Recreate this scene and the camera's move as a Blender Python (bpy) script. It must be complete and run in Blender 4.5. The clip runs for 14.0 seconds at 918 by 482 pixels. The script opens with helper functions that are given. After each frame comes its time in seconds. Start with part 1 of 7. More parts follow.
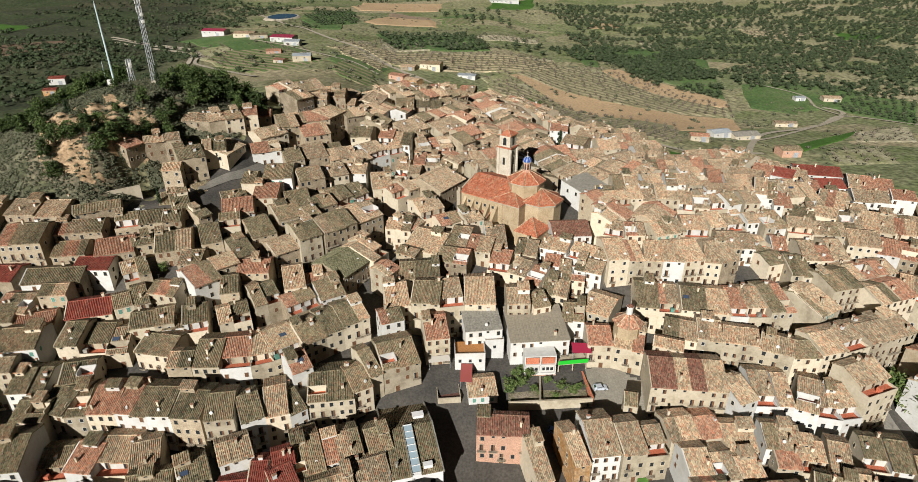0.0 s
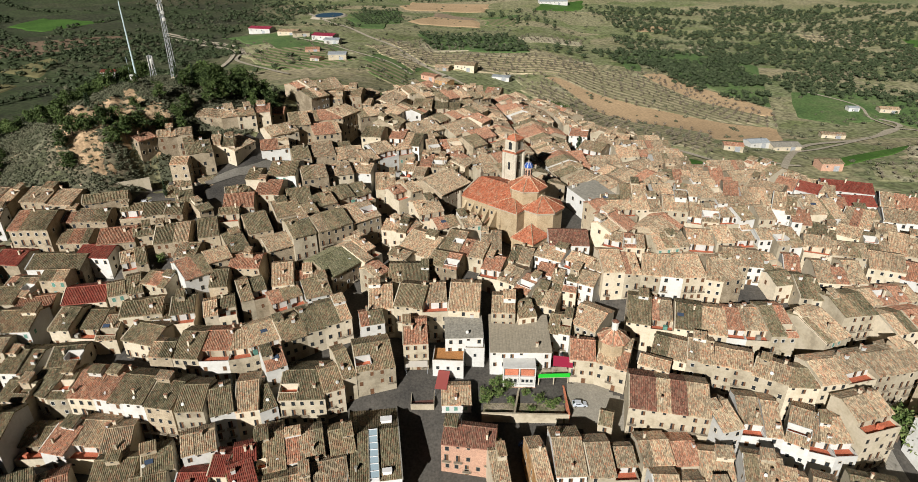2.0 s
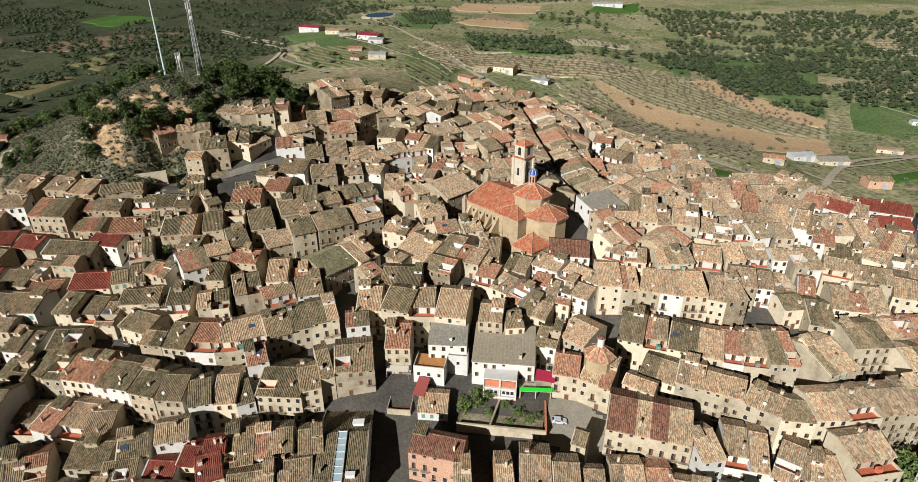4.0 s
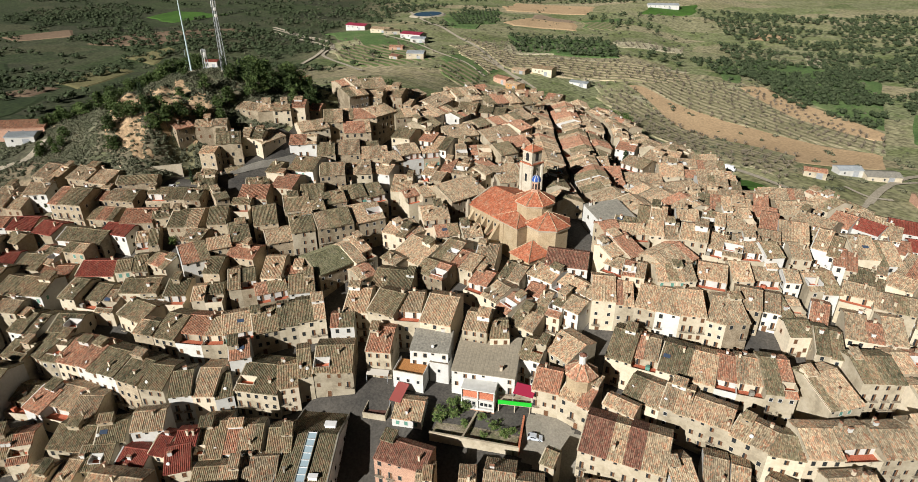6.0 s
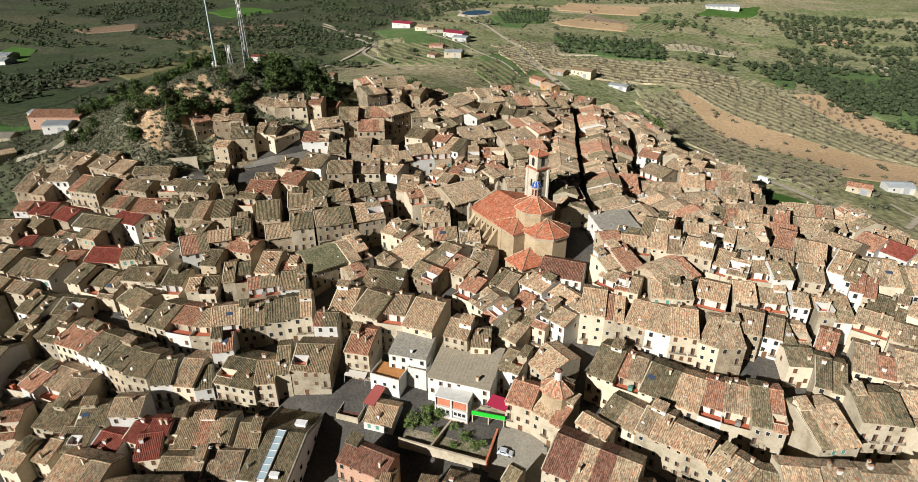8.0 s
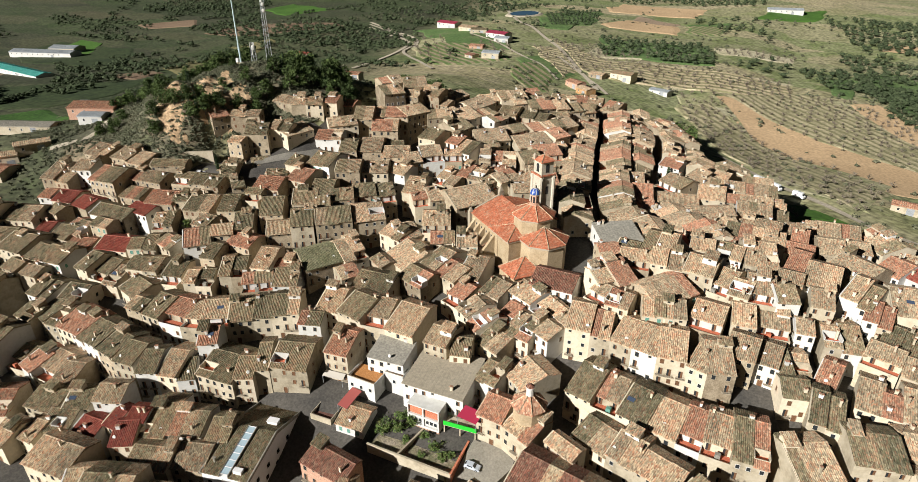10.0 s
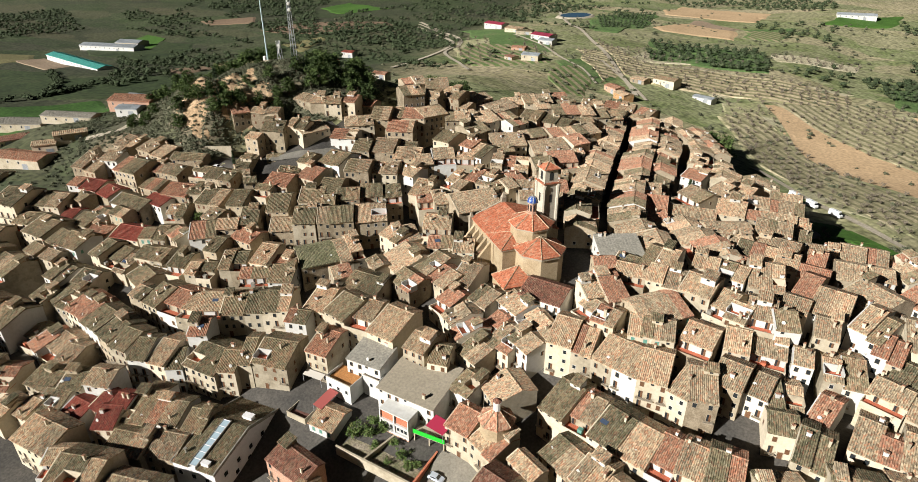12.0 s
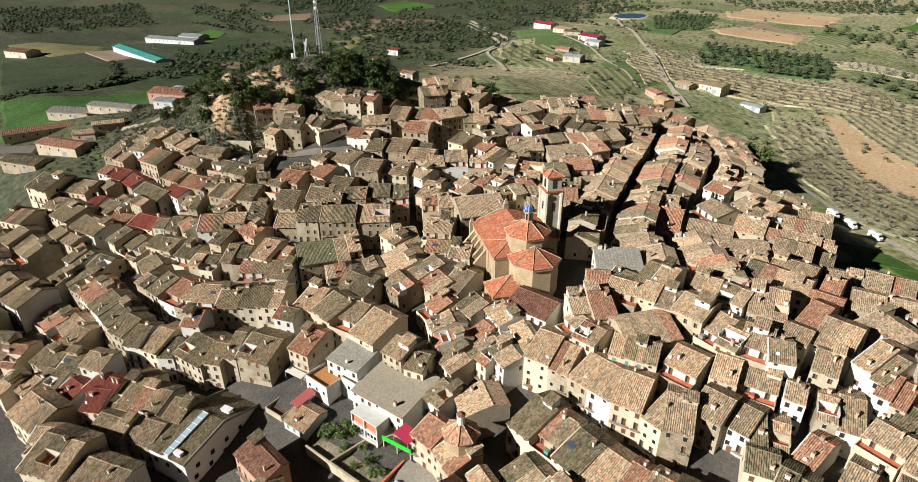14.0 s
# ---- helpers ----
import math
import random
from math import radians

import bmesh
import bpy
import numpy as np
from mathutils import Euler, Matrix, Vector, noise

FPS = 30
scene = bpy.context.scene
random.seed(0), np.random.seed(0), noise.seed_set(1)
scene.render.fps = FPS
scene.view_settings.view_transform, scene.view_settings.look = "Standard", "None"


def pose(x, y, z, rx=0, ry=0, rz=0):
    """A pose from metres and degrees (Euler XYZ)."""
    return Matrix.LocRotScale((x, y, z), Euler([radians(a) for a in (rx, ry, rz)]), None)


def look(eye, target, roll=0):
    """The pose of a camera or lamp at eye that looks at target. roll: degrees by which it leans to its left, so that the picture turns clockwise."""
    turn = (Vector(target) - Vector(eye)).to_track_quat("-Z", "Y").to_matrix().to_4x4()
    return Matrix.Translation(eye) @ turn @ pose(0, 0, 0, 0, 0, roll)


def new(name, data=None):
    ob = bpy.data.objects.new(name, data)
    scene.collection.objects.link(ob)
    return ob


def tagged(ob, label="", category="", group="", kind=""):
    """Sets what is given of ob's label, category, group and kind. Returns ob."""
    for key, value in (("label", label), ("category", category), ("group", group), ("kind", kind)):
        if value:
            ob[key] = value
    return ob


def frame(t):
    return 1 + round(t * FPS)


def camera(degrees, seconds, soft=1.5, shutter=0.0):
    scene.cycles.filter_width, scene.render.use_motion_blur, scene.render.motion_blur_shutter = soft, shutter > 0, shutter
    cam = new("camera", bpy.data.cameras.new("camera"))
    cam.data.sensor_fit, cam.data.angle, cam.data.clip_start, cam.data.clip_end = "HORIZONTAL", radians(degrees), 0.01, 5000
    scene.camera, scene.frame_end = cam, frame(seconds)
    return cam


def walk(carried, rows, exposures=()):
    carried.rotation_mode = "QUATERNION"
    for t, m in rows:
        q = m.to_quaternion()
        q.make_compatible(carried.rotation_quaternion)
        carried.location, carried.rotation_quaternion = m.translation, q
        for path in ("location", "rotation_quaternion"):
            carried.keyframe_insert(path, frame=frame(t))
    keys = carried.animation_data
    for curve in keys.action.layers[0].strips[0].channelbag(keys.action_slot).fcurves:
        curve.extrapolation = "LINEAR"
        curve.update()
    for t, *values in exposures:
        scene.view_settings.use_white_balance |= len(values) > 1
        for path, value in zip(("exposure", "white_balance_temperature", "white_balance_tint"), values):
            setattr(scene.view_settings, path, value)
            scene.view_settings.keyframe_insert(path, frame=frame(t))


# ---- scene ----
cam = camera(74.64, 14.0, soft=0.5)
ROWS = [
    (0.0, -0.00, 0.00, 99.26, 0.00, -27.21, 0.07),
    (0.5, 5.07, 0.87, 99.26, 1.27, -27.20, 0.09),
    (1.0, 10.12, 1.84, 99.30, 2.57, -27.20, 0.09),
    (1.5, 14.98, 2.89, 99.36, 4.00, -27.20, 0.10),
    (2.0, 19.78, 4.00, 99.40, 5.47, -27.20, 0.12),
    (2.5, 24.55, 5.24, 99.40, 6.93, -27.18, 0.14),
    (3.0, 29.31, 6.55, 99.47, 8.40, -27.15, 0.14),
    (5.5, 52.38, 15.85, 100.04, 15.66, -27.23, 0.25),
    (6.0, 56.66, 18.13, 100.09, 17.08, -27.24, 0.27),
    (6.5, 60.94, 20.50, 100.15, 18.51, -27.27, 0.29),
    (7.0, 65.28, 23.09, 100.22, 19.95, -27.32, 0.30),
    (7.5, 69.66, 25.81, 100.23, 21.40, -27.36, 0.27),
    (8.0, 74.06, 28.62, 100.20, 22.88, -27.38, 0.22),
    (10.5, 93.74, 43.91, 99.98, 30.05, -27.38, 0.18),
    (11.0, 97.61, 47.22, 99.99, 31.53, -27.38, 0.17),
    (11.5, 101.41, 50.56, 100.10, 33.04, -27.40, 0.16),
    (12.0, 105.09, 54.01, 100.31, 34.56, -27.39, 0.13),
    (12.5, 108.61, 57.65, 100.55, 36.07, -27.42, 0.06),
    (13.0, 112.05, 61.43, 100.75, 37.61, -27.47, 0.01),
    (13.5, 115.38, 65.36, 100.93, 39.16, -27.53, -0.01),
    (14.0, 118.60, 69.36, 101.06, 40.67, -27.58, 0.01),
]
walk(cam, [(t, pose(x, y, z, 90 + pitch, 0, yaw)) for t, x, y, z, yaw, pitch, roll in ROWS], [(0.0, 0.46), (7.0, 0.62), (14.0, 0.84)])

# ---- light ----
SUN_AZ, SUN_EL = 202.0, 27.0        # compass bearing of the sun (y is north) and its height
world = bpy.data.worlds.new("sky")
scene.world = world
world.use_nodes = True
wn = world.node_tree.nodes
sky = wn.new("ShaderNodeTexSky")
sky.sky_type = "NISHITA"
sky.sun_disc = False
sky.sun_elevation = radians(SUN_EL)
sky.sun_rotation = radians(SUN_AZ)
world.node_tree.links.new(sky.outputs[0], wn["Background"].inputs[0])
wn["Background"].inputs[1].default_value = 0.0036
sun_data = bpy.data.lights.new("sun", "SUN")
sun_data.energy, sun_data.angle, sun_data.color = 5.0, radians(0.5), (1.0, 0.985, 0.95)
sun = new("sun", sun_data)
sa, se = radians(SUN_AZ), radians(SUN_EL)
sun.matrix_world = look((math.sin(sa) * math.cos(se) * 500, math.cos(sa) * math.cos(se) * 500, math.sin(se) * 500), (0, 0, 0))


# ---- materials ----
RECIPES, TWINS = {}, {}


def surface(name, cols, scale=0.5, fine=6.0, rough=0.85, bump=0.3, vary=0.25, contrast=0.35, metal=0.0, stretch=(1, 1, 1), island=False, tiles=None):
    """A matt surface: colours blended by a broad noise, darkened by a fine one, shifted a little from object to object (island: from piece to piece of a joined mesh)."""
    RECIPES[name] = (cols, scale, fine, rough, bump, vary, contrast, metal, stretch, tiles)
    m = bpy.data.materials.new(name)
    m.use_nodes = True
    nt = m.node_tree
    n, l = nt.nodes, nt.links
    b = n["Principled BSDF"]
    b.inputs["Roughness"].default_value = rough
    b.inputs["Metallic"].default_value = metal
    b.inputs["Specular IOR Level"].default_value = 0.25
    tc, info = n.new("ShaderNodeTexCoord"), n.new("ShaderNodeObjectInfo")
    mp, sh = n.new("ShaderNodeMapping"), n.new("ShaderNodeVectorMath")
    mp.inputs["Scale"].default_value = stretch
    sh.operation = "MULTIPLY_ADD"
    off = n.new("ShaderNodeCombineXYZ")
    chance = info.outputs["Random"]
    if island:
        chance = n.new("ShaderNodeNewGeometry").outputs["Random Per Island"]
    for k in range(3):
        l.new(chance, off.inputs[k])
    sh.inputs[1].default_value = (97.0, 53.0, 31.0)
    l.new(off.outputs[0], sh.inputs[0])
    l.new(tc.outputs["Object"], mp.inputs["Vector"])
    l.new(mp.outputs[0], sh.inputs[2])
    big, small = n.new("ShaderNodeTexNoise"), n.new("ShaderNodeTexNoise")
    big.inputs["Scale"].default_value, big.inputs["Detail"].default_value = scale, 6
    big.inputs["Roughness"].default_value = 0.65
    small.inputs["Scale"].default_value, small.inputs["Detail"].default_value = fine, 3
    l.new(sh.outputs[0], big.inputs["Vector"])
    l.new(sh.outputs[0], small.inputs["Vector"])
    ramp = n.new("ShaderNodeValToRGB")
    while len(ramp.color_ramp.elements) < len(cols):
        ramp.color_ramp.elements.new(0.5)
    for k, c in enumerate(cols):
        e = ramp.color_ramp.elements[k]
        e.position = 0.3 + 0.4 * k / max(1, len(cols) - 1)
        e.color = (*c, 1)
    lean = n.new("ShaderNodeMath")          # each piece leans to one end of its colours
    lean.operation = "MULTIPLY_ADD"
    lean.inputs[1].default_value = 0.2 if vary > 0.3 else 0.0
    l.new(chance, lean.inputs[0])
    l.new(big.outputs["Fac"], lean.inputs[2])
    even = n.new("ShaderNodeMath")
    even.operation = "SUBTRACT"
    even.inputs[1].default_value = 0.1 if vary > 0.3 else 0.0
    l.new(lean.outputs[0], even.inputs[0])
    l.new(even.outputs[0], ramp.inputs["Fac"])
    hsv = n.new("ShaderNodeHueSaturation")
    val = n.new("ShaderNodeMath")
    val.operation = "MULTIPLY_ADD"
    val.inputs[1].default_value, val.inputs[2].default_value = vary, 1 - vary / 2
    l.new(chance, val.inputs[0])
    mul = n.new("ShaderNodeMath")
    mul.operation = "MULTIPLY_ADD"
    mul.inputs[1].default_value, mul.inputs[2].default_value = contrast * 2, 1 - contrast
    spread = n.new("ShaderNodeMapRange")
    spread.inputs["From Min"].default_value, spread.inputs["From Max"].default_value = 0.32, 0.68
    l.new(small.outputs["Fac"], spread.inputs["Value"])
    if tiles:          # tile by tile: each one paler or darker than the next
        cells, split = n.new("ShaderNodeTexVoronoi"), n.new("ShaderNodeSeparateColor")
        cells.inputs["Scale"].default_value, cells.inputs["Randomness"].default_value = 2.3, 0.8
        loose = n.new("ShaderNodeVectorMath")
        loose.operation = "ADD"
        l.new(mp.outputs[0], loose.inputs[0])
        l.new(off.outputs[0], loose.inputs[1])
        l.new(loose.outputs[0], cells.inputs["Vector"])
        l.new(cells.outputs["Color"], split.inputs[0])
        spread.inputs["From Min"].default_value, spread.inputs["From Max"].default_value = 0.1, 0.9
        l.new(split.outputs[0], spread.inputs["Value"])
    l.new(spread.outputs[0], mul.inputs[0])
    both = n.new("ShaderNodeMath")
    both.operation = "MULTIPLY"
    l.new(val.outputs[0], both.inputs[0])
    l.new(mul.outputs[0], both.inputs[1])
    l.new(both.outputs[0], hsv.inputs["Value"])
    if tiles:          # newer clay tiles and pale lichened ones among the old
        fresh, pale = n.new("ShaderNodeMixRGB"), n.new("ShaderNodeMixRGB")
        fresh.inputs[2].default_value, pale.inputs[2].default_value = (*tiles[0], 1), (*tiles[1], 1)
        for mixer, low, high, most in ((fresh, 0.72, 0.9, 0.75), (pale, 0.3, 0.1, 0.55)):
            gate = n.new("ShaderNodeMapRange")
            gate.inputs["From Min"].default_value, gate.inputs["From Max"].default_value, gate.inputs["To Max"].default_value = low, high, most
            l.new(split.outputs[1], gate.inputs["Value"])
            l.new(gate.outputs[0], mixer.inputs["Fac"])
        l.new(ramp.outputs["Color"], fresh.inputs[1])
        l.new(fresh.outputs[0], pale.inputs[1])
        l.new(pale.outputs[0], hsv.inputs["Color"])
    else:
        l.new(ramp.outputs["Color"], hsv.inputs["Color"])
    l.new(hsv.outputs["Color"], b.inputs["Base Color"])
    if bump:
        bp = n.new("ShaderNodeBump")
        bp.inputs["Strength"].default_value, bp.inputs["Distance"].default_value = bump, 0.08
        l.new(small.outputs["Fac"], bp.inputs["Height"])
        l.new(bp.outputs[0], b.inputs["Normal"])
    return m


def twin(m):
    """The same surface for joined meshes, varied from piece to piece."""
    if m.name not in RECIPES:
        return m
    if m.name not in TWINS:
        cols, *rest, tiled = RECIPES[m.name]
        TWINS[m.name] = surface(m.name + "_joined", cols, *rest, island=True, tiles=tiled)
    return TWINS[m.name]


def plain(name, col, rough=0.6, metal=0.0):
    m = bpy.data.materials.new(name)
    m.use_nodes = True
    b = m.node_tree.nodes["Principled BSDF"]
    b.inputs["Base Color"].default_value = (*col, 1)
    b.inputs["Roughness"].default_value = rough
    b.inputs["Metallic"].default_value = metal
    return m


TILE = {
    "m": surface("mossy_tiles", [(0.085, 0.081, 0.044), (0.151, 0.131, 0.075), (0.208, 0.166, 0.098), (0.239, 0.148, 0.087)], 0.45, 2.6, contrast=0.36, vary=0.35, bump=0.4, stretch=(1.3, 0.75, 0.75), tiles=((0.225, 0.125, 0.075), (0.26, 0.23, 0.155))),
    "M": surface("green_mossy_tiles", [(0.094, 0.094, 0.047), (0.148, 0.144, 0.078), (0.195, 0.172, 0.109)], 0.4, 2.6, contrast=0.34, bump=0.4, stretch=(1.3, 0.75, 0.75), tiles=((0.19, 0.16, 0.09), (0.24, 0.225, 0.14))),
    "t": surface("tan_clay_tiles", [(0.197, 0.158, 0.102), (0.296, 0.232, 0.151), (0.372, 0.283, 0.181), (0.373, 0.232, 0.143)], 0.45, 2.6, contrast=0.36, vary=0.35, bump=0.4, stretch=(1.3, 0.75, 0.75), tiles=((0.375, 0.180, 0.100), (0.42, 0.352, 0.240))),
    "r": surface("red_clay_tiles", [(0.205, 0.140, 0.090), (0.295, 0.150, 0.095), (0.335, 0.175, 0.108), (0.315, 0.215, 0.140)], 0.6, 2.6, contrast=0.36, vary=0.3, bump=0.4, stretch=(1.3, 0.75, 0.75), tiles=((0.37, 0.145, 0.08), (0.37, 0.285, 0.19))),
    "R": surface("painted_red_tiles", [(0.158, 0.039, 0.027), (0.215, 0.052, 0.034), (0.245, 0.095, 0.062)], 0.5, 2.8, rough=0.7, contrast=0.25, bump=0.35, stretch=(1.3, 0.75, 0.75), tiles=((0.24, 0.05, 0.035), (0.21, 0.10, 0.07))),
    "D": surface("dark_red_tiles", [(0.125, 0.075, 0.050), (0.195, 0.091, 0.061), (0.200, 0.125, 0.082)], 0.5, 2.6, contrast=0.36, bump=0.4, stretch=(1.3, 0.75, 0.75), tiles=((0.23, 0.085, 0.055), (0.26, 0.18, 0.12))),
    "G": surface("grey_metal_sheet", [(0.225, 0.208, 0.172), (0.285, 0.264, 0.220)], 0.3, 1.5, rough=0.65, contrast=0.25, bump=0.2),
    "F": surface("grey_beige_sheet", [(0.285, 0.245, 0.180), (0.335, 0.288, 0.215)], 0.2, 1.5, rough=0.75, contrast=0.15, bump=0.2),
    "C": surface("church_tiles", [(0.28, 0.085, 0.042), (0.36, 0.115, 0.06), (0.36, 0.19, 0.115)], 0.5, 2.6, contrast=0.26, bump=0.4, stretch=(1.3, 0.75, 0.75), tiles=((0.40, 0.125, 0.06), (0.40, 0.24, 0.15))),
}
WALL = {
    "c": surface("cream_render", [(0.315, 0.263, 0.184), (0.415, 0.352, 0.250), (0.457, 0.393, 0.288), (0.481, 0.414, 0.310), (0.489, 0.395, 0.290)], 0.22, 1.4, contrast=0.08, vary=0.5, bump=0.25),
    "w": surface("white_render", [(0.441, 0.419, 0.373), (0.508, 0.495, 0.459), (0.549, 0.538, 0.508)], 0.22, 1.4, contrast=0.05, vary=0.25, bump=0.2),
    "d": surface("old_tan_render", [(0.202, 0.160, 0.105), (0.284, 0.230, 0.155), (0.342, 0.280, 0.196), (0.304, 0.234, 0.150)], 0.3, 1.6, contrast=0.12, vary=0.4, bump=0.35),
    "W": surface("fresh_white_paint", [(0.607, 0.589, 0.570), (0.681, 0.662, 0.644)], 0.3, 1.4, contrast=0.04, vary=0.1, bump=0.15),
    "s": surface("rubble_stone", [(0.203, 0.156, 0.101), (0.289, 0.230, 0.156), (0.359, 0.292, 0.203)], 0.5, 2.8, contrast=0.2, vary=0.35, bump=0.6),
    "b": surface("orange_brick", [(0.40, 0.235, 0.160), (0.47, 0.285, 0.200)], 0.5, 4.0, contrast=0.25, bump=0.4),
    "o": surface("ochre_foam_wall", [(0.343, 0.156, 0.031), (0.406, 0.289, 0.179)], 0.3, 1.5, contrast=0.3),
    "a": surface("ashlar", [(0.281, 0.207, 0.121), (0.359, 0.273, 0.168), (0.398, 0.316, 0.207)], 0.35, 2.4, contrast=0.15, bump=0.5),
}
TERRACOTTA = surface("terracotta_floor", [(0.400, 0.100, 0.053), (0.463, 0.147, 0.078)], 0.6, 5.0, contrast=0.3, bump=0.2)
STONE_TRIM = surface("pale_stone_trim", [(0.285, 0.238, 0.172), (0.350, 0.298, 0.225)], 1.0, 6.0, contrast=0.2, bump=0.2)
GLASS = plain("dark_window_glass", (0.025, 0.028, 0.030), 0.15)
WOOD = surface("brown_wood", [(0.101, 0.047, 0.023), (0.156, 0.078, 0.039)], 2.0, 9.0, contrast=0.3, bump=0.2)
GREEN_PAINT = surface("green_painted_wood", [(0.085, 0.211, 0.162), (0.126, 0.263, 0.206)], 1.0, 6.0, contrast=0.2, bump=0.1)
IRON = plain("dark_iron", (0.040, 0.035, 0.030), 0.5)
# the streets' deep shade is put into this dark colour; sunlit spots get paler sheets
PAVING = surface("shade_dark_paving", [(0.042, 0.039, 0.035), (0.062, 0.056, 0.048), (0.085, 0.076, 0.064)], 0.08, 1.5, contrast=0.25, bump=0.2)

# ---- the lie of the land ----
GX = (-650, -320, -190, -110, -40, 30, 100, 200, 550)
GY = (-50, 105, 150, 190, 235, 285, 340, 450, 650, 1100)
GZ = np.array([[-35, -39, -40, -39, -40, -40, -41, -40, -41], [-23, -19, -17, -22, -27, -28, -32, -39, -47], [-16, -4, 4, -8, -14, -18, -19, -35, -49], [-14, 1, 14, 12, -5, -4, -6, -23, -44], [-14, -3, 20, 19, -2, 4, 0, -17, -38], [-12, -5, 16, 27, 14, 2, -8, -19, -36], [-17, -6, 9, 19, 10, -5, -12, -20, -35], [-19, -9, 6, 9, -2, -12, -21, -27, -33], [-7, 3, 10, 6, 1, -2, -12, -19, -21], [19, 12, 6, 6, 10, 16, 14, 8, 8]], float)


def ground_height(x, y):
    """Height of the land: a coarse table, smoothly blended, and the steep castle hill."""
    x, y = np.asarray(x, float), np.asarray(y, float)
    cx, cy = np.clip(x, GX[0], GX[-1]), np.clip(y, GY[0], GY[-1])
    i = np.clip(np.searchsorted(GX, cx) - 1, 0, len(GX) - 2)
    j = np.clip(np.searchsorted(GY, cy) - 1, 0, len(GY) - 2)
    gx, gy = np.array(GX, float), np.array(GY, float)
    a, b = (cx - gx[i]) / (gx[i + 1] - gx[i]), (cy - gy[j]) / (gy[j + 1] - gy[j])
    a, b = a * a * (3 - 2 * a), b * b * (3 - 2 * b)
    z = (GZ[j, i] * (1 - a) + GZ[j, i + 1] * a) * (1 - b) + (GZ[j + 1, i] * (1 - a) + GZ[j + 1, i + 1] * a) * b
    z = z + 24 * np.exp(-(((x + 132) / 46) ** 2 + ((y - 243) / 40) ** 2))
    z = z - 13 * np.exp(-(((x + 107) / 14) ** 2 + ((y - 222) / 18) ** 2)) - 7 * np.exp(-(((x + 104) / 16) ** 2 + ((y - 184) / 9) ** 2)) - 8 * np.exp(-(((x + 116) / 9) ** 2 + ((y - 205) / 9) ** 2))
    rough = np.exp(-(((x + 140) / 36) ** 2 + ((y - 220) / 30) ** 2))          # gullies and ledges of the castle hill
    z = z + rough * (1.3 * np.sin(0.31 * x + 0.17 * y) * np.sin(0.27 * y - 0.11 * x + 1) + 0.7 * np.sin(0.66 * x + 1.3) * np.sin(0.59 * y + 0.2 * x))
    return z + 13 * np.exp(-(((x + 146) / 20) ** 2 + ((y - 208) / 13) ** 2))


# ---- building helpers ----
def mesh_of(name, verts, faces, mats, slots=None):
    me = bpy.data.meshes.new(name)
    me.from_pydata(verts, [], faces)
    for m in (mats if isinstance(mats, (list, tuple)) else [mats]):
        me.materials.append(m)
    if slots is not None:
        me.polygons.foreach_set("material_index", slots)
    me.update()
    return me


def part(name, me, parent=None, label="", at=None):
    ob = new(name, me)
    if parent is not None:
        ob.parent = parent
    if at is not None:
        ob.matrix_basis = at
    return tagged(ob, label)


class Shape:
    """Collects boxes, prisms and slabs into one mesh."""

    def __init__(self):
        self.v, self.f, self.s = [], [], []

    def add(self, verts, faces, slot=0):
        k = len(self.v)
        self.v += [tuple(p) for p in verts]
        self.f += [tuple(k + q for q in f) for f in faces]
        self.s += [slot] * len(faces)
        return self

    def box(self, x0, x1, y0, y1, z0, z1, slot=0):
        return self.add([(x0, y0, z0), (x1, y0, z0), (x1, y1, z0), (x0, y1, z0), (x0, y0, z1), (x1, y0, z1), (x1, y1, z1), (x0, y1, z1)],
                        [(3, 2, 1, 0), (4, 5, 6, 7), (0, 1, 5, 4), (1, 2, 6, 5), (2, 3, 7, 6), (3, 0, 4, 7)], slot)

    def prism(self, ring, z0, z1, slot=0, top=1.0):
        """A ring of points (anticlockwise) raised from z0 to z1; top: how much the upper ring shrinks towards its middle."""
        n = len(ring)
        cx, cy = sum(p[0] for p in ring) / n, sum(p[1] for p in ring) / n
        up = [(cx + (x - cx) * top, cy + (y - cy) * top, z1) for x, y in ring]
        return self.add([(x, y, z0) for x, y in ring] + up,
                        [tuple(range(n - 1, -1, -1)), tuple(range(n, 2 * n))] + [(i, (i + 1) % n, n + (i + 1) % n, n + i) for i in range(n)], slot)

    def mesh(self, name, mats):
        return mesh_of(name, self.v, self.f, mats, self.s)


def ring(n, r, cx=0.0, cy=0.0, turn=0.0):
    return [(cx + r * math.cos(turn + 2 * math.pi * k / n), cy + r * math.sin(turn + 2 * math.pi * k / n)) for k in range(n)]


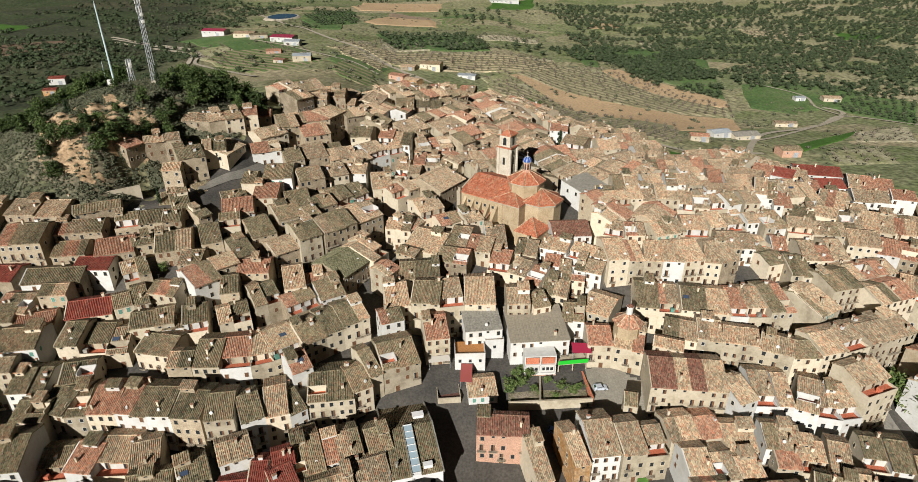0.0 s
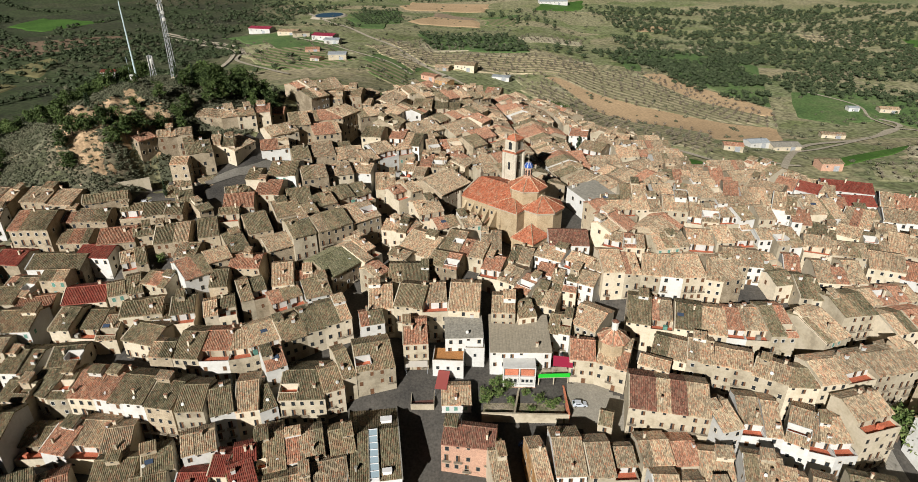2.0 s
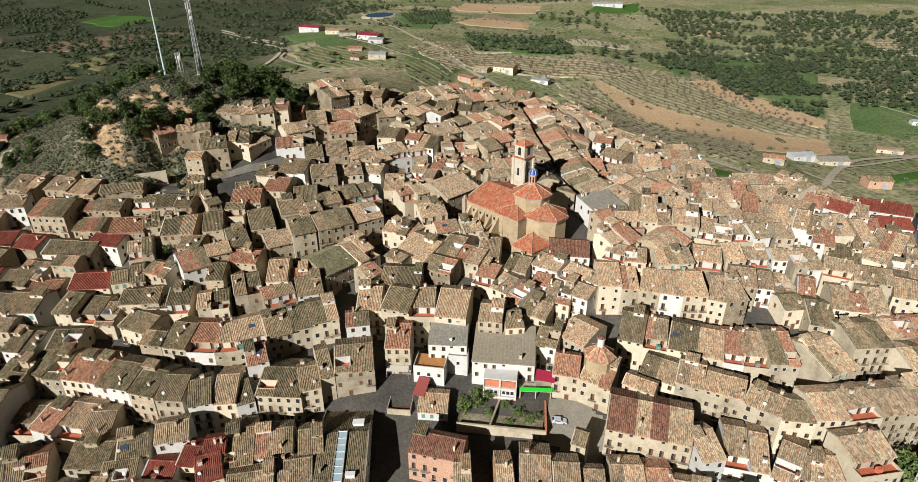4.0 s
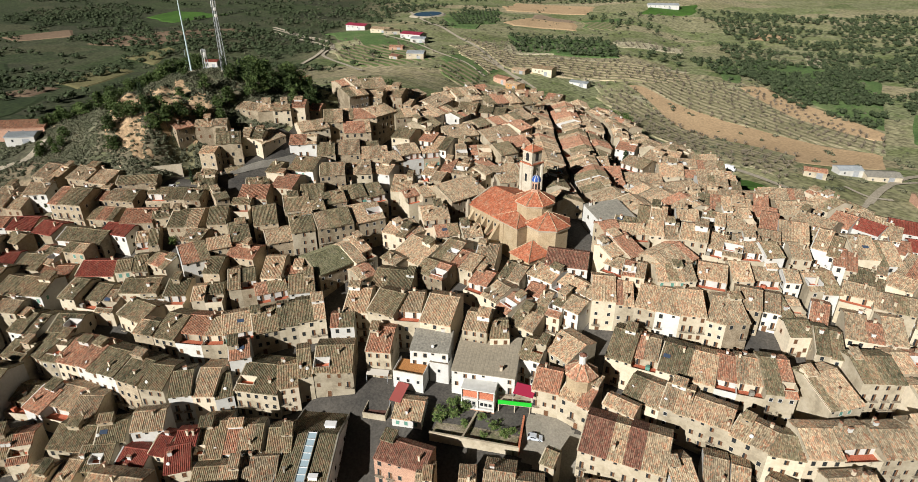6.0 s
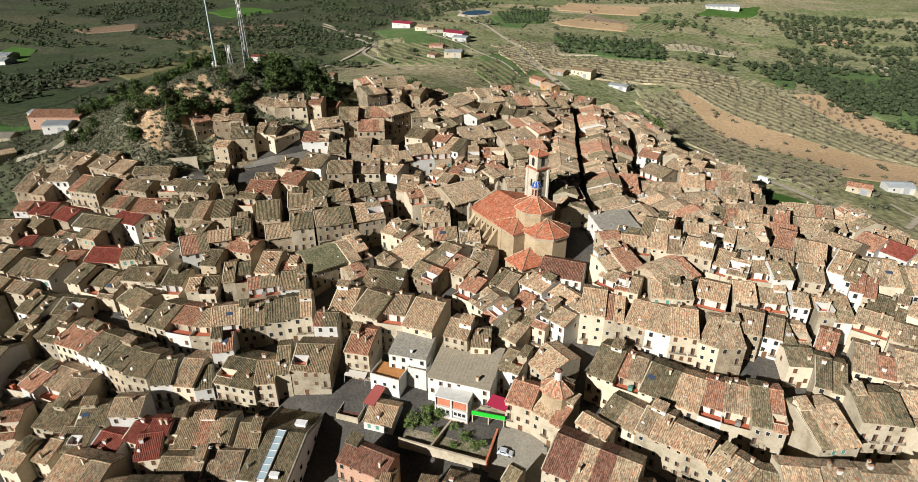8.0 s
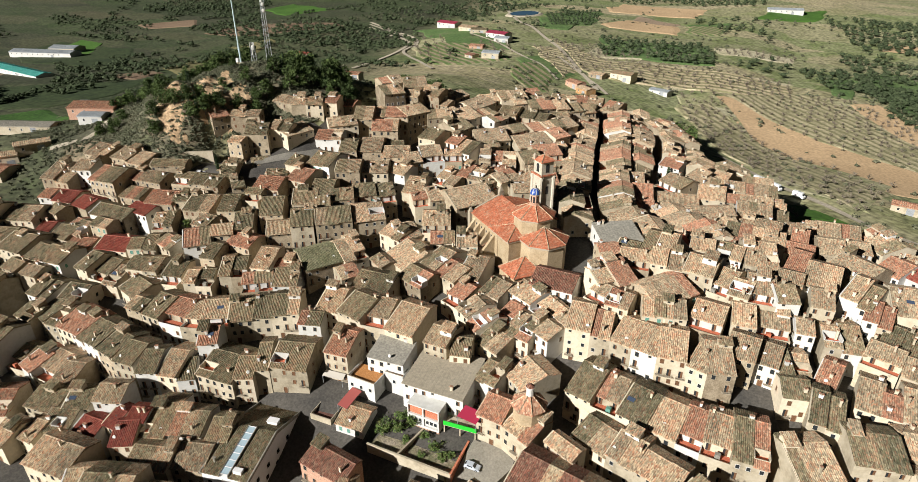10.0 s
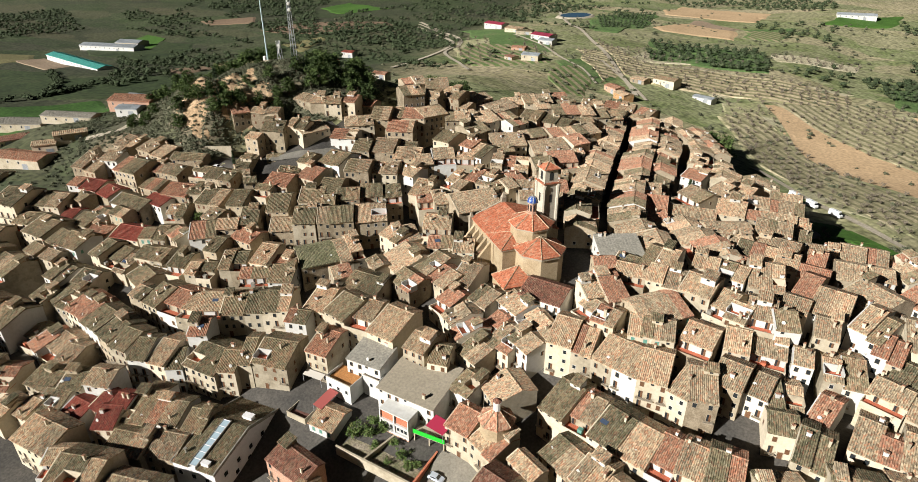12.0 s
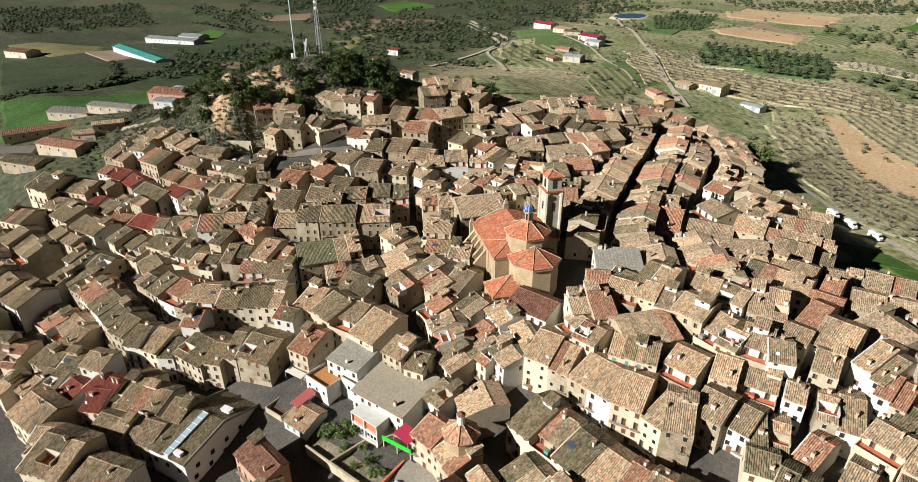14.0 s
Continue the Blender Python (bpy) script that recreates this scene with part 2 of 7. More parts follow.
def tiled_slope(shape, x0, x1, y0, z0, y1, z1, thick=0.18, pitch=0.46, rib=0.17, slot=0):
    """A slope of cover tiles between its eave (y0, z0) and its top (y1, z1), with narrow channels that run down between them."""
    n = max(2, int(round((x1 - x0) / pitch)))
    step = (x1 - x0) / n
    xs, up = [], []
    for k in range(n):
        xs += [x0 + step * k, x0 + step * (k + 0.24), x0 + step * (k + 0.76)]
        up += [0.0, rib, rib]
    xs.append(x1)
    up.append(0.0)
    lo = [(x, y0, z0 + q) for x, q in zip(xs, up)]
    hi = [(x, y1, z1 + q) for x, q in zip(xs, up)]
    m = len(xs)
    verts = lo + hi + [(x0, y0, z0 - thick), (x1, y0, z0 - thick), (x0, y1, z1 - thick), (x1, y1, z1 - thick)]
    faces = [(k, k + 1, m + k + 1, m + k) for k in range(m - 1)]
    a, b, c, d = 2 * m, 2 * m + 1, 2 * m + 2, 2 * m + 3
    faces += [(c, d, b, a), tuple([a, b] + list(range(m - 1, -1, -1))), tuple([d, c] + list(range(m, 2 * m))), (a, 0, m, c), (b, d, 2 * m - 1, m - 1)]
    if y1 < y0:
        faces = [tuple(reversed(f)) for f in faces]
    return shape.add(verts, faces, slot)


def saddle_strip(shape, x0, x1, y0, z0, yr, zr, y1, z1, thick=0.18, pitch=0.46, rib=0.17):
    """A strip of a pitched roof in one piece: cover tiles up to the ridge (yr, zr), a row of ridge tiles, and down the back to (y1, z1)."""
    n = max(2, int(round((x1 - x0) / pitch)))
    step = (x1 - x0) / n
    xs, up = [], []
    for k in range(n):
        xs += [x0 + step * k, x0 + step * (k + 0.24), x0 + step * (k + 0.76)]
        up += [0.0, rib, rib]
    xs.append(x1)
    up.append(0.0)
    m = len(xs)
    fs, bs = (zr - z0) / (yr - y0), (zr - z1) / (y1 - yr)
    rows = [(y0, z0, 1), (yr - 0.17, zr - 0.17 * fs, 1), (yr - 0.13, zr + 0.2, 0), (yr + 0.13, zr + 0.2, 0), (yr + 0.17, zr - 0.17 * bs, 1), (y1, z1, 1)]
    verts = [(x, y, z + q * on) for y, z, on in rows for x, q in zip(xs, up)]
    faces = [(m * j + k, m * j + k + 1, m * j + m + k + 1, m * j + m + k) for j in range(5) for k in range(m - 1)]
    c = 6 * m
    verts += [(x, y, z - thick) for y, z in ((y0, z0), (yr, zr), (y1, z1)) for x in (x0, x1)]
    faces += [(c + 2, c + 3, c + 1, c), (c + 4, c + 5, c + 3, c + 2), tuple([c, c + 1] + list(range(m - 1, -1, -1))), tuple([c + 5, c + 4] + list(range(5 * m, 6 * m)))]
    faces += [(c, 0, m, 2 * m, 3 * m, 4 * m, 5 * m, c + 4, c + 2), (c + 3, c + 5, 6 * m - 1, 5 * m - 1, 4 * m - 1, 3 * m - 1, 2 * m - 1, m - 1, c + 1)]
    return shape.add(verts, faces)


# windows and doors, each kind built once
def opening(w, h, frame_mat, pane, border=0.07, proud=0.07, half=None):
    """A framed opening in one piece: a border that stands proud of the wall and a pane set back in it. half: another look for a leaf that stands ajar."""
    a, b = w / 2, w / 2 + border
    outer = [(-b, -border), (b, -border), (b, h + border), (-b, h + border)]
    inner = [(-a, 0), (a, 0), (a, h), (-a, h)]
    v = [(x, 0.06, z) for x, z in outer] + [(x, -proud, z) for x, z in outer] + [(x, -proud, z) for x, z in inner] + [(x, -0.012, z) for x, z in inner] + [(0, -0.012, 0), (0, -0.012, h)]
    f, sl = [], []
    for k in range(4):
        q = (k + 1) % 4
        f += [(k, q, 4 + q, 4 + k), (4 + k, 4 + q, 8 + q, 8 + k), (8 + k, 8 + q, 12 + q, 12 + k)]
        sl += [0, 0, 0]
    f += [(12, 16, 17, 15), (16, 13, 14, 17)]
    sl += [1, 2 if half else 1]
    s = Shape()
    s.add(v, f)
    s.s = sl
    return s, [frame_mat, pane] + ([half] if half else [])


class Stock:
    """A repeated part: its shape, its materials and the one mesh that all its copies share."""

    def __init__(self, name, shape, mats):
        self.shape, self.mats = shape, mats
        self.mesh = shape.mesh(name, mats)


WINDOWS = [
    Stock("window", *opening(0.95, 1.35, STONE_TRIM, GLASS)),
    Stock("window", *opening(0.95, 1.35, STONE_TRIM, GLASS, half=WOOD)),
    Stock("window", *opening(0.85, 1.1, WALL["w"], GLASS)),
    Stock("window", *opening(0.95, 1.4, STONE_TRIM, WOOD)),
    Stock("window", *opening(0.95, 1.35, WALL["c"], GLASS)),
    Stock("window", *opening(0.95, 1.4, WALL["w"], GREEN_PAINT)),
]
SMALL_WINDOW = Stock("small_window", *opening(0.75, 0.6, STONE_TRIM, GLASS))
HALL_WINDOW = Stock("window", *opening(1.3, 1.5, WALL["W"], GLASS))
TALL_WINDOW = Stock("french_window", *opening(1.0, 2.1, STONE_TRIM, GLASS, half=WOOD))


def railing_mesh():
    """One bent railing: bars that run through between a bottom and a top rail."""
    bm = bmesh.new()
    path = [(-1.03, -0.02), (-1.03, -0.38)] + [(x, -0.74) for x in np.linspace(-1.03, 1.03, 9)] + [(1.03, -0.38), (1.03, -0.02)]
    lo = [bm.verts.new((x, y, 0.06)) for x, y in path]
    hi = [bm.verts.new((x, y, 0.98)) for x, y in path]
    for k in range(len(path) - 1):
        bm.faces.new((lo[k], lo[k + 1], hi[k + 1], hi[k]))
    bmesh.ops.wireframe(bm, faces=list(bm.faces), thickness=0.055, use_boundary=True, use_even_offset=False, use_replace=True)
    bm.verts.index_update()
    s = Shape()
    s.add([tuple(v.co) for v in bm.verts], [tuple(v.index for v in f.verts) for f in bm.faces])
    bm.free()
    return Stock("railing", s, [IRON])


def chimney_mesh(k):
    s = Shape()
    w, d, h = (0.75, 0.5, 1.1) if k == 0 else ((0.5, 0.5, 1.5) if k == 1 else (1.0, 0.55, 0.9))
    s.box(-w / 2, w / 2, -d / 2, d / 2, -1.2, h, 0)
    s.box(-w / 2 - 0.07, w / 2 + 0.07, -d / 2 - 0.07, d / 2 + 0.07, h, h + 0.1, 0)
    for x in (-w / 2 + 0.08, w / 2 - 0.08):
        s.box(x - 0.06, x + 0.06, -d / 2, d / 2, h + 0.1, h + 0.35, 0)
    s.box(-w / 2 - 0.08, w / 2 + 0.08, -d / 2 - 0.08, d / 2 + 0.08, h + 0.35, h + 0.43, 1)
    return Stock("chimney", s, [WALL["c"] if k != 2 else WALL["w"], TILE["r"]])


BALCONY, RAILING, DOOR = Stock("balcony", Shape().box(-1.1, 1.1, -0.78, 0.03, -0.14, 0.0), [STONE_TRIM]), railing_mesh(), Stock("door", *opening(1.1, 2.2, STONE_TRIM, WOOD, 0.15))
DISH = Stock("satellite_dish", Shape().prism(ring(12, 0.5), 0, 0.12, top=0.7).box(-0.04, 0.04, -0.04, 0.04, -0.9, 0), [WALL["w"]])
SOLAR = Stock("solar_panel", Shape().box(-0.95, 0.95, -0.6, 0.6, 0, 0.1), [plain("solar_glass", (0.05, 0.07, 0.11), 0.15)])
AERIAL = Stock("aerial", Shape().box(-0.03, 0.03, -0.03, 0.03, -0.6, 2.6).box(-0.55, 0.55, -0.02, 0.02, 2.4, 2.45).box(-0.02, 0.02, -0.4, 0.4, 2.2, 2.25).box(-0.4, 0.4, 0.2, 0.24, 2.1, 2.14), [IRON])
CHIMNEYS = [chimney_mesh(k) for k in range(3)]
ROOF_WORDS = {"m": "mossy grey-brown clay tile roof", "M": "green mossy tile roof", "t": "sun-bleached tan clay tile roof", "r": "red clay tile roof", "R": "painted red roof",
              "D": "dark red tile roof", "G": "grey metal sheet roof", "F": "grey-beige sheet roof", "x": "patchy red and tan tile roof", "S": "striped red and tan tile roof"}
WALL_WORDS = {"c": "cream rendered", "d": "old tan rendered", "w": "white rendered", "s": "rubble stone", "b": "orange brick", "o": "ochre-sprayed"}
rng = random.Random(7)
SPECS = []


def house(*spec, **more):
    """Notes a house; they are built once all of them are known."""
    SPECS.append((spec, more, rng.random()))


class Joined:
    """Gathers the farther houses into one mesh."""

    def __init__(self):
        self.v, self.f, self.s, self.mats = [], [], [], []

    def take(self, shape, mats, m):
        k = len(self.v)
        self.v += [tuple(m @ Vector(p)) for p in shape.v]
        self.f += [tuple(k + q for q in f) for f in shape.f]
        slot = []
        for q in mats:
            q = twin(q)
            if q not in self.mats:
                self.mats.append(q)
            slot.append(self.mats.index(q))
        self.s += [slot[q] for q in shape.s]


def fit_part(name, thing, root, where, label=""):
    """Adds a part to a house: to its own object, or to the joined mesh at the pose root."""
    shape, mats = (thing.shape, thing.mats) if isinstance(thing, Stock) else thing
    if isinstance(root, tuple):
        root[0].take(shape, mats, root[1] @ where)
        return
    return part(name, thing.mesh if isinstance(thing, Stock) else shape.mesh(name, mats), root, label, where)


STILL = Matrix.Identity(4)


def build_house(a, b, depth, roof, wall, terrace_kind=0, slope=0.36, back=0.64, patched=True, joined=None):
    """A town house. a, b: the ends of its front eave; it reaches back by depth to the left of the way from a to b."""
    a, b = Vector(a), Vector(b)
    w = (b - a).to_2d().length
    ang = math.atan2(b.y - a.y, b.x - a.x)
    eave = (a.z + b.z) / 2
    u, v = Vector((math.cos(ang), math.sin(ang))), Vector((-math.sin(ang), math.cos(ang)))
    corners = [a.to_2d(), b.to_2d(), a.to_2d() + v * depth, b.to_2d() + v * depth]
    low = min(float(ground_height(c.x, c.y)) for c in corners) - 0.6
    front_ground = (float(ground_height(a.x, a.y)) + float(ground_height(b.x, b.y))) / 2
    base_z = min(low, eave - 4.0)
    stand = pose(a.x, a.y, base_z, 0, 0, math.degrees(ang))
    if joined:
        root = (joined, stand)
    else:
        root = new("house", None)
        root.matrix_basis = stand
    h = eave - base_z
    roof_key = rng.choice("tttrm") if roof == "x" else ("t" if roof == "S" else roof)
    if not joined:
        tagged(root, "%s house with a %s" % (WALL_WORDS[wall], ROOF_WORDS[roof]), "house", "town houses")
    d0 = 3.2 if terrace_kind else 0.0
    ridge = d0 + (depth - d0) * back
    rise = slope * (ridge - d0)
    flat = roof in "GF"
    big_roof = roof in "MR" or w > 16
    if flat:
        slope, ridge = 0.14, depth
        rise = slope * depth
    zb = h + rise - (depth - ridge) * slope
    # walls with gables
    s = Shape()
    e = 0.0
    prof = [(d0, 0.0), (depth, 0.0), (depth, zb - 0.1), (ridge, h + rise - 0.1), (d0, h - 0.1)]
    n = len(prof)
    s.add([(e, y, z) for y, z in prof] + [(w - e, y, z) for y, z in prof],
          [tuple(range(n)), tuple(reversed(range(n, 2 * n)))] + [((i + 1) % n, n + (i + 1) % n, n + i, i) for i in (0, 1, 4)])
    if terrace_kind:
        s.box(0, w, 0, d0, 0, h - 2.7)
        shed = rng.random()
        back_wall = Shape().box(0.2, w - 0.2, d0 - 0.06, d0 - 0.012, h - 2.58, h - 0.3)
        for q in range(max(1, int(w / 3))):
            fit_part("terrace_door", TALL_WINDOW, root, pose((q + 0.5) * w / max(1, int(w / 3)) + rng.uniform(-0.3, 0.3), d0 - 0.06, h - 2.58))
        fit_part("terrace_wall", (back_wall, [WALL[rng.choice("wwc")]]), root, STILL)
        if shed < 0.4:
            x = rng.uniform(0.9, max(1.0, w - 1.6))
            fit_part("terrace_shed", (Shape().box(x - 0.6, x + 0.6, 0.9, 2.0, h - 2.58, h - 1.1), [rng.choice((WALL["w"], TERRACOTTA, GREEN_PAINT, TILE["G"]))]), root, STILL)
        for x0, x1, y0, y1 in ((0, w, 0, 0.2), (0, 0.2, 0.2, d0), (w - 0.2, w, 0.2, d0)):
            s.box(x0, x1, y0, y1, h - 2.7, h - 1.75)
    fit_part("wall", (s, [WALL[wall]]), root, STILL)
    if terrace_kind:
        fit_part("terrace_floor", (Shape().box(0.2, w - 0.2, 0.2, d0 - 0.01, h - 2.72, h - 2.6), [TERRACOTTA]), root, STILL, "terracotta roof terrace")
    # roof
    r = Shape()
    ov, sd = 0.45, (0.0 if rng.random() < 0.7 else 0.15)
    if flat:
        tiled_slope(r, -0.15, w + 0.15, -ov, h - ov * slope, depth + 0.1, zb, pitch=1.0, rib=0.03)
        fit_part("roof", (r, [TILE[roof]]), root, STILL)
    else:
        mats = [TILE[roof_key], TILE["t"], TILE["r"], TILE["m"], TILE["D"]]          # the old covering and what it was patched with
        if roof == "S":
            strips = [(0, 0.34, 4, 0, 0), (0.34, 0.52, 1, 0, 0), (0.52, 0.72, 4, 0, 0), (0.72, 1, 1, 0, 0)]
        elif big_roof or not patched or w < 3.5:
            strips = [(0, 1, 0, 0, 0)]
        else:          # patched up piece by piece
            count = max(1, int(w / rng.uniform(2.4, 5.5)))
            cuts = [0.0] + sorted(rng.uniform(k + 0.7, k + 1.3) / count for k in range(count - 1)) + [1.0]
            strips = []
            for k in range(count):
                odd = rng.random() < (0.45 if roof in "tx" else 0.32)
                strips.append((cuts[k], cuts[k + 1], rng.choice((1, 1, 3, 3, 2) if roof in "txr" else (1, 3, 3, 1, 2)) if odd else 0, rng.choice((0, 0, 0.06, 0.14, 0.26)), rng.choice((0, 0, 0.12, 0.3))))
        run = ridge - d0
        hole = None
        if not big_roof and not terrace_kind and run > 5.0 and w > 4 and roof != "S" and rng.random() < 0.24:
            hole = rng.randrange(len(strips))
        for k, (u0, u1, q, lift, reach) in enumerate(strips):
            r = Shape()
            xa, xb = (w * u0 - (sd if k == 0 else 0)), (w * u1 + (sd if k == len(strips) - 1 else 0))
            ye, ze = d0 - ov - reach, h - (ov + reach) * slope + lift
            yb, zk = depth + ov * 0.6, zb - ov * 0.6 * slope + lift * 0.5
            if k == hole and 1.8 < xb - xa < 6:
                t0 = d0 + run * rng.uniform(0.08, 0.4)
                t1 = t0 + rng.uniform(2.0, 3.2)
                za, zc = h + (t0 - d0) * slope, h + (t1 - d0) * slope
                fit_part("roof", (tiled_slope(Shape(), xa, xb, ye, ze, t0, za + lift), [mats[q]]), root, STILL)
                saddle_strip(r, xa, xb, t1, zc + lift, ridge, h + rise + lift, yb, zk)
                fl = za - 0.9
                fit_part("terrace_floor", (Shape().box(xa + 0.1, xb - 0.1, t0 - 0.1, t1, fl - 0.2, fl), [TERRACOTTA]), root, STILL, "" if joined else "sunken terracotta roof terrace")
                side = Shape().box(xa + 0.1, xb - 0.1, t1 - 0.1, t1 + 0.1, fl, zc + 0.35).box(xa + 0.02, xa + 0.2, t0 - 0.1, t1 - 0.1, fl, zc + 0.1).box(xb - 0.2, xb - 0.02, t0 - 0.1, t1 - 0.1, fl, zc + 0.1)
                side.box(xa + 0.2, xb - 0.2, t0 - 0.12, t0 + 0.06, fl, za + 0.25)
                fit_part("terrace_wall", (side, [WALL[rng.choice("wwcc")]]), root, STILL)
            else:
                saddle_strip(r, xa, xb, ye, ze, ridge, h + rise + lift, yb, zk)
            fit_part("roof", (r, [mats[q]]), root, STILL)
        if rng.random() < 0.35:
            fit_part("parapet", (Shape().add([(-0.14, d0 - 0.3, h - 0.4), (0.14, d0 - 0.3, h - 0.4), (0.14, ridge, h + rise - 0.3), (-0.14, ridge, h + rise - 0.3),
                                          (-0.14, d0 - 0.3, h + 0.18), (0.14, d0 - 0.3, h + 0.18), (0.14, ridge, h + rise + 0.32), (-0.14, ridge, h + rise + 0.32)],
                                         [(3, 2, 1, 0), (4, 5, 6, 7), (0, 1, 5, 4), (1, 2, 6, 5), (2, 3, 7, 6), (3, 0, 4, 7)]), [WALL["c" if wall == "s" else wall]]), root, STILL)
    # attic rooms that stand up out of the roof
    if not flat and not big_roof and w > 4.5 and depth > 6 and rng.random() < 0.36:
        aw, ad = rng.uniform(2.2, min(4.2, w * 0.6)), rng.uniform(2.2, 3.6)
        ax = rng.choice((0.05, w - aw - 0.05, rng.uniform(0.3, w - aw - 0.3)))
        ay = ridge - ad * rng.uniform(0.3, 0.9)
        az = h + rise + rng.uniform(0.5, 1.5)
        fit_part("attic", (Shape().box(ax, ax + aw, ay, ay + ad, h, az), [WALL[rng.choice("wcd" if wall in "cw" else "dsc")]]), root, STILL)
        fit_part("attic_roof", (tiled_slope(Shape(), ax - 0.15, ax + aw + 0.15, ay - 0.35, az - 0.1, ay + ad + 0.2, az + ad * 0.26), [TILE[rng.choice("ttm" if roof in "txr" else "mmt")]]), root, STILL)
        if az - (h + (ay - d0) * slope) > 1.3:
            fit_part("attic_window", SMALL_WINDOW, root, pose(ax + aw / 2, ay, az - 0.95))
    # chimneys
    for _ in range(rng.choice((0, 1, 1, 2))):
        y = rng.uniform(d0 + 0.8, depth - 0.8)
        z = h + (rise - abs(y - ridge) * slope)
        fit_part("chimney", rng.choice(CHIMNEYS), root, pose(rng.uniform(0.6, max(0.7, w - 0.6)), y, z, 0, 0, rng.choice((0, 90))))
    if not joined and rng.random() < 0.16:
        fit_part("satellite_dish", DISH, root, pose(rng.uniform(0.5, w - 0.4), d0 + rng.uniform(1, 3), h + 0.9, 60, 0, rng.uniform(-40, 20)))
    if not joined and rng.random() < 0.3:
        fit_part("aerial", AERIAL, root, pose(rng.uniform(0.6, w - 0.5), ridge - 0.3, h + rise + (0.0 if not flat else -0.2), 0, 0, rng.uniform(0, 180)))
    if not joined and rng.random() < 0.035 and w > 4 and not flat:
        y = d0 + (ridge - d0) * 0.5
        fit_part("solar_panel", SOLAR, root, pose(rng.uniform(1.5, w - 1.5), y, h + (y - d0) * slope + 0.22, math.degrees(math.atan(slope)), 0, 0))
    # openings of the front
    near = a.y < 200
    visible = h - (front_ground - base_z)
    zf = front_ground - base_z
    top = h - (2.9 if terrace_kind else 0.3)
    bays = max(1, int(w / 2.4))
    floors = max(1, int((top - zf) / 3.0))
    kind = rng.choice((0, 0, 1, 1, 2, 2, 3, 4, 4, 0, 1, 2, 4, 3, 1, 0, 4, 3, 1, 0, 2, 5))
    for fl in range(floors):
        z0 = top - 2.15 - fl * 3.0
        if z0 < zf - 0.6:
            break
        for k in range(bays):
            if rng.random() < (0.08 if near else 0.22):
                continue
            x = w * (k + 0.5) / bays + rng.uniform(-0.25, 0.25)
            if fl == 0 and rng.random() < 0.4:
                fit_part("small_window", SMALL_WINDOW, root, pose(x, 0, z0 + 1.1))
            elif fl > 0 and rng.random() < (0.5 if near else 0.3):
                fit_part("window", TALL_WINDOW, root, pose(x, 0, z0 - 0.5))
                slab = fit_part("balcony", BALCONY, root, pose(x, 0, z0 - 0.52))
                fit_part("railing", RAILING, root if joined else slab, pose(x, 0, z0 - 0.52) if joined else STILL, "black iron railing")
            else:
                fit_part("window", WINDOWS[kind], root, pose(x, 0, z0))
    if near and visible > 5:
        fit_part("door", DOOR, root, pose(w * rng.uniform(0.3, 0.7), 0, zf))
    # a few openings in the end walls
    if rng.random() < 0.75:
        for side in (0, 1):
            for y in (depth * rng.uniform(0.2, 0.4), depth * rng.uniform(0.6, 0.8)):
                for drop in (2.3, 5.3):
                    if rng.random() < 0.4 and h - drop > zf and y > d0 + 0.8:
                        fit_part("window", WINDOWS[kind], root, pose(w if side else 0, y, h - drop, 0, 0, 90 if side else -90))


def terrace(count, depth, roof, wall, *line):
    """A row of houses whose front eaves follow a line of (x, y, z) points."""
    pts = [Vector(p) for p in line]
    lens = [(q - p).length for p, q in zip(pts, pts[1:])]
    total = sum(lens)
    cuts = [0.0]
    for k in range(1, count):
        cuts.append(total * (k + rng.uniform(-0.16, 0.16)) / count)
    cuts.append(total)

    def at(s):
        for p, q, L in zip(pts, pts[1:], lens):
            if s <= L + 1e-6:
                return p.lerp(q, s / L)
            s -= L
        return pts[-1].copy()
    steep, deep, crest = rng.uniform(0.29, 0.35), depth * rng.uniform(0.97, 1.05), rng.uniform(0.58, 0.72)
    for s0, s1 in zip(cuts, cuts[1:]):
        a, b = at(s0), at(s1)
        dz = rng.uniform(-0.35, 0.35) if count > 1 else 0.0
        z = (a.z + b.z) / 2 + dz
        a.z = b.z = z
        wl = wall
        if count > 1 and rng.random() < 0.25:
            wl = rng.choice("cwcs")
        if wl == "w" and a.x < -35 and rng.random() < 0.5:
            wl = "c"
        if wl == "c" and (a.x < -35 and a.y > 150 or a.y > 225) and rng.random() < 0.55:
            wl = "d"
        big = roof in "GFSMR" or count == 1
        tk = 0 if big and (count == 1 or rng.random() < 0.8) else (1 if rng.random() < 0.26 and (b - a).length > 4 else 0)
        rf = roof
        if count > 1 and roof in "mt" and rng.random() < 0.12:
            rf = rng.choice("xtr")
        house(a, b, deep, rf, wl, tk, slope=steep + rng.uniform(-0.01, 0.01), back=crest + rng.uniform(-0.03, 0.03), patched=count > 1 or roof not in "rD")



# ---- ground ----
def spaced(lo, hi, fine_lo, fine_hi, fine, grow):
    xs = list(np.arange(fine_lo, fine_hi + 0.1, fine))
    for sign, end in ((1, hi), (-1, lo)):
        step, x = fine, (fine_hi if sign > 0 else fine_lo)
        while (x < end) if sign > 0 else (x > end):
            step = min(step * grow, 250)
            x += sign * step
            xs.append(x)
    return np.array(sorted(xs))


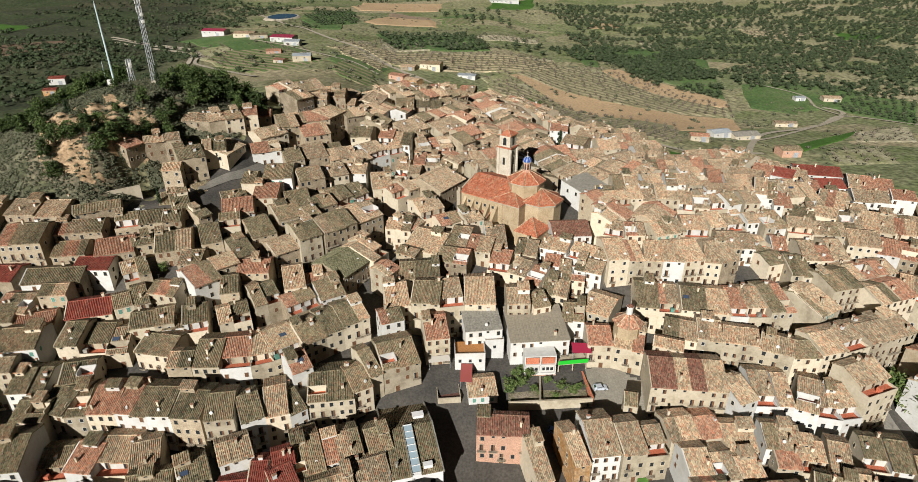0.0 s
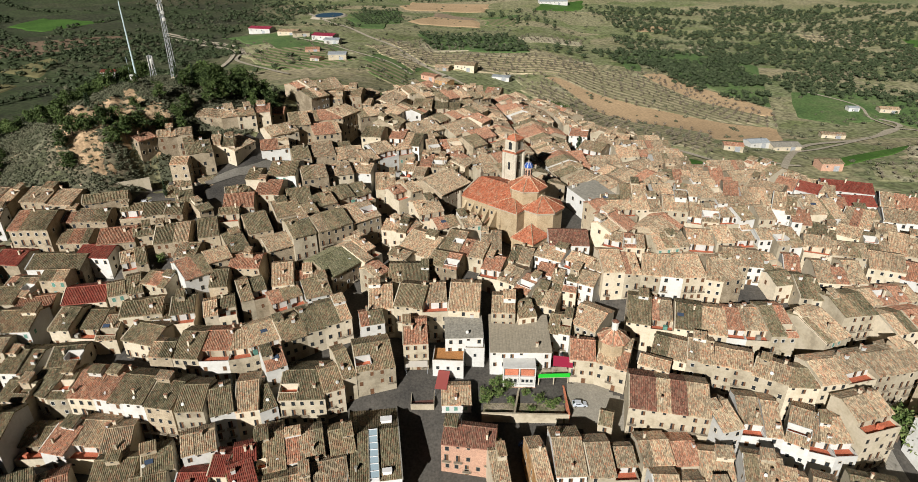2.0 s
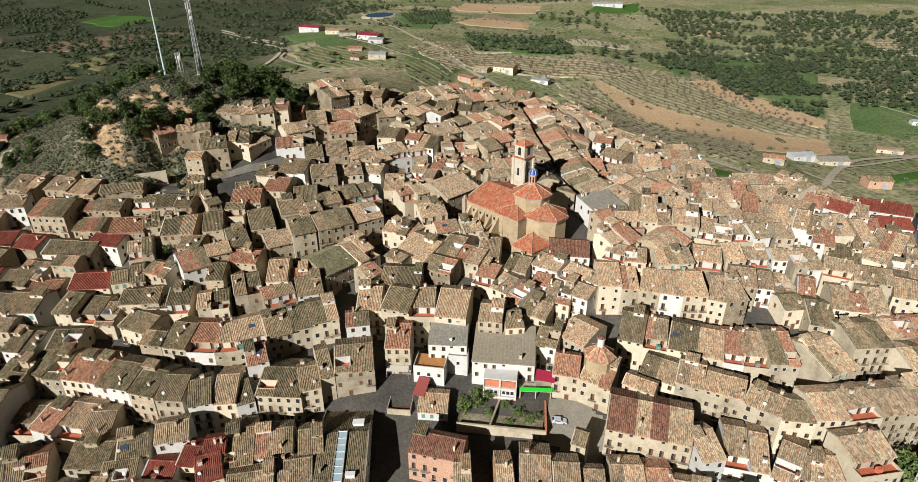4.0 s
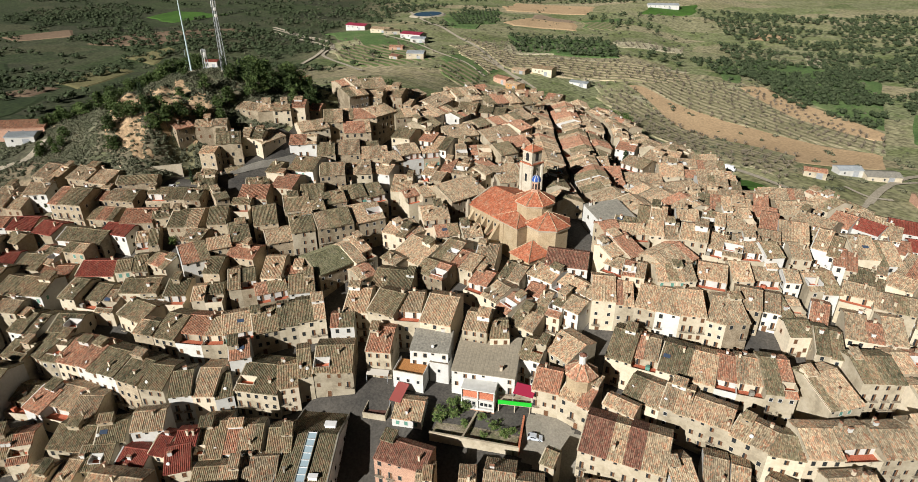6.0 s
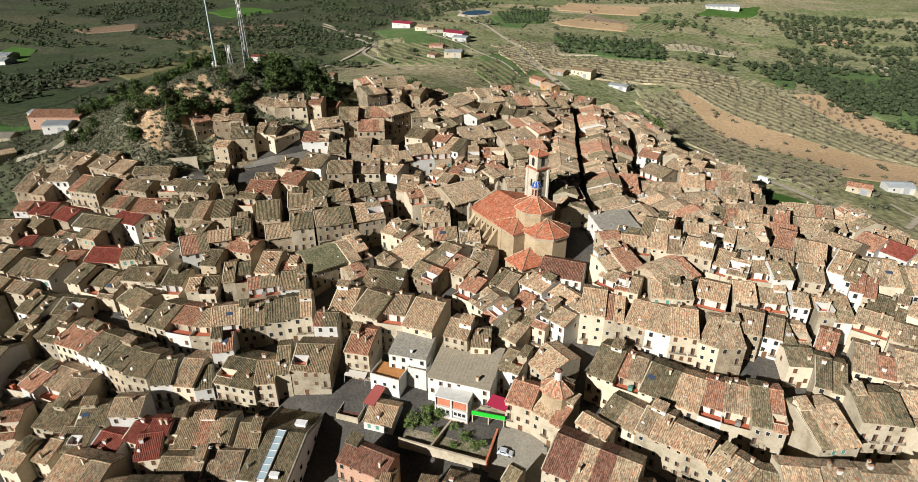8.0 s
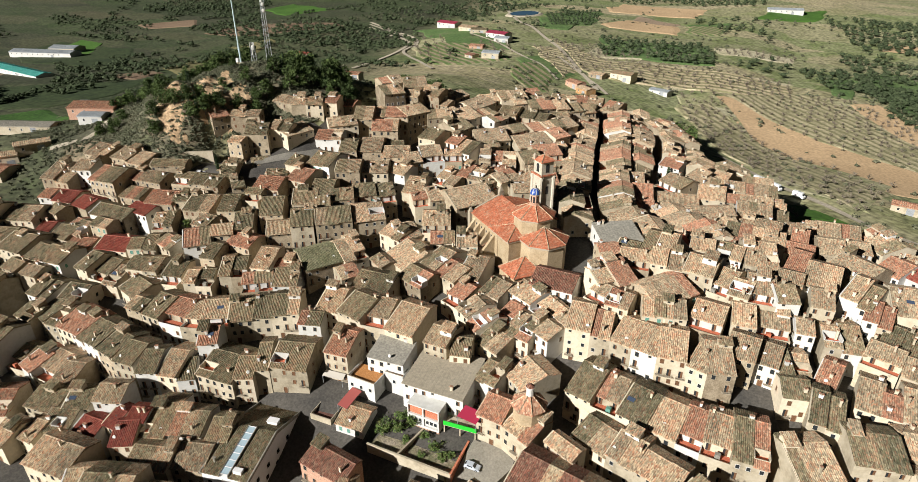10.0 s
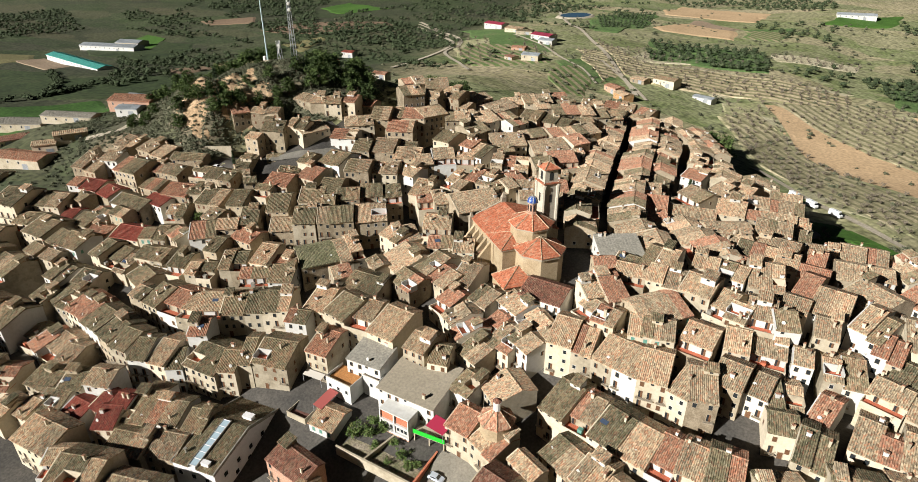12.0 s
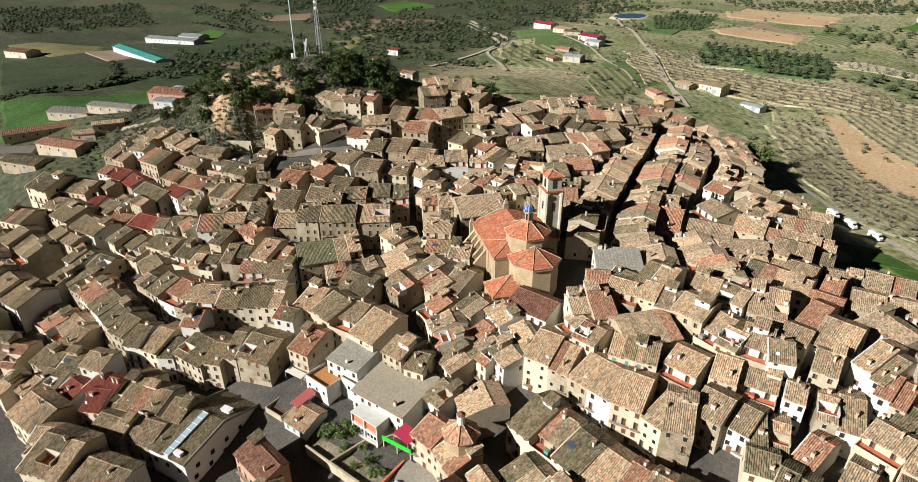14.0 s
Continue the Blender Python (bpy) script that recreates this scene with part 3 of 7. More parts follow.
def sheet(name, xs, ys, lift, mat, keep=None):
    X, Y = np.meshgrid(xs, ys)
    Z = ground_height(X, Y) + lift
    v = np.stack([X, Y, Z], -1).reshape(-1, 3)
    n = len(xs)
    f = []
    for j in range(len(ys) - 1):
        for i in range(n - 1):
            if keep is None or keep((xs[i] + xs[i + 1]) / 2, (ys[j] + ys[j + 1]) / 2):
                f.append((j * n + i, j * n + i + 1, (j + 1) * n + i + 1, (j + 1) * n + i))
    me = mesh_of(name, v.tolist(), f, mat)
    for p in me.polygons:
        p.use_smooth = True
    return me


def land_material():
    """Open country: patches of grass, scrub and dry soil in plots and contour bands, greener on the western plain."""
    m = surface("scrub_and_dry_grass", [(0.088, 0.107, 0.045), (0.154, 0.162, 0.077), (0.285, 0.257, 0.167), (0.143, 0.162, 0.066), (0.363, 0.323, 0.214)], 0.02, 0.35, contrast=0.5, vary=0.0, bump=0.6, stretch=(0.9, 1.1, 1))
    nt = m.node_tree
    n, l = nt.nodes, nt.links
    base = next(k for k in n if k.type == "VALTORGB")
    hsv = next(k for k in n if k.type == "HUE_SAT")
    tc = next(k for k in n if k.type == "TEX_COORD")
    plots = n.new("ShaderNodeTexVoronoi")
    plots.inputs["Scale"].default_value = 0.016
    turn = n.new("ShaderNodeMapping")
    turn.inputs["Rotation"].default_value = (0, 0, 0.5)
    turn.inputs["Scale"].default_value = (0.55, 1.3, 1)
    l.new(tc.outputs["Object"], turn.inputs["Vector"])
    wob = n.new("ShaderNodeTexNoise")
    wob.inputs["Scale"].default_value = 0.02
    mixv = n.new("ShaderNodeMixRGB")
    mixv.blend_type = "ADD"
    mixv.inputs["Fac"].default_value = 1.0
    gain = n.new("ShaderNodeVectorMath")
    gain.operation = "SCALE"
    gain.inputs["Scale"].default_value = 40
    l.new(tc.outputs["Object"], wob.inputs["Vector"])
    l.new(wob.outputs["Color"], gain.inputs[0])
    l.new(turn.outputs[0], mixv.inputs[1])
    l.new(gain.outputs[0], mixv.inputs[2])
    l.new(mixv.outputs[0], plots.inputs["Vector"])
    pick = n.new("ShaderNodeSeparateColor")
    l.new(plots.outputs["Color"], pick.inputs[0])

    def bands(cols):
        r = n.new("ShaderNodeValToRGB")
        while len(r.color_ramp.elements) < len(cols):
            r.color_ramp.elements.new(0.5)
        for k, c in enumerate(cols):
            r.color_ramp.elements[k].position = k / (len(cols) - 1)
            r.color_ramp.elements[k].color = (*c, 1)
        l.new(pick.outputs[0], r.inputs["Fac"])
        return r
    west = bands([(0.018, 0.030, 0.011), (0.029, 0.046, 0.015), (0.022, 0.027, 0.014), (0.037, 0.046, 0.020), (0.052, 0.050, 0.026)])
    east = bands([(0.095, 0.135, 0.042), (0.13, 0.175, 0.052), (0.34, 0.275, 0.165), (0.10, 0.145, 0.046), (0.42, 0.335, 0.205), (0.13, 0.165, 0.058)])
    sep = n.new("ShaderNodeSeparateXYZ")
    l.new(tc.outputs["Object"], sep.inputs[0])
    side = n.new("ShaderNodeMath")
    side.operation = "MULTIPLY_ADD"
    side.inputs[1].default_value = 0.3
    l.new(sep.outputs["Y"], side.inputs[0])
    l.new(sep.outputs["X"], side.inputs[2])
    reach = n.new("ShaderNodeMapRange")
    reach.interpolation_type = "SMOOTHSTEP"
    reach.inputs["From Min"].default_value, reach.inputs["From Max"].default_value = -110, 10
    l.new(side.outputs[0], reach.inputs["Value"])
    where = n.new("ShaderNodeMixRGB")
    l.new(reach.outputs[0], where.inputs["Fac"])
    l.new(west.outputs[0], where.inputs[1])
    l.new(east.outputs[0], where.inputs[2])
    half = n.new("ShaderNodeMath")
    half.operation = "MULTIPLY_ADD"
    half.inputs[1].default_value, half.inputs[2].default_value = 0.4, 0.1
    l.new(reach.outputs[0], half.inputs[0])
    blend = n.new("ShaderNodeMixRGB")
    l.new(half.outputs[0], blend.inputs["Fac"])
    l.new(where.outputs[0], blend.inputs[1])
    l.new(base.outputs["Color"], blend.inputs[2])
    l.new(blend.outputs[0], hsv.inputs["Color"])
    return m


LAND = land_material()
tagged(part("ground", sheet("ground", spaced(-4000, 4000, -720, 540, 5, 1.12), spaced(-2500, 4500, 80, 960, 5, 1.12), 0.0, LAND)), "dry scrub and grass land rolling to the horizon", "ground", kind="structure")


def inside(poly):
    def test(x, y):
        c = False
        for (x0, y0), (x1, y1) in zip(poly, poly[1:] + poly[:1]):
            if (y0 > y) != (y1 > y) and x < (x1 - x0) * (y - y0) / (y1 - y0) + x0:
                c = not c
        return c
    return test


TOWN = inside([(-172, 140), (-150, 165), (-118, 186), (-116, 204), (-96, 226), (-80, 262), (-62, 300), (-34, 345), (-26, 384), (10, 392), (34, 374), (52, 350), (62, 318), (95, 318), (98, 275), (135, 272),
               (170, 250), (205, 225), (190, 180), (150, 120), (130, 80), (-120, 70), (-150, 110)])
tagged(part("pavement", sheet("pavement", np.arange(-180, 212, 4.0), np.arange(66, 398, 4.0), 0.25, PAVING, TOWN)), "worn concrete and stone town streets, coloured dark for their deep shade", "street", kind="structure")

HILL = surface("scrubby_hillside", [(0.048, 0.052, 0.030), (0.072, 0.074, 0.044), (0.102, 0.096, 0.060), (0.165, 0.135, 0.086), (0.29, 0.215, 0.138)], 0.035, 0.6, contrast=0.45, vary=0.0, bump=0.8)


def on_hill(x, y):
    return ((x + 145) / 68) ** 2 + ((y - 226) / 62) ** 2 < 1 and not TOWN(x, y)


tagged(part("hillside", sheet("hillside", np.arange(-216, -74, 2.0), np.arange(160, 292, 2.0), 0.25, HILL, on_hill)), "steep castle hill with scrub and bare sandy rock", "hillside", kind="structure")

CLIFF = surface("sandy_cliff", [(0.15, 0.12, 0.07), (0.29, 0.195, 0.11), (0.38, 0.262, 0.155), (0.44, 0.325, 0.205)], 0.16, 0.9, contrast=0.4, vary=0.0, bump=0.9)


def bare_rock(x, y):
    ragged = 1.0 * noise.noise(Vector((x * 0.13, y * 0.13, 1))) + 0.9 * noise.noise(Vector((x * 0.4, y * 0.4, 4)))
    for cx, cy, rx, ry in ((-131, 221, 15, 11), (-141, 210, 8, 6), (-136, 201, 9, 5), (-152, 217, 8, 5)):
        if ((x - cx) / rx) ** 2 + ((y - cy) / ry) ** 2 < 1 + ragged:
            return not TOWN(x, y)
    return False


tagged(part("cliff", sheet("cliff", np.arange(-166, -108, 0.7), np.arange(192, 240, 0.7), 0.4, CLIFF, bare_rock)), "bare ochre sandy cliff faces on the hill", "cliff", kind="structure")

FORECOURT = inside([(38, 131), (38, 144), (45, 146), (55, 139), (57, 129), (50, 126.5)])
tagged(part("forecourt", sheet("forecourt", np.arange(37, 58, 1.0), np.arange(126, 147, 1.0), 0.42, surface("pale_concrete", [(0.20, 0.18, 0.145), (0.26, 0.235, 0.19)], 0.3, 2.0, contrast=0.15, bump=0.15), FORECOURT)), "pale concrete forecourt beside the garden", "forecourt", kind="structure")

# ---- the town, row by row ----
terrace(4, 11, "m", "c", (-102.8, 102.8, -17.7), (-97.7, 104.2, -17.6), (-87.8, 103.1, -16.3), (-80.5, 103.4, -16.5), (-72.9, 105.7, -16.5))
terrace(1, 9, "m", "c", (-77.5, 94.8, -17.8), (-67.1, 97, -16.9))
terrace(1, 10, "m", "w", (-65.6, 91.9, -18.2), (-58, 94.9, -18.5))
terrace(1, 8, "m", "c", (-65.5, 98.6, -16.5), (-59.1, 102.1, -16.1))
terrace(1, 9, "R", "w", (-56.3, 94.2, -18.6), (-48.7, 95.2, -17.1))
terrace(1, 8, "R", "c", (-49.8, 100.1, -16.2), (-45.5, 100.5, -15.7))
terrace(1, 6, "R", "w", (-44.4, 103.2, -15), (-39.5, 105.1, -14.6))
terrace(1, 9, "R", "w", (-42.3, 96.2, -16.3), (-37, 99.6, -17))
terrace(1, 15, "m", "w", (-38.7, 102.3, -16.1), (-32.1, 105, -18))
terrace(1, 9, "m", "c", (-68.6, 87.8, -19), (-63.6, 88.6, -19))
terrace(1, 8, "m", "w", (-83, 88.2, -18.1), (-79, 90.7, -17.8))
terrace(1, 9, "m", "s", (-22.3, 109.6, -17), (-16.6, 111.9, -16.9))
terrace(1, 9, "t", "s", (-24.4, 100.2, -18.6), (-16, 103.5, -18.5))
terrace(1, 6, "D", "b", (4.5, 115.5, -16.3), (18.3, 114.7, -15.5))
terrace(1, 16, "t", "c", (18.9, 102.8, -18.8), (23.3, 103.8, -18.5))
terrace(1, 13, "t", "o", (28.7, 106.4, -17.9), (32.9, 107.4, -17.5))
terrace(1, 11, "t", "w", (33.4, 109, -17.2), (40.8, 109.9, -17.2))
terrace(2, 8, "t", "c", (41.4, 109.8, -17.2), (53.8, 111.6, -18.1))
terrace(2, 10, "t", "c", (55, 114.8, -17.6), (69.8, 117, -18.8))
terrace(1, 10, "t", "c", (68.8, 113.3, -19.8), (77.1, 113, -18.6))
terrace(2, 8, "t", "c", (63.5, 104.6, -20.8), (76.2, 106, -20.4))
terrace(3, 10, "t", "c", (79.8, 108, -19.5), (89.5, 107, -19.3), (97.2, 104.7, -19.7))
terrace(2, 11, "D", "c", (102.2, 107.8, -18.9), (112.9, 105.7, -18.9))
terrace(1, 9, "t", "w", (78.8, 112.9, -18.3), (88, 111.8, -18.2))
terrace(6, 11, "t", "w", (75.7, 123.7, -13.4), (82.1, 126.2, -14.5), (92.6, 125.3, -16.1), (100.7, 121.1, -16.4), (108.8, 122.3, -14.6))
terrace(1, 14, "S", "c", (52.8, 128.9, -11.9), (73.5, 126.6, -11.5))
terrace(1, 5, "t", "c", (44.5, 124.2, -13.9), (48.1, 123.4, -14))
terrace(9, 9, "t", "c", (61.9, 149.6, -9.6), (70, 146.5, -8.4), (77.8, 144.8, -8.9), (87.8, 141.9, -8), (93.8, 138.5, -8.8), (98.4, 136.9, -8.8), (109.9, 139.3, -8.5), (117, 142.1, -7.9), (133.3, 147.4, -8.5), (139, 149.7, -8.4))
terrace(7, 14, "x", "c", (56, 160.3, -6.1), (59.5, 159.4, -6.2), (68.8, 158.6, -6.3), (79.9, 156.5, -6.4), (93.9, 155.3, -5.6), (104.7, 156.6, -5))
terrace(1, 13, "t", "c", (111.5, 153.9, -5.9), (120.3, 159.1, -5.7))
terrace(2, 10, "t", "c", (134.3, 161.2, -6.3), (149.1, 165.9, -5.9))
terrace(2, 10, "t", "c", (130.4, 172.7, -4), (141.6, 175.7, -3.9))
terrace(7, 13, "t", "c", (50.1, 175, 2.8), (62.6, 176.7, 1.5), (67.1, 176, 1.2), (74.2, 174.8, 2.1), (83.6, 176.3, 1.5), (88.2, 174.9, 1), (94.3, 177.3, 1.9))
terrace(4, 11, "t", "w", (98, 186, 1.4), (105, 185.4, 1), (109.5, 188.6, -1.4), (116.7, 187, -2.8))
terrace(2, 10, "t", "w", (113.2, 200, 2.7), (123, 202.3, 1))
terrace(3, 10, "t", "c", (121, 184.4, -3.4), (127.3, 183.8, -2.4), (136.5, 183.7, -2.4))
terrace(2, 9, "m", "c", (111, 173.3, -2.2), (118.7, 173.2, -3))
terrace(2, 9, "t", "c", (68.2, 185.8, 6.1), (78.9, 189.1, 5.4), (88.3, 188.5, 4.8))
terrace(2, 10, "t", "c", (90.3, 194.7, 5.4), (105.2, 197.2, 3.7))
terrace(1, 7, "t", "w", (105.9, 199.5, 5.1), (110.7, 200.3, 3.6))
terrace(4, 10, "t", "c", (81.7, 206, 7.8), (91.1, 203.5, 8.9), (98.9, 204.1, 9.7), (105.9, 206.8, 8.5))
terrace(1, 9, "t", "c", (108.5, 209.4, 8.7), (114.5, 209.9, 7.3))
terrace(1, 12, "t", "s", (71.1, 190, 7.2), (80.2, 202.6, 6.8))
terrace(2, 9, "t", "c", (50.5, 188.9, 6.3), (57.9, 185.6, 7), (64.3, 185.4, 6))
terrace(2, 8, "t", "w", (73.8, 219.2, 10.7), (81.2, 220, 10.9), (88.8, 219.5, 11.8))
terrace(1, 12, "t", "c", (90, 219.6, 11.7), (99.4, 221.8, 9.6))
terrace(1, 9, "r", "c", (100.3, 226, 9.6), (105.9, 224.9, 9.2))
terrace(1, 13, "t", "w", (105.8, 219.3, 9.4), (115.1, 218.6, 8.7))
terrace(2, 12, "t", "w", (115.4, 217.9, 8.6), (123.2, 214.9, 7.6))
terrace(1, 8, "t", "c", (93.3, 239.9, 8.8), (100, 239.9, 8.8))
terrace(1, 8, "t", "c", (101.4, 246.6, 9), (106.8, 246.6, 8.3))
terrace(2, 9, "r", "c", (109.9, 263.2, 4.9), (123.6, 264.4, 5.8))
terrace(2, 8, "t", "c", (110.2, 245.5, 7.9), (125.8, 248.4, 7.6))
terrace(1, 8, "t", "c", (123.1, 263.3, 5.7), (128.6, 255.9, 7.4))
terrace(1, 8, "r", "w", (125.1, 243.6, 7.4), (131.5, 239.3, 6.9))
terrace(1, 9, "R", "w", (132.7, 243.3, 7.2), (140.4, 237.5, 6.5))
terrace(2, 9, "t", "w", (141.6, 239.9, 6.7), (147.6, 237.9, 6.1))
terrace(2, 12, "t", "w", (128.5, 217.8, 7.4), (143.5, 219.8, 4.4))
terrace(2, 9, "t", "w", (125.9, 209, 2.1), (135.1, 206.5, 2.6))
terrace(2, 10, "r", "w", (121.5, 212.5, 6.5), (128.2, 211.5, 4.3))
terrace(1, 9, "R", "w", (145.3, 245.2, 7.1), (163.8, 240.7, 5.6))
terrace(2, 9, "r", "w", (163.1, 234.5, 4.6), (179.4, 228.9, 3.7))
terrace(1, 10, "t", "w", (159.2, 223.2, 3.6), (171.9, 219.7, 2.6))
terrace(1, 9, "r", "w", (175.9, 225.2, 3.3), (184.4, 222.4, 2.7))
terrace(1, 8, "R", "w", (149.3, 232.8, 5.3), (160.7, 232, 4.3))
terrace(1, 9, "t", "w", (140.9, 217.8, 4.4), (149.1, 212.8, 2.9))
terrace(3, 10, "t", "c", (143.7, 203.1, 1.5), (155.8, 200.7, 0.3), (167.4, 195.3, -1.1))
terrace(2, 10, "r", "w", (149, 188.7, -2), (159.5, 182.5, -3.3))
terrace(4, 12, "x", "c", (-22.3, 154.5, -2.9), (-15.7, 156.1, -2.9), (-5.3, 155.3, -1.6), (6.9, 157.7, -2.8), (11.4, 156.9, -2.6))
terrace(1, 8, "m", "c", (-19.2, 168.2, -1.2), (-6, 169.5, -1.2))
terrace(1, 7, "m", "w", (-22.9, 147.3, -3.7), (-16.4, 149.8, -4.2))
terrace(1, 9, "r", "c", (-9.8, 143.1, -6.7), (-2.6, 144.4, -6.4))
terrace(1, 9, "G", "w", (2, 147.7, -6.7), (13.1, 149.2, -7.1))
terrace(1, 16, "F", "w", (15.4, 145.3, -9.1), (33.2, 146.8, -9.1))
terrace(1, 8, "t", "w", (2.8, 131.1, -17.7), (11, 132.1, -17.2))
terrace(1, 9, "m", "w", (32, 155.5, -7.7), (38.8, 154.2, -8.4))
terrace(1, 8, "m", "c", (23.4, 157.1, -3.5), (28.9, 158.8, -6.2))
terrace(1, 6, "t", "c", (15, 157.1, -2.9), (22.3, 157.3, -3.1))
terrace(2, 9, "x", "c", (38.3, 144.7, -9.3), (45.1, 144.6, -10.3), (54, 141.7, -9.7))
terrace(1, 12, "t", "c", (38.4, 160.6, -7.3), (46.5, 155.3, -7.1))
terrace(1, 10, "t", "c", (26.8, 166.3, -3.7), (34.7, 163.8, -6.6))
terrace(3, 10, "t", "c", (9.4, 176.5, -0.4), (17.5, 174, -1.1), (26.1, 168, -3.3))
terrace(1, 8, "t", "c", (33.9, 171.8, -2.9), (41.4, 170.1, -2.7))
terrace(2, 8, "t", "c", (28.2, 175.8, -1.4), (37.1, 173.5, -2.1))
terrace(2, 8, "t", "w", (28.1, 186.5, 1.7), (37.8, 181.6, 1.1), (47.9, 174.7, 2.2))
terrace(1, 8, "t", "w", (38.6, 174.7, -1.6), (46.8, 170.8, -0.2))
terrace(1, 10, "D", "w", (33.1, 189.3, 2.9), (46.9, 189.8, 5.3))
terrace(1, 12, "t", "c", (-19.4, 187.5, 2.1), (-7.5, 181.7, -0.4))
terrace(2, 10, "t", "c", (-4.6, 187.1, 2), (10.7, 182.5, 0.4))
terrace(1, 9, "t", "w", (9.7, 186.8, 1.6), (17.1, 187.2, 1))
terrace(1, 9, "t", "c", (19.3, 183.5, 0.3), (26.6, 181.6, 0.3))
terrace(1, 14, "M", "s", (-37.4, 168, -0.4), (-30.4, 179.7, -0.5))
terrace(2, 10, "t", "c", (-29, 178.3, -0.7), (-24.6, 185.8, 1.7))
terrace(2, 11, "t", "c", (-17.3, 194.7, 3.3), (-12.5, 202.6, 4.4), (-4.1, 206.8, 7.3))
terrace(1, 9, "t", "c", (-26.7, 195.4, 4.8), (-17.4, 193.9, 3.2))
terrace(1, 12, "t", "s", (-7.3, 217.1, 7.1), (2.6, 231.9, 10.9))
terrace(3, 10, "m", "s", (-52.1, 200.2, 9.8), (-48.9, 202.9, 10.1), (-41.2, 209, 8.5), (-33.3, 216.7, 8))
terrace(1, 12, "m", "s", (-63.5, 191.5, 8.6), (-55.6, 196.9, 9.5))
terrace(1, 8, "m", "s", (-62.1, 199.8, 10.6), (-53.9, 203.4, 10.6))
terrace(1, 9, "r", "s", (-82.8, 191.2, 11.3), (-72.5, 194.3, 12.5))
terrace(1, 9, "m", "s", (-69.6, 180.7, 7.7), (-62.6, 185.5, 7.4))
terrace(1, 8, "m", "s", (-60.8, 174.7, 4.4), (-54, 180.4, 4.4))
terrace(1, 9, "m", "c", (-84.3, 174.5, 8.1), (-78.2, 177.4, 8.5))
terrace(1, 12, "m", "s", (-72, 170.4, 5.4), (-66.7, 174.8, 5.6))
terrace(1, 9, "m", "s", (-98, 170.5, 7.2), (-87.3, 173.9, 8.1))
terrace(1, 8, "m", "s", (-89.9, 167.1, 4.8), (-82.3, 167.4, 5.5))
terrace(1, 7, "r", "c", (-115.9, 167.6, 7.9), (-104.7, 171.3, 8.1))
terrace(1, 6, "m", "c", (-105.6, 172.4, 8.4), (-100, 175.7, 9))
terrace(1, 8, "R", "w", (-121.1, 163.1, 5.4), (-109.6, 163.1, 5.8))
terrace(2, 8, "m", "s", (-103.5, 159.9, 3.6), (-96.9, 164.1, 4.6))
terrace(1, 8, "t", "w", (-157.8, 167.3, 14.8), (-149.6, 169.9, 13.2))
terrace(1, 8, "t", "s", (-162.8, 176.7, 17.2), (-151.3, 176.8, 16.2))
terrace(2, 9, "t", "c", (-149.1, 179.4, 17), (-130.6, 179.6, 15.5))
terrace(1, 6, "m", "s", (-128.3, 181.8, 16.2), (-115, 187.8, 15.8))
terrace(3, 8, "m", "s", (-114.5, 179.7, 13.7), (-106.3, 182.3, 12.2), (-94.4, 184.9, 12.6))
terrace(1, 11, "m", "s", (-98.6, 189.3, 14.1), (-93.2, 192.3, 14.2))
terrace(1, 8, "m", "s", (-89.5, 187.5, 12), (-86.5, 191.4, 11.9))
terrace(1, 10, "m", "s", (-129, 166.8, 8.8), (-119, 168.3, 7.8))
terrace(1, 8, "t", "s", (-131.3, 174.1, 12.3), (-116.9, 176.4, 12.3))
terrace(2, 12, "t", "c", (-165.9, 159.1, 11.9), (-154.2, 162.2, 10.2))
terrace(1, 8, "r", "w", (-160, 153, 7.1), (-154.5, 154.7, 6.3))
terrace(2, 9, "R", "w", (-153.9, 154.6, 6.2), (-146.4, 156.8, 5.4), (-135.7, 156.5, 4.8))
terrace(2, 9, "m", "w", (-132.8, 155.9, 4.4), (-115.6, 158.1, 4.2))
terrace(1, 8, "R", "w", (-144.4, 141.4, 1.5), (-138.7, 143.4, 0.2))
terrace(1, 9, "m", "c", (-137.4, 141.5, -0), (-128.2, 142.8, -0.3))
terrace(1, 9, "m", "c", (-135.8, 146.2, 0.9), (-126.2, 145.8, 0.3))
terrace(1, 10, "m", "w", (-131.9, 129.7, -1.3), (-125.6, 129.9, -1.9))
terrace(1, 10, "m", "w", (-125.9, 130.6, -1.8), (-115.2, 132.1, -1.3))
terrace(1, 10, "R", "w", (-114.2, 144.4, -1.4), (-102.3, 148, 0.4))
terrace(1, 8, "r", "c", (-127.2, 140.9, -1.1), (-117.1, 144.2, -2.1))
terrace(2, 8, "m", "c", (-101.5, 148.2, 0.4), (-93.1, 153.3, 0.9))
terrace(1, 7, "m", "c", (-94.7, 155.2, 1.2), (-85.5, 153.4, 2.8))
terrace(1, 9, "m", "w", (-79.8, 155, 4.1), (-73.7, 161.7, 3.6))
terrace(1, 7, "m", "w", (-72.7, 155.2, 1.9), (-67.3, 156.6, 0.8))
terrace(1, 9, "r", "c", (-70.6, 165.2, 3.7), (-60.7, 165.9, 2.2))
terrace(3, 11, "m", "c", (-112.3, 135.4, -2.4), (-101.1, 135.4, -4.2), (-93.3, 136.8, -6.2))
terrace(1, 11, "m", "c", (-91.6, 136.9, -5.7), (-80.8, 134.8, -6.3))
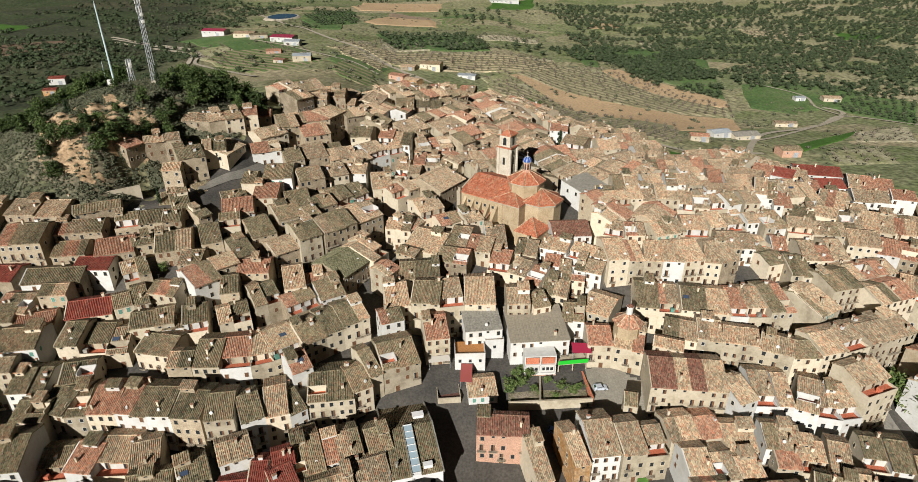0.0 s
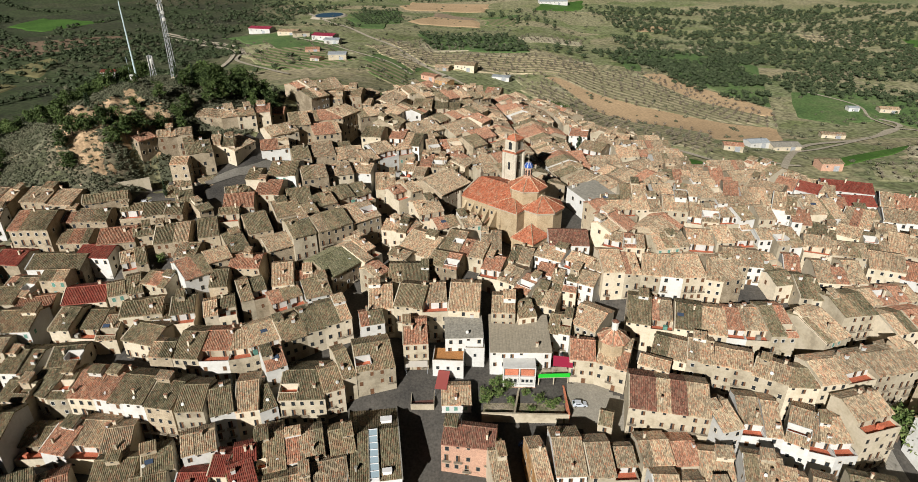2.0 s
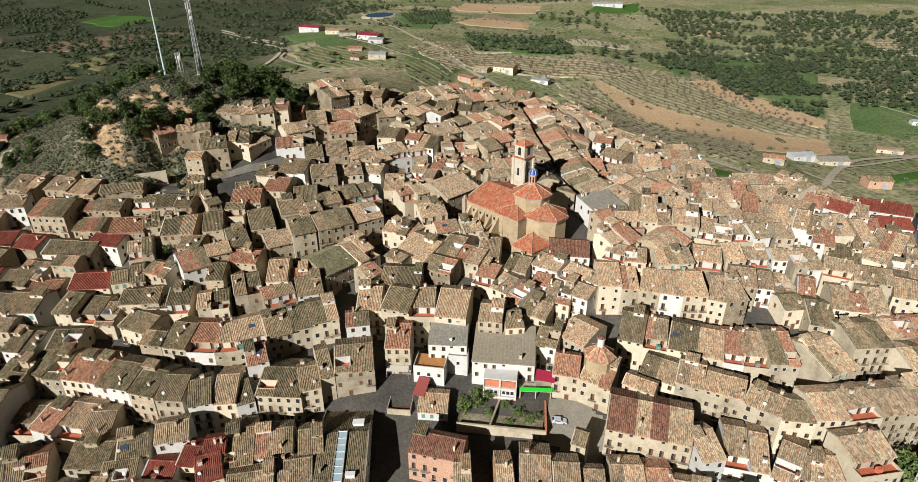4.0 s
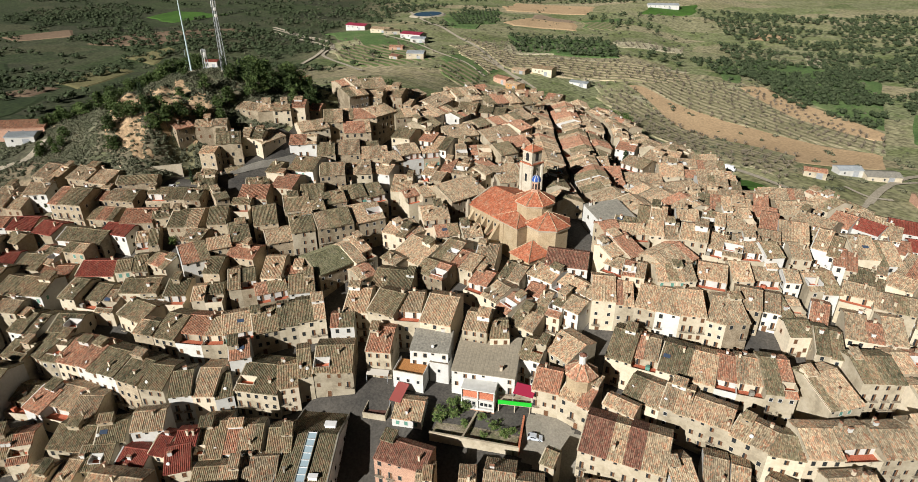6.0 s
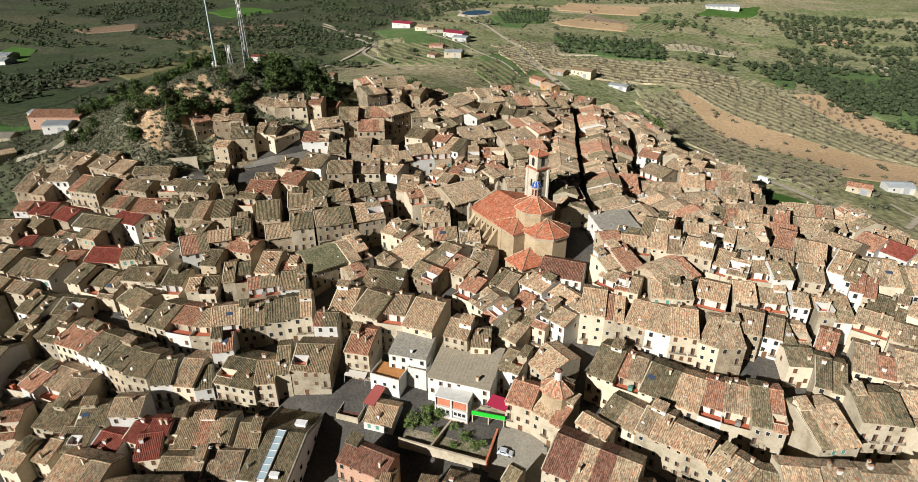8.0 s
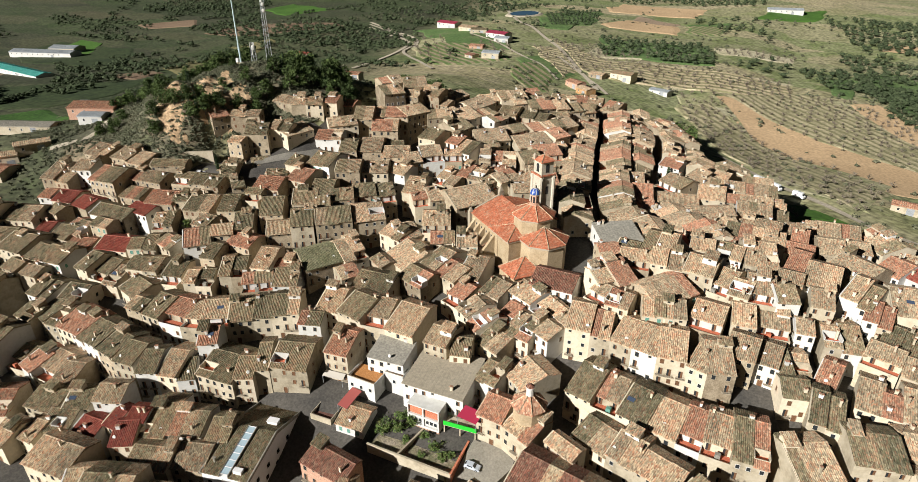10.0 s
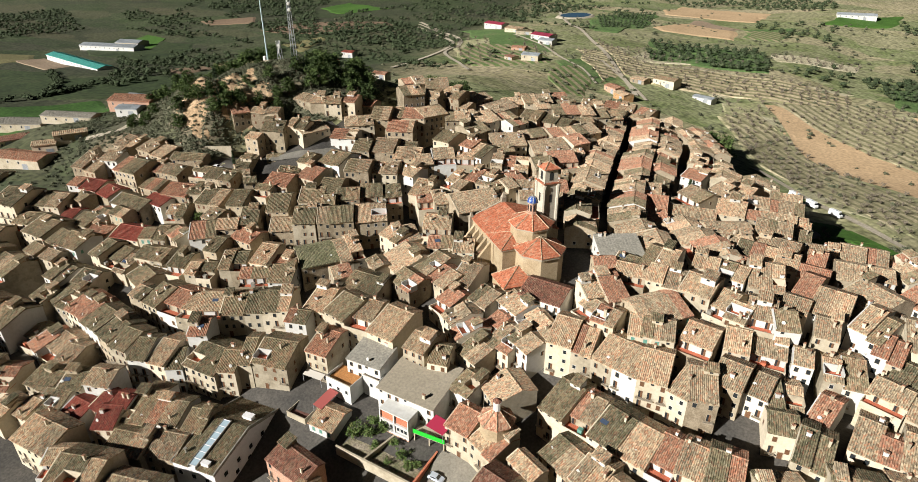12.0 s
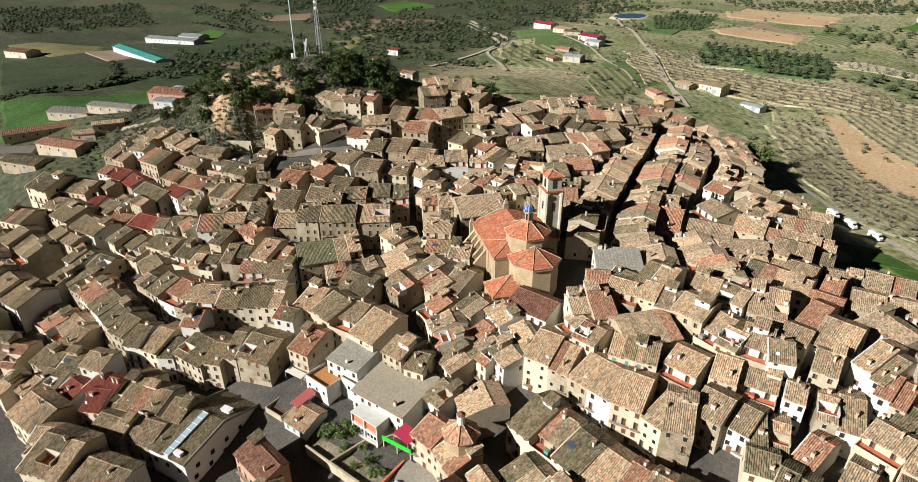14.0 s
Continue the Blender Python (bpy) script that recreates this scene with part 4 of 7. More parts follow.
terrace(7, 13, "m", "c", (-73.8, 131.4, -8), (-63.7, 131.8, -6.6), (-54.1, 133.7, -6.2), (-49, 137.2, -6.3), (-36.9, 146.3, -6.2), (-27.2, 152.4, -4.7))
terrace(2, 9, "m", "c", (-94.8, 142, -2.8), (-83.2, 145.3, -1.9))
terrace(2, 9, "m", "c", (-85.7, 141.2, -3.9), (-73.6, 145.1, -2.5))
terrace(2, 9, "m", "c", (-70.1, 145.3, -2.8), (-61.9, 149.2, -2.2))
terrace(2, 8, "m", "c", (-61.8, 153, -1.1), (-54.6, 157.7, -0.8))
terrace(2, 9, "m", "w", (-50.5, 151.6, -2.9), (-43.9, 157.3, -2.3), (-35.9, 161.9, -1.9))
terrace(2, 8, "t", "c", (-54.6, 160.3, -0), (-40.9, 164.8, -0.6))
terrace(6, 12, "m", "w", (-109.1, 117.7, -10), (-100.5, 116, -10.9), (-92.8, 117.4, -10.7), (-81.7, 116, -9.7), (-71.9, 115.6, -11.3), (-65.7, 115.1, -10.6))
terrace(1, 12, "m", "c", (-64.8, 114.6, -10.8), (-57.5, 115.7, -10.6))
terrace(3, 11, "x", "w", (-55.5, 114.9, -11.4), (-49.5, 118, -11.7), (-42.6, 120, -13), (-40.5, 122.6, -13.7))
terrace(1, 14, "m", "w", (-40.5, 123.2, -13.3), (-28.1, 125, -11.3))
terrace(1, 10, "m", "c", (-28.5, 125.9, -11.1), (-23.6, 128.6, -11.2))
terrace(1, 9, "m", "c", (-24.6, 130.5, -9.7), (-21.2, 132.6, -9.6))
terrace(1, 13, "m", "c", (-21.2, 132.8, -9.5), (-10.9, 136.7, -8.9))
terrace(2, 9, "m", "w", (-113.1, 113.8, -10), (-105.2, 114, -10.9))
terrace(2, 9, "m", "w", (-118, 121, -6.7), (-108.7, 121.6, -8.7))
terrace(1, 9, "m", "c", (-106.6, 125, -7.3), (-98.1, 126.8, -8))
terrace(3, 6, "x", "s", (-120.8, 209.5, 29.6), (-117.8, 215.9, 29.4), (-105.9, 221.7, 29.7))
terrace(1, 9, "m", "c", (-102.6, 208.8, 25.5), (-94.4, 213.8, 25.3))
terrace(2, 8, "m", "c", (-97.3, 218, 26.5), (-89, 220.6, 24.6))
terrace(1, 10, "t", "c", (-88.4, 218.8, 24), (-85.7, 232.1, 23.1))
terrace(1, 9, "t", "w", (-82, 228.3, 21.5), (-71.7, 232.6, 21.1))
terrace(1, 8, "t", "c", (-80.4, 235.9, 24.8), (-71.6, 245, 24.2))
terrace(1, 8, "t", "c", (-110.6, 235.3, 32.6), (-100.1, 235.6, 31.7))
terrace(2, 8, "t", "c", (-99.6, 234.9, 31.4), (-88.2, 242.3, 32.6))
terrace(1, 8, "r", "c", (-89.4, 244.4, 33.8), (-83.6, 246.2, 30.5))
terrace(1, 8, "r", "c", (-87.3, 253.1, 30.1), (-80.8, 254.2, 27.7))
terrace(2, 12, "t", "w", (-70.4, 255.9, 25), (-58.3, 260.5, 26.4), (-52.5, 274.1, 25.5))
terrace(1, 9, "t", "s", (-62.3, 232, 17.5), (-53.6, 236.2, 17.2))
terrace(1, 9, "t", "c", (-52.4, 234.4, 16.4), (-42.4, 239.4, 15.9))
terrace(2, 10, "t", "c", (-69.5, 283.8, 32.1), (-53.9, 284.4, 29.3))
terrace(1, 10, "t", "w", (-51.2, 270, 24.5), (-42, 277.2, 22.7))
terrace(2, 9, "t", "w", (-36.2, 256.1, 18.4), (-21.8, 254.2, 15.3))
terrace(1, 9, "t", "w", (-46.3, 229.5, 12.9), (-37.7, 228.9, 11.8))
terrace(3, 9, "t", "c", (-40.9, 236, 14.4), (-32.5, 245.9, 16), (-23.4, 251.4, 15.3))
terrace(1, 9, "x", "c", (-34.2, 221.3, 8.6), (-26.3, 222.9, 9.3))
terrace(2, 9, "t", "c", (-23.6, 214.3, 8.3), (-15.8, 222.6, 9.5))
terrace(2, 9, "t", "c", (-19.1, 238.6, 13), (-8.3, 238.1, 12))
terrace(2, 9, "t", "c", (-26.6, 231.9, 11.9), (-16, 230.6, 11.3))
terrace(2, 11, "t", "c", (-37.6, 279.3, 22), (-30.6, 300.9, 20.5))
terrace(1, 9, "t", "c", (-39.9, 294.5, 23.8), (-36.9, 311.4, 22.6))
terrace(2, 10, "t", "c", (-25, 268.8, 16.9), (-14.1, 279.5, 16.6))
terrace(3, 9, "t", "c", (-16.8, 253.5, 14.6), (-2.4, 259.3, 13.4))
terrace(3, 10, "t", "c", (-2.8, 235.1, 11.4), (4.1, 251.3, 12))
terrace(2, 10, "t", "c", (-36.6, 317.9, 23), (-26.5, 328.5, 22.9))
terrace(2, 10, "t", "c", (-22.9, 305.2, 19.5), (-8.8, 305.8, 17.7))
terrace(2, 11, "t", "c", (-7.6, 274.9, 15.3), (3.5, 286.7, 14.9))
terrace(3, 10, "t", "c", (-7.1, 294.4, 16.9), (4.9, 316.7, 16.1))
terrace(3, 10, "t", "c", (-10, 326.8, 19.8), (5.2, 344.4, 15.6))
terrace(2, 9, "t", "c", (2.2, 242.5, 11.6), (12.1, 248.8, 10.8))
terrace(2, 9, "x", "w", (58.3, 295.9, 6.6), (69.2, 289.8, 6.2))
terrace(1, 9, "t", "c", (68.5, 296.7, 6.2), (75.2, 295, 6.2))
terrace(1, 9, "t", "s", (76, 291.9, 6.1), (83.8, 293.2, 6))
terrace(1, 10, "x", "w", (53, 264.8, 2.4), (70.3, 268.8, 4.6))
terrace(1, 12, "t", "s", (71.7, 256.8, 5.7), (85.1, 265.9, 4))
terrace(2, 10, "t", "c", (59.7, 248.5, 6.1), (72.9, 229, 10.6))
terrace(1, 13, "G", "w", (48.6, 214.6, 7.5), (60.1, 222.8, 10.8))
terrace(2, 9, "t", "c", (60.1, 215.2, 11.4), (69.7, 214.9, 10.9))
terrace(2, 9, "t", "c", (64.6, 208.2, 10.2), (74.7, 209.4, 9.1))
terrace(2, 10, "t", "c", (55.8, 190.2, 8.3), (63.8, 199, 8.1))
terrace(1, 9, "t", "s", (-72.6, 283.7, 32.7), (-63.7, 291.1, 31.8))
terrace(2, 8, "t", "c", (-81.4, 280.1, 32.8), (-75.6, 289.9, 34))
terrace(1, 6, "m", "s", (-106.9, 203.7, 23.3), (-100.5, 204.9, 22.9))
# the northern quarter along its narrow lanes
terrace(10, 8.5, "t", "c", (36.7, 241, 10.5), (31.3, 253, 10.5), (26.1, 271, 11), (18.3, 299, 11.5), (11.3, 328, 12), (1.2, 362, 12.5))
terrace(10, 8.5, "t", "d", (4.3, 364, 10.5), (14.7, 328.5, 10), (21.7, 299.5, 9.5), (29.5, 271.5, 9), (34.9, 254, 8.5), (39.3, 243, 8))
terrace(6, 7.5, "t", "c", (57.2, 310, 7), (53.3, 337, 7), (48.6, 347, 7.5), (31.4, 371, 8.5))
terrace(4, 7, "t", "d", (45.5, 300, 8), (42, 312.5, 8.5), (38, 333, 9), (34.5, 344.5, 9.5))
terrace(3, 9, "t", "c", (-17, 371, 12), (-1, 374, 11), (9, 372, 10.5))
terrace(1, 8, "t", "w", (40.3, 276.4, 7), (46.8, 278.5, 7))
terrace(1, 8, "r", "w", (47, 303.5, 8), (56, 301.5, 8))
terrace(1, 9, "m", "w", (-74.6, 213.4, 16.2), (-63.5, 214, 16.2))
terrace(1, 8, "m", "d", (-95.1, 203.8, 14), (-88.5, 211.5, 14))
terrace(2, 7, "m", "d", (-106, 195.5, 13.5), (-95, 198.5, 13.5))
terrace(1, 7, "m", "s", (-86, 201, 12.5), (-78, 205, 12.5))


# ---- streets and yards that stay open ----
CELL = 0.5
OX, OY = -190.0, 60.0
taken = np.zeros((660, 820), bool)          # [y, x] cells of half a metre


def mark_rect(cx, cy, w, d, ang, grow=0.0):
    """Cells of a turned rectangle about (cx, cy)."""
    r = 0.5 * math.hypot(w, d) + grow + 1
    i0, i1 = int((cx - r - OX) / CELL), int((cx + r - OX) / CELL) + 1
    j0, j1 = int((cy - r - OY) / CELL), int((cy + r - OY) / CELL) + 1
    i0, j0 = max(i0, 0), max(j0, 0)
    i1, j1 = min(i1, taken.shape[1]), min(j1, taken.shape[0])
    if i1 <= i0 or j1 <= j0:
        return None
    X, Y = np.meshgrid(OX + (np.arange(i0, i1) + 0.5) * CELL - cx, OY + (np.arange(j0, j1) + 0.5) * CELL - cy)
    u, v = X * math.cos(ang) + Y * math.sin(ang), -X * math.sin(ang) + Y * math.cos(ang)
    return (slice(j0, j1), slice(i0, i1)), (abs(u) <= w / 2 + grow) & (abs(v) <= d / 2 + grow)


def occupy(*a, **k):
    got = mark_rect(*a, **k)
    if got:
        taken[got[0]] |= got[1]


def street(width, *line):
    for (x0, y0), (x1, y1) in zip(line, line[1:]):
        occupy((x0 + x1) / 2, (y0 + y1) / 2, math.hypot(x1 - x0, y1 - y0) + width, width, math.atan2(y1 - y0, x1 - x0))


street(4.5, (-121, 119), (-100, 114), (-80, 111), (-63, 112), (-51, 116), (-29, 121), (-11, 127))
street(4.5, (-122, 139), (-95, 132), (-76, 127), (-66, 128), (-59, 132))
street(5, (-23, 160), (-14, 148), (-9, 138), (-6, 129), (-2, 115), (0, 90))
street(9, (-39, 166), (-23, 165), (-12, 168))
street(4, (-9, 170), (5, 176), (18, 172), (30, 163), (40, 158), (47, 152), (52, 146))
street(4.5, (41, 240), (45, 211), (47, 186), (45, 168), (52, 160))
street(2.8, (2.8, 363), (13, 328), (20, 299), (27.8, 271), (33, 253), (38, 241))
street(3.5, (29.3, 357.8), (37.2, 344.7), (40.5, 333), (44.3, 312.8), (47.6, 300.7), (48, 285))
street(4.5, (52, 172), (62, 170), (76, 170), (98, 174), (115, 178), (142, 188))
street(4.5, (52, 150), (64, 150), (78, 149), (98, 150), (114, 155), (138, 166))
street(5, (-4, 114), (-3, 126), (11, 125), (36, 127), (53, 124), (79, 122), (120, 118))
street(7, (127, 100), (123, 126), (128, 146), (155, 160), (190, 170))
street(22, (16, 134), (38, 136))
street(5, (-79, 226), (-90, 209), (-112, 192), (-125, 188))
street(5, (-62, 300), (-52, 270), (-48, 250))
street(4, (-30, 222), (-26, 200), (-22, 188), (-30, 176))
street(5, (96, 330), (98, 300), (104, 275))
street(30, (112, 320), (140, 300), (175, 275))
# the footprints of the houses so far
EAVES = []
for (a, b, depth, *_), _, _ in SPECS:
    ang = math.atan2(b[1] - a[1], b[0] - a[0])
    w = math.hypot(b[0] - a[0], b[1] - a[1])
    occupy(a[0] + math.cos(ang) * w / 2 - math.sin(ang) * depth / 2, a[1] + math.sin(ang) * w / 2 + math.cos(ang) * depth / 2, w, depth, ang)
    EAVES.append((a[0], a[1], a[2], ang))
EAVES = np.array(EAVES)
occupy(21, 215, 46, 30, radians(-35.2))          # the church
occupy(19.6, 232.6, 10, 10, radians(-35.2))
occupy(50.6, 149.2, 9, 9, 0)
occupy(-12, 116, 14, 30, radians(12))
occupy(-2.6, 136, 8, 12, radians(6))          # the walled terraces in the middle
occupy(3.4, 145.6, 10, 8, radians(2))
occupy(11, 149.6, 6.5, 5, radians(4))
occupy(6, 137, 9, 9, 0)
# houses reach back as far as the next row or lane lets them
for k, ((a, b, depth, roof, *rest), more, luck) in enumerate(SPECS):
    if roof in "GFMSR" or (a[0] < -84 and a[1] > 200):
        continue
    ang = math.atan2(b[1] - a[1], b[0] - a[0])
    w = math.hypot(b[0] - a[0], b[1] - a[1])
    u, v = (math.cos(ang), math.sin(ang)), (-math.sin(ang), math.cos(ang))
    limit = min(depth + 4.0, 14.0)
    while depth < limit:
        got = mark_rect(a[0] + u[0] * w / 2 + v[0] * (depth + 0.5), a[1] + u[1] * w / 2 + v[1] * (depth + 0.5), w, 1.0, ang)
        if not got or taken[got[0]][got[1]].mean() > 0.2:
            break
        taken[got[0]] |= got[1]
        depth += 1.0
    SPECS[k] = ((a, b, depth, roof, *rest), more, luck)


def fill_in(tries, w, d, gap, roofs, south=86):
    """Further houses wherever the town still has room for one of about this size, in line with its neighbours and as high."""
    for _ in range(tries):
        x, y = rng.uniform(-165, 195), rng.uniform(south, 386)
        if not TOWN(x, y) or (x < -82 and y > 192) or (-8 < x < 60 and y < 119):
            continue
        k = np.argsort((EAVES[:, 0] - x) ** 2 + (EAVES[:, 1] - y) ** 2)[:4]
        if (EAVES[k[0], 0] - x) ** 2 + (EAVES[k[0], 1] - y) ** 2 > 900:
            continue
        ang = EAVES[k[0], 3] + rng.uniform(-0.05, 0.05)
        ww, dd = w * rng.uniform(0.85, 1.2), d * rng.uniform(0.85, 1.15)
        got = mark_rect(x, y, ww, dd, ang, grow=gap)
        if not got or taken[got[0]][got[1]].mean() > 0.04:
            continue
        # it fills the gaps up to its neighbours
        cu, cv = math.cos(ang), math.sin(ang)
        for dx, dy in ((1, 0), (-1, 0), (0, 1), (0, -1)):
            for _ in range(3):
                half = (ww if dx else dd) / 2 + 0.3
                sx, sy = x + dx * half * cu - dy * half * cv, y + dx * half * cv + dy * half * cu
                strip = mark_rect(sx, sy, 0.6 if dx else ww, dd if dx else 0.6, ang)
                if not strip or taken[strip[0]][strip[1]].mean() > 0.2:
                    break
                x, y = x + 0.3 * (dx * cu - dy * cv), y + 0.3 * (dx * cv + dy * cu)
                ww, dd = ww + 0.6 * abs(dx), dd + 0.6 * abs(dy)
        dist = 1 / (4 + (EAVES[k, 0] - x) ** 2 + (EAVES[k, 1] - y) ** 2)
        z = float((EAVES[k, 2] * dist).sum() / dist.sum()) + rng.uniform(-0.9, 0.3)
        z = min(max(z, float(ground_height(x, y)) + 4.0), float(ground_height(x, y)) + 13)
        u, v = Vector((math.cos(ang), math.sin(ang), 0)), Vector((-math.sin(ang), math.cos(ang), 0))
        a = Vector((x, y, z)) - u * ww / 2 - v * dd / 2
        z -= max(0.0, 7.5 - ww) * 0.45
        rf = rng.choice(roofs if x > -45 + (y - 200) * 0.4 else "mmmmmmtx")
        wl = rng.choice(("ccdw" if y < 150 else "ddsc") if x < -35 else "ccwcd" if y < 230 else "ccddsw")
        house(a, a + u * ww, dd, rf, wl, 1 if rng.random() < 0.2 and dd > 7.5 else 0, slope=rng.uniform(0.28, 0.38))
        occupy(x, y, ww, dd, ang)


fill_in(7000, 8.5, 10.0, 0.0, "ttttxt", 170)
fill_in(5000, 9.0, 10.0, -0.1, "ttttxr")
fill_in(6000, 6.5, 8.0, -0.2, "ttttxr")
fill_in(6000, 5.0, 5.5, -0.3, "ttttxrm")

# the nearest 300 houses stand as things of their own, the rest of the old town is one mass
SPECS.sort(key=lambda q: math.hypot(q[0][0][0] - 45, q[0][0][1] - 40))
far_town = Joined()
for k, (spec, more, _) in enumerate(SPECS):
    build_house(*spec, joined=None if k < 300 else far_town, **more)
town_mesh = mesh_of("old_town", far_town.v, far_town.f, far_town.mats, far_town.s)
tagged(part("old_town", town_mesh), "crowded tile-roofed stone and cream houses farther up the town", "houses", kind="stuff")

# ---- church ----
church = new("church", None)
church.matrix_basis = pose(25.2, 211, -4, 0, 0, -35.2)
tagged(church, "golden stone church with red tiled roofs and a blue domed lantern", "church")
ASHLAR, RED = WALL["a"], TILE["C"]


def cone_roof(name, pts, z0, apex, overhang=0.5, parent=church, mat=None):
    """A roof of flat facets from a ring of eave points to an apex, with raised hips."""
    n = len(pts)
    cx, cy = apex[0], apex[1]
    out = [(cx + (x - cx) * (1 + overhang / math.hypot(x - cx, y - cy)), cy + (y - cy) * (1 + overhang / math.hypot(x - cx, y - cy))) for x, y in pts]
    s = Shape()
    s.add([(x, y, z0 - 0.15) for x, y in out] + [(x, y, z0 + 0.1) for x, y in out] + [apex],
          [tuple(range(n - 1, -1, -1))] + [(i, (i + 1) % n, n + (i + 1) % n, n + i) for i in range(n)] + [(n + i, n + (i + 1) % n, 2 * n) for i in range(n)])
    roof_ob = part(name, s.mesh(name, mat or RED), parent)
    for x, y in out:
        p, q = Vector((x, y, z0 + 0.12)), Vector(apex) + Vector((0, 0, 0.05))
        side = (q - p).cross(Vector((0, 0, 1))).normalized() * 0.16
        up = Vector((0, 0, 0.2))
        part("hip", mesh_of("hip", [p - side, p + side, p + up, q - side, q + side, q + up], [(0, 2, 5, 3), (2, 1, 4, 5), (1, 0, 3, 4), (0, 1, 2), (3, 5, 4)], TILE["t"]), roof_ob)
    return roof_ob


def cornice(pts, z, parent=church, out=0.35, h=0.5):
    n = len(pts)
    cx, cy = sum(p[0] for p in pts) / n, sum(p[1] for p in pts) / n
    big = [(cx + (x - cx) * (1 + out / math.hypot(x - cx, y - cy)), cy + (y - cy) * (1 + out / math.hypot(x - cx, y - cy))) for x, y in pts]
    return part("cornice", Shape().prism(big, z - h, z).mesh("cornice", STONE_TRIM), parent)


# nave with its two slopes, aisle roof and buttresses
NX0, NX1, NHW = -22.0, -3.0, 11.8
s = Shape()
prof = [(-NHW, 0), (NHW, 0), (NHW, 14.6), (0, 18.6), (-NHW, 14.6)]
s.add([(NX0, y, z) for y, z in prof] + [(NX1, y, z) for y, z in prof], [tuple(reversed(range(5))), tuple(range(5, 10))] + [(i, (i + 1) % 5, 5 + (i + 1) % 5, 5 + i) for i in range(5)])
part("nave", s.mesh("nave", ASHLAR), church)
r = Shape()
tiled_slope(r, NX0 - 0.2, NX1, -NHW - 0.5, 14.75, 0, 18.9)
tiled_slope(r, NX0 - 0.2, NX1, NHW + 0.5, 14.75, 0, 18.9)
part("nave_roof", r.mesh("nave_roof", RED), church, "weathered red tile roof")
part("gable_coping", Shape().add([(NX0 - 0.5, -NHW - 0.4, 14.2), (NX0 + 0.1, -NHW - 0.4, 14.2), (NX0 + 0.1, 0, 18.9), (NX0 - 0.5, 0, 18.9), (NX0 - 0.5, -NHW - 0.4, 15.0), (NX0 + 0.1, -NHW - 0.4, 15.0),
      (NX0 + 0.1, 0, 19.4), (NX0 - 0.5, 0, 19.4)], [(3, 2, 1, 0), (4, 5, 6, 7), (0, 1, 5, 4), (1, 2, 6, 5), (2, 3, 7, 6), (3, 0, 4, 7)]).mesh("gable_coping", STONE_TRIM), church)
part("bell_gable", Shape().box(NX0 - 0.6, NX0 + 0.6, -0.9, 0.9, 18.6, 20.6).prism(ring(4, 1.1, NX0, 0, math.pi / 4), 20.6, 22.6, top=0.1).mesh("bell_gable", STONE_TRIM), church)
pin = Shape().box(NX0 - 0.9, NX0 + 0.7, -NHW - 1.0, -NHW + 0.6, 0, 15.2).prism(ring(4, 0.8, NX0 - 0.1, -NHW - 0.2, math.pi / 4), 15.2, 16.4, top=0.5)
part("corner_pier", pin.mesh("corner_pier", STONE_TRIM), church)
aisle = Shape()
tiled_slope(aisle, NX0 + 0.4, -8.0, -NHW - 5.0, 7.2, -NHW + 0.02, 9.4)
part("aisle_roof", aisle.mesh("aisle_roof", TILE["r"]), church)
part("aisle", Shape().box(NX0 + 0.5, -8.1, -NHW - 4.6, -NHW, 0, 7.1).mesh("aisle", ASHLAR), church)
for k in range(5):
    x = NX0 + 2.6 + k * 3.5
    b = Shape().add([(x - 0.55, -NHW - 4.2, 0), (x + 0.55, -NHW - 4.2, 0), (x + 0.55, -NHW, 0), (x - 0.55, -NHW, 0), (x - 0.55, -NHW - 4.2, 8.2), (x + 0.55, -NHW - 4.2, 8.2), (x + 0.55, -NHW, 13.2), (x - 0.55, -NHW, 13.2)],
                    [(3, 2, 1, 0), (4, 5, 6, 7), (0, 1, 5, 4), (1, 2, 6, 5), (2, 3, 7, 6), (3, 0, 4, 7)])
    part("buttress", b.mesh("buttress", ASHLAR), church)
    if k < 4:
        part("window", SMALL_WINDOW.mesh, church, at=pose(x + 1.75, -NHW, 11.2) @ Matrix.Diagonal((1.3, 1, 1.8, 1)))
# transept chapel
chapel_ring = [(-8.2, -11.9), (4.0, -11.9), (4.0, 0), (-8.2, 0)]
part("chapel_wall", Shape().prism([(-8.2, -11.6), (4.0, -11.6), (4.0, 0), (-8.2, 0)], 0, 14.4).mesh("chapel_wall", ASHLAR), church)
cornice(chapel_ring, 14.5)
cone_roof("chapel_roof", chapel_ring, 14.6, (-2.0, -5.0, 17.3))
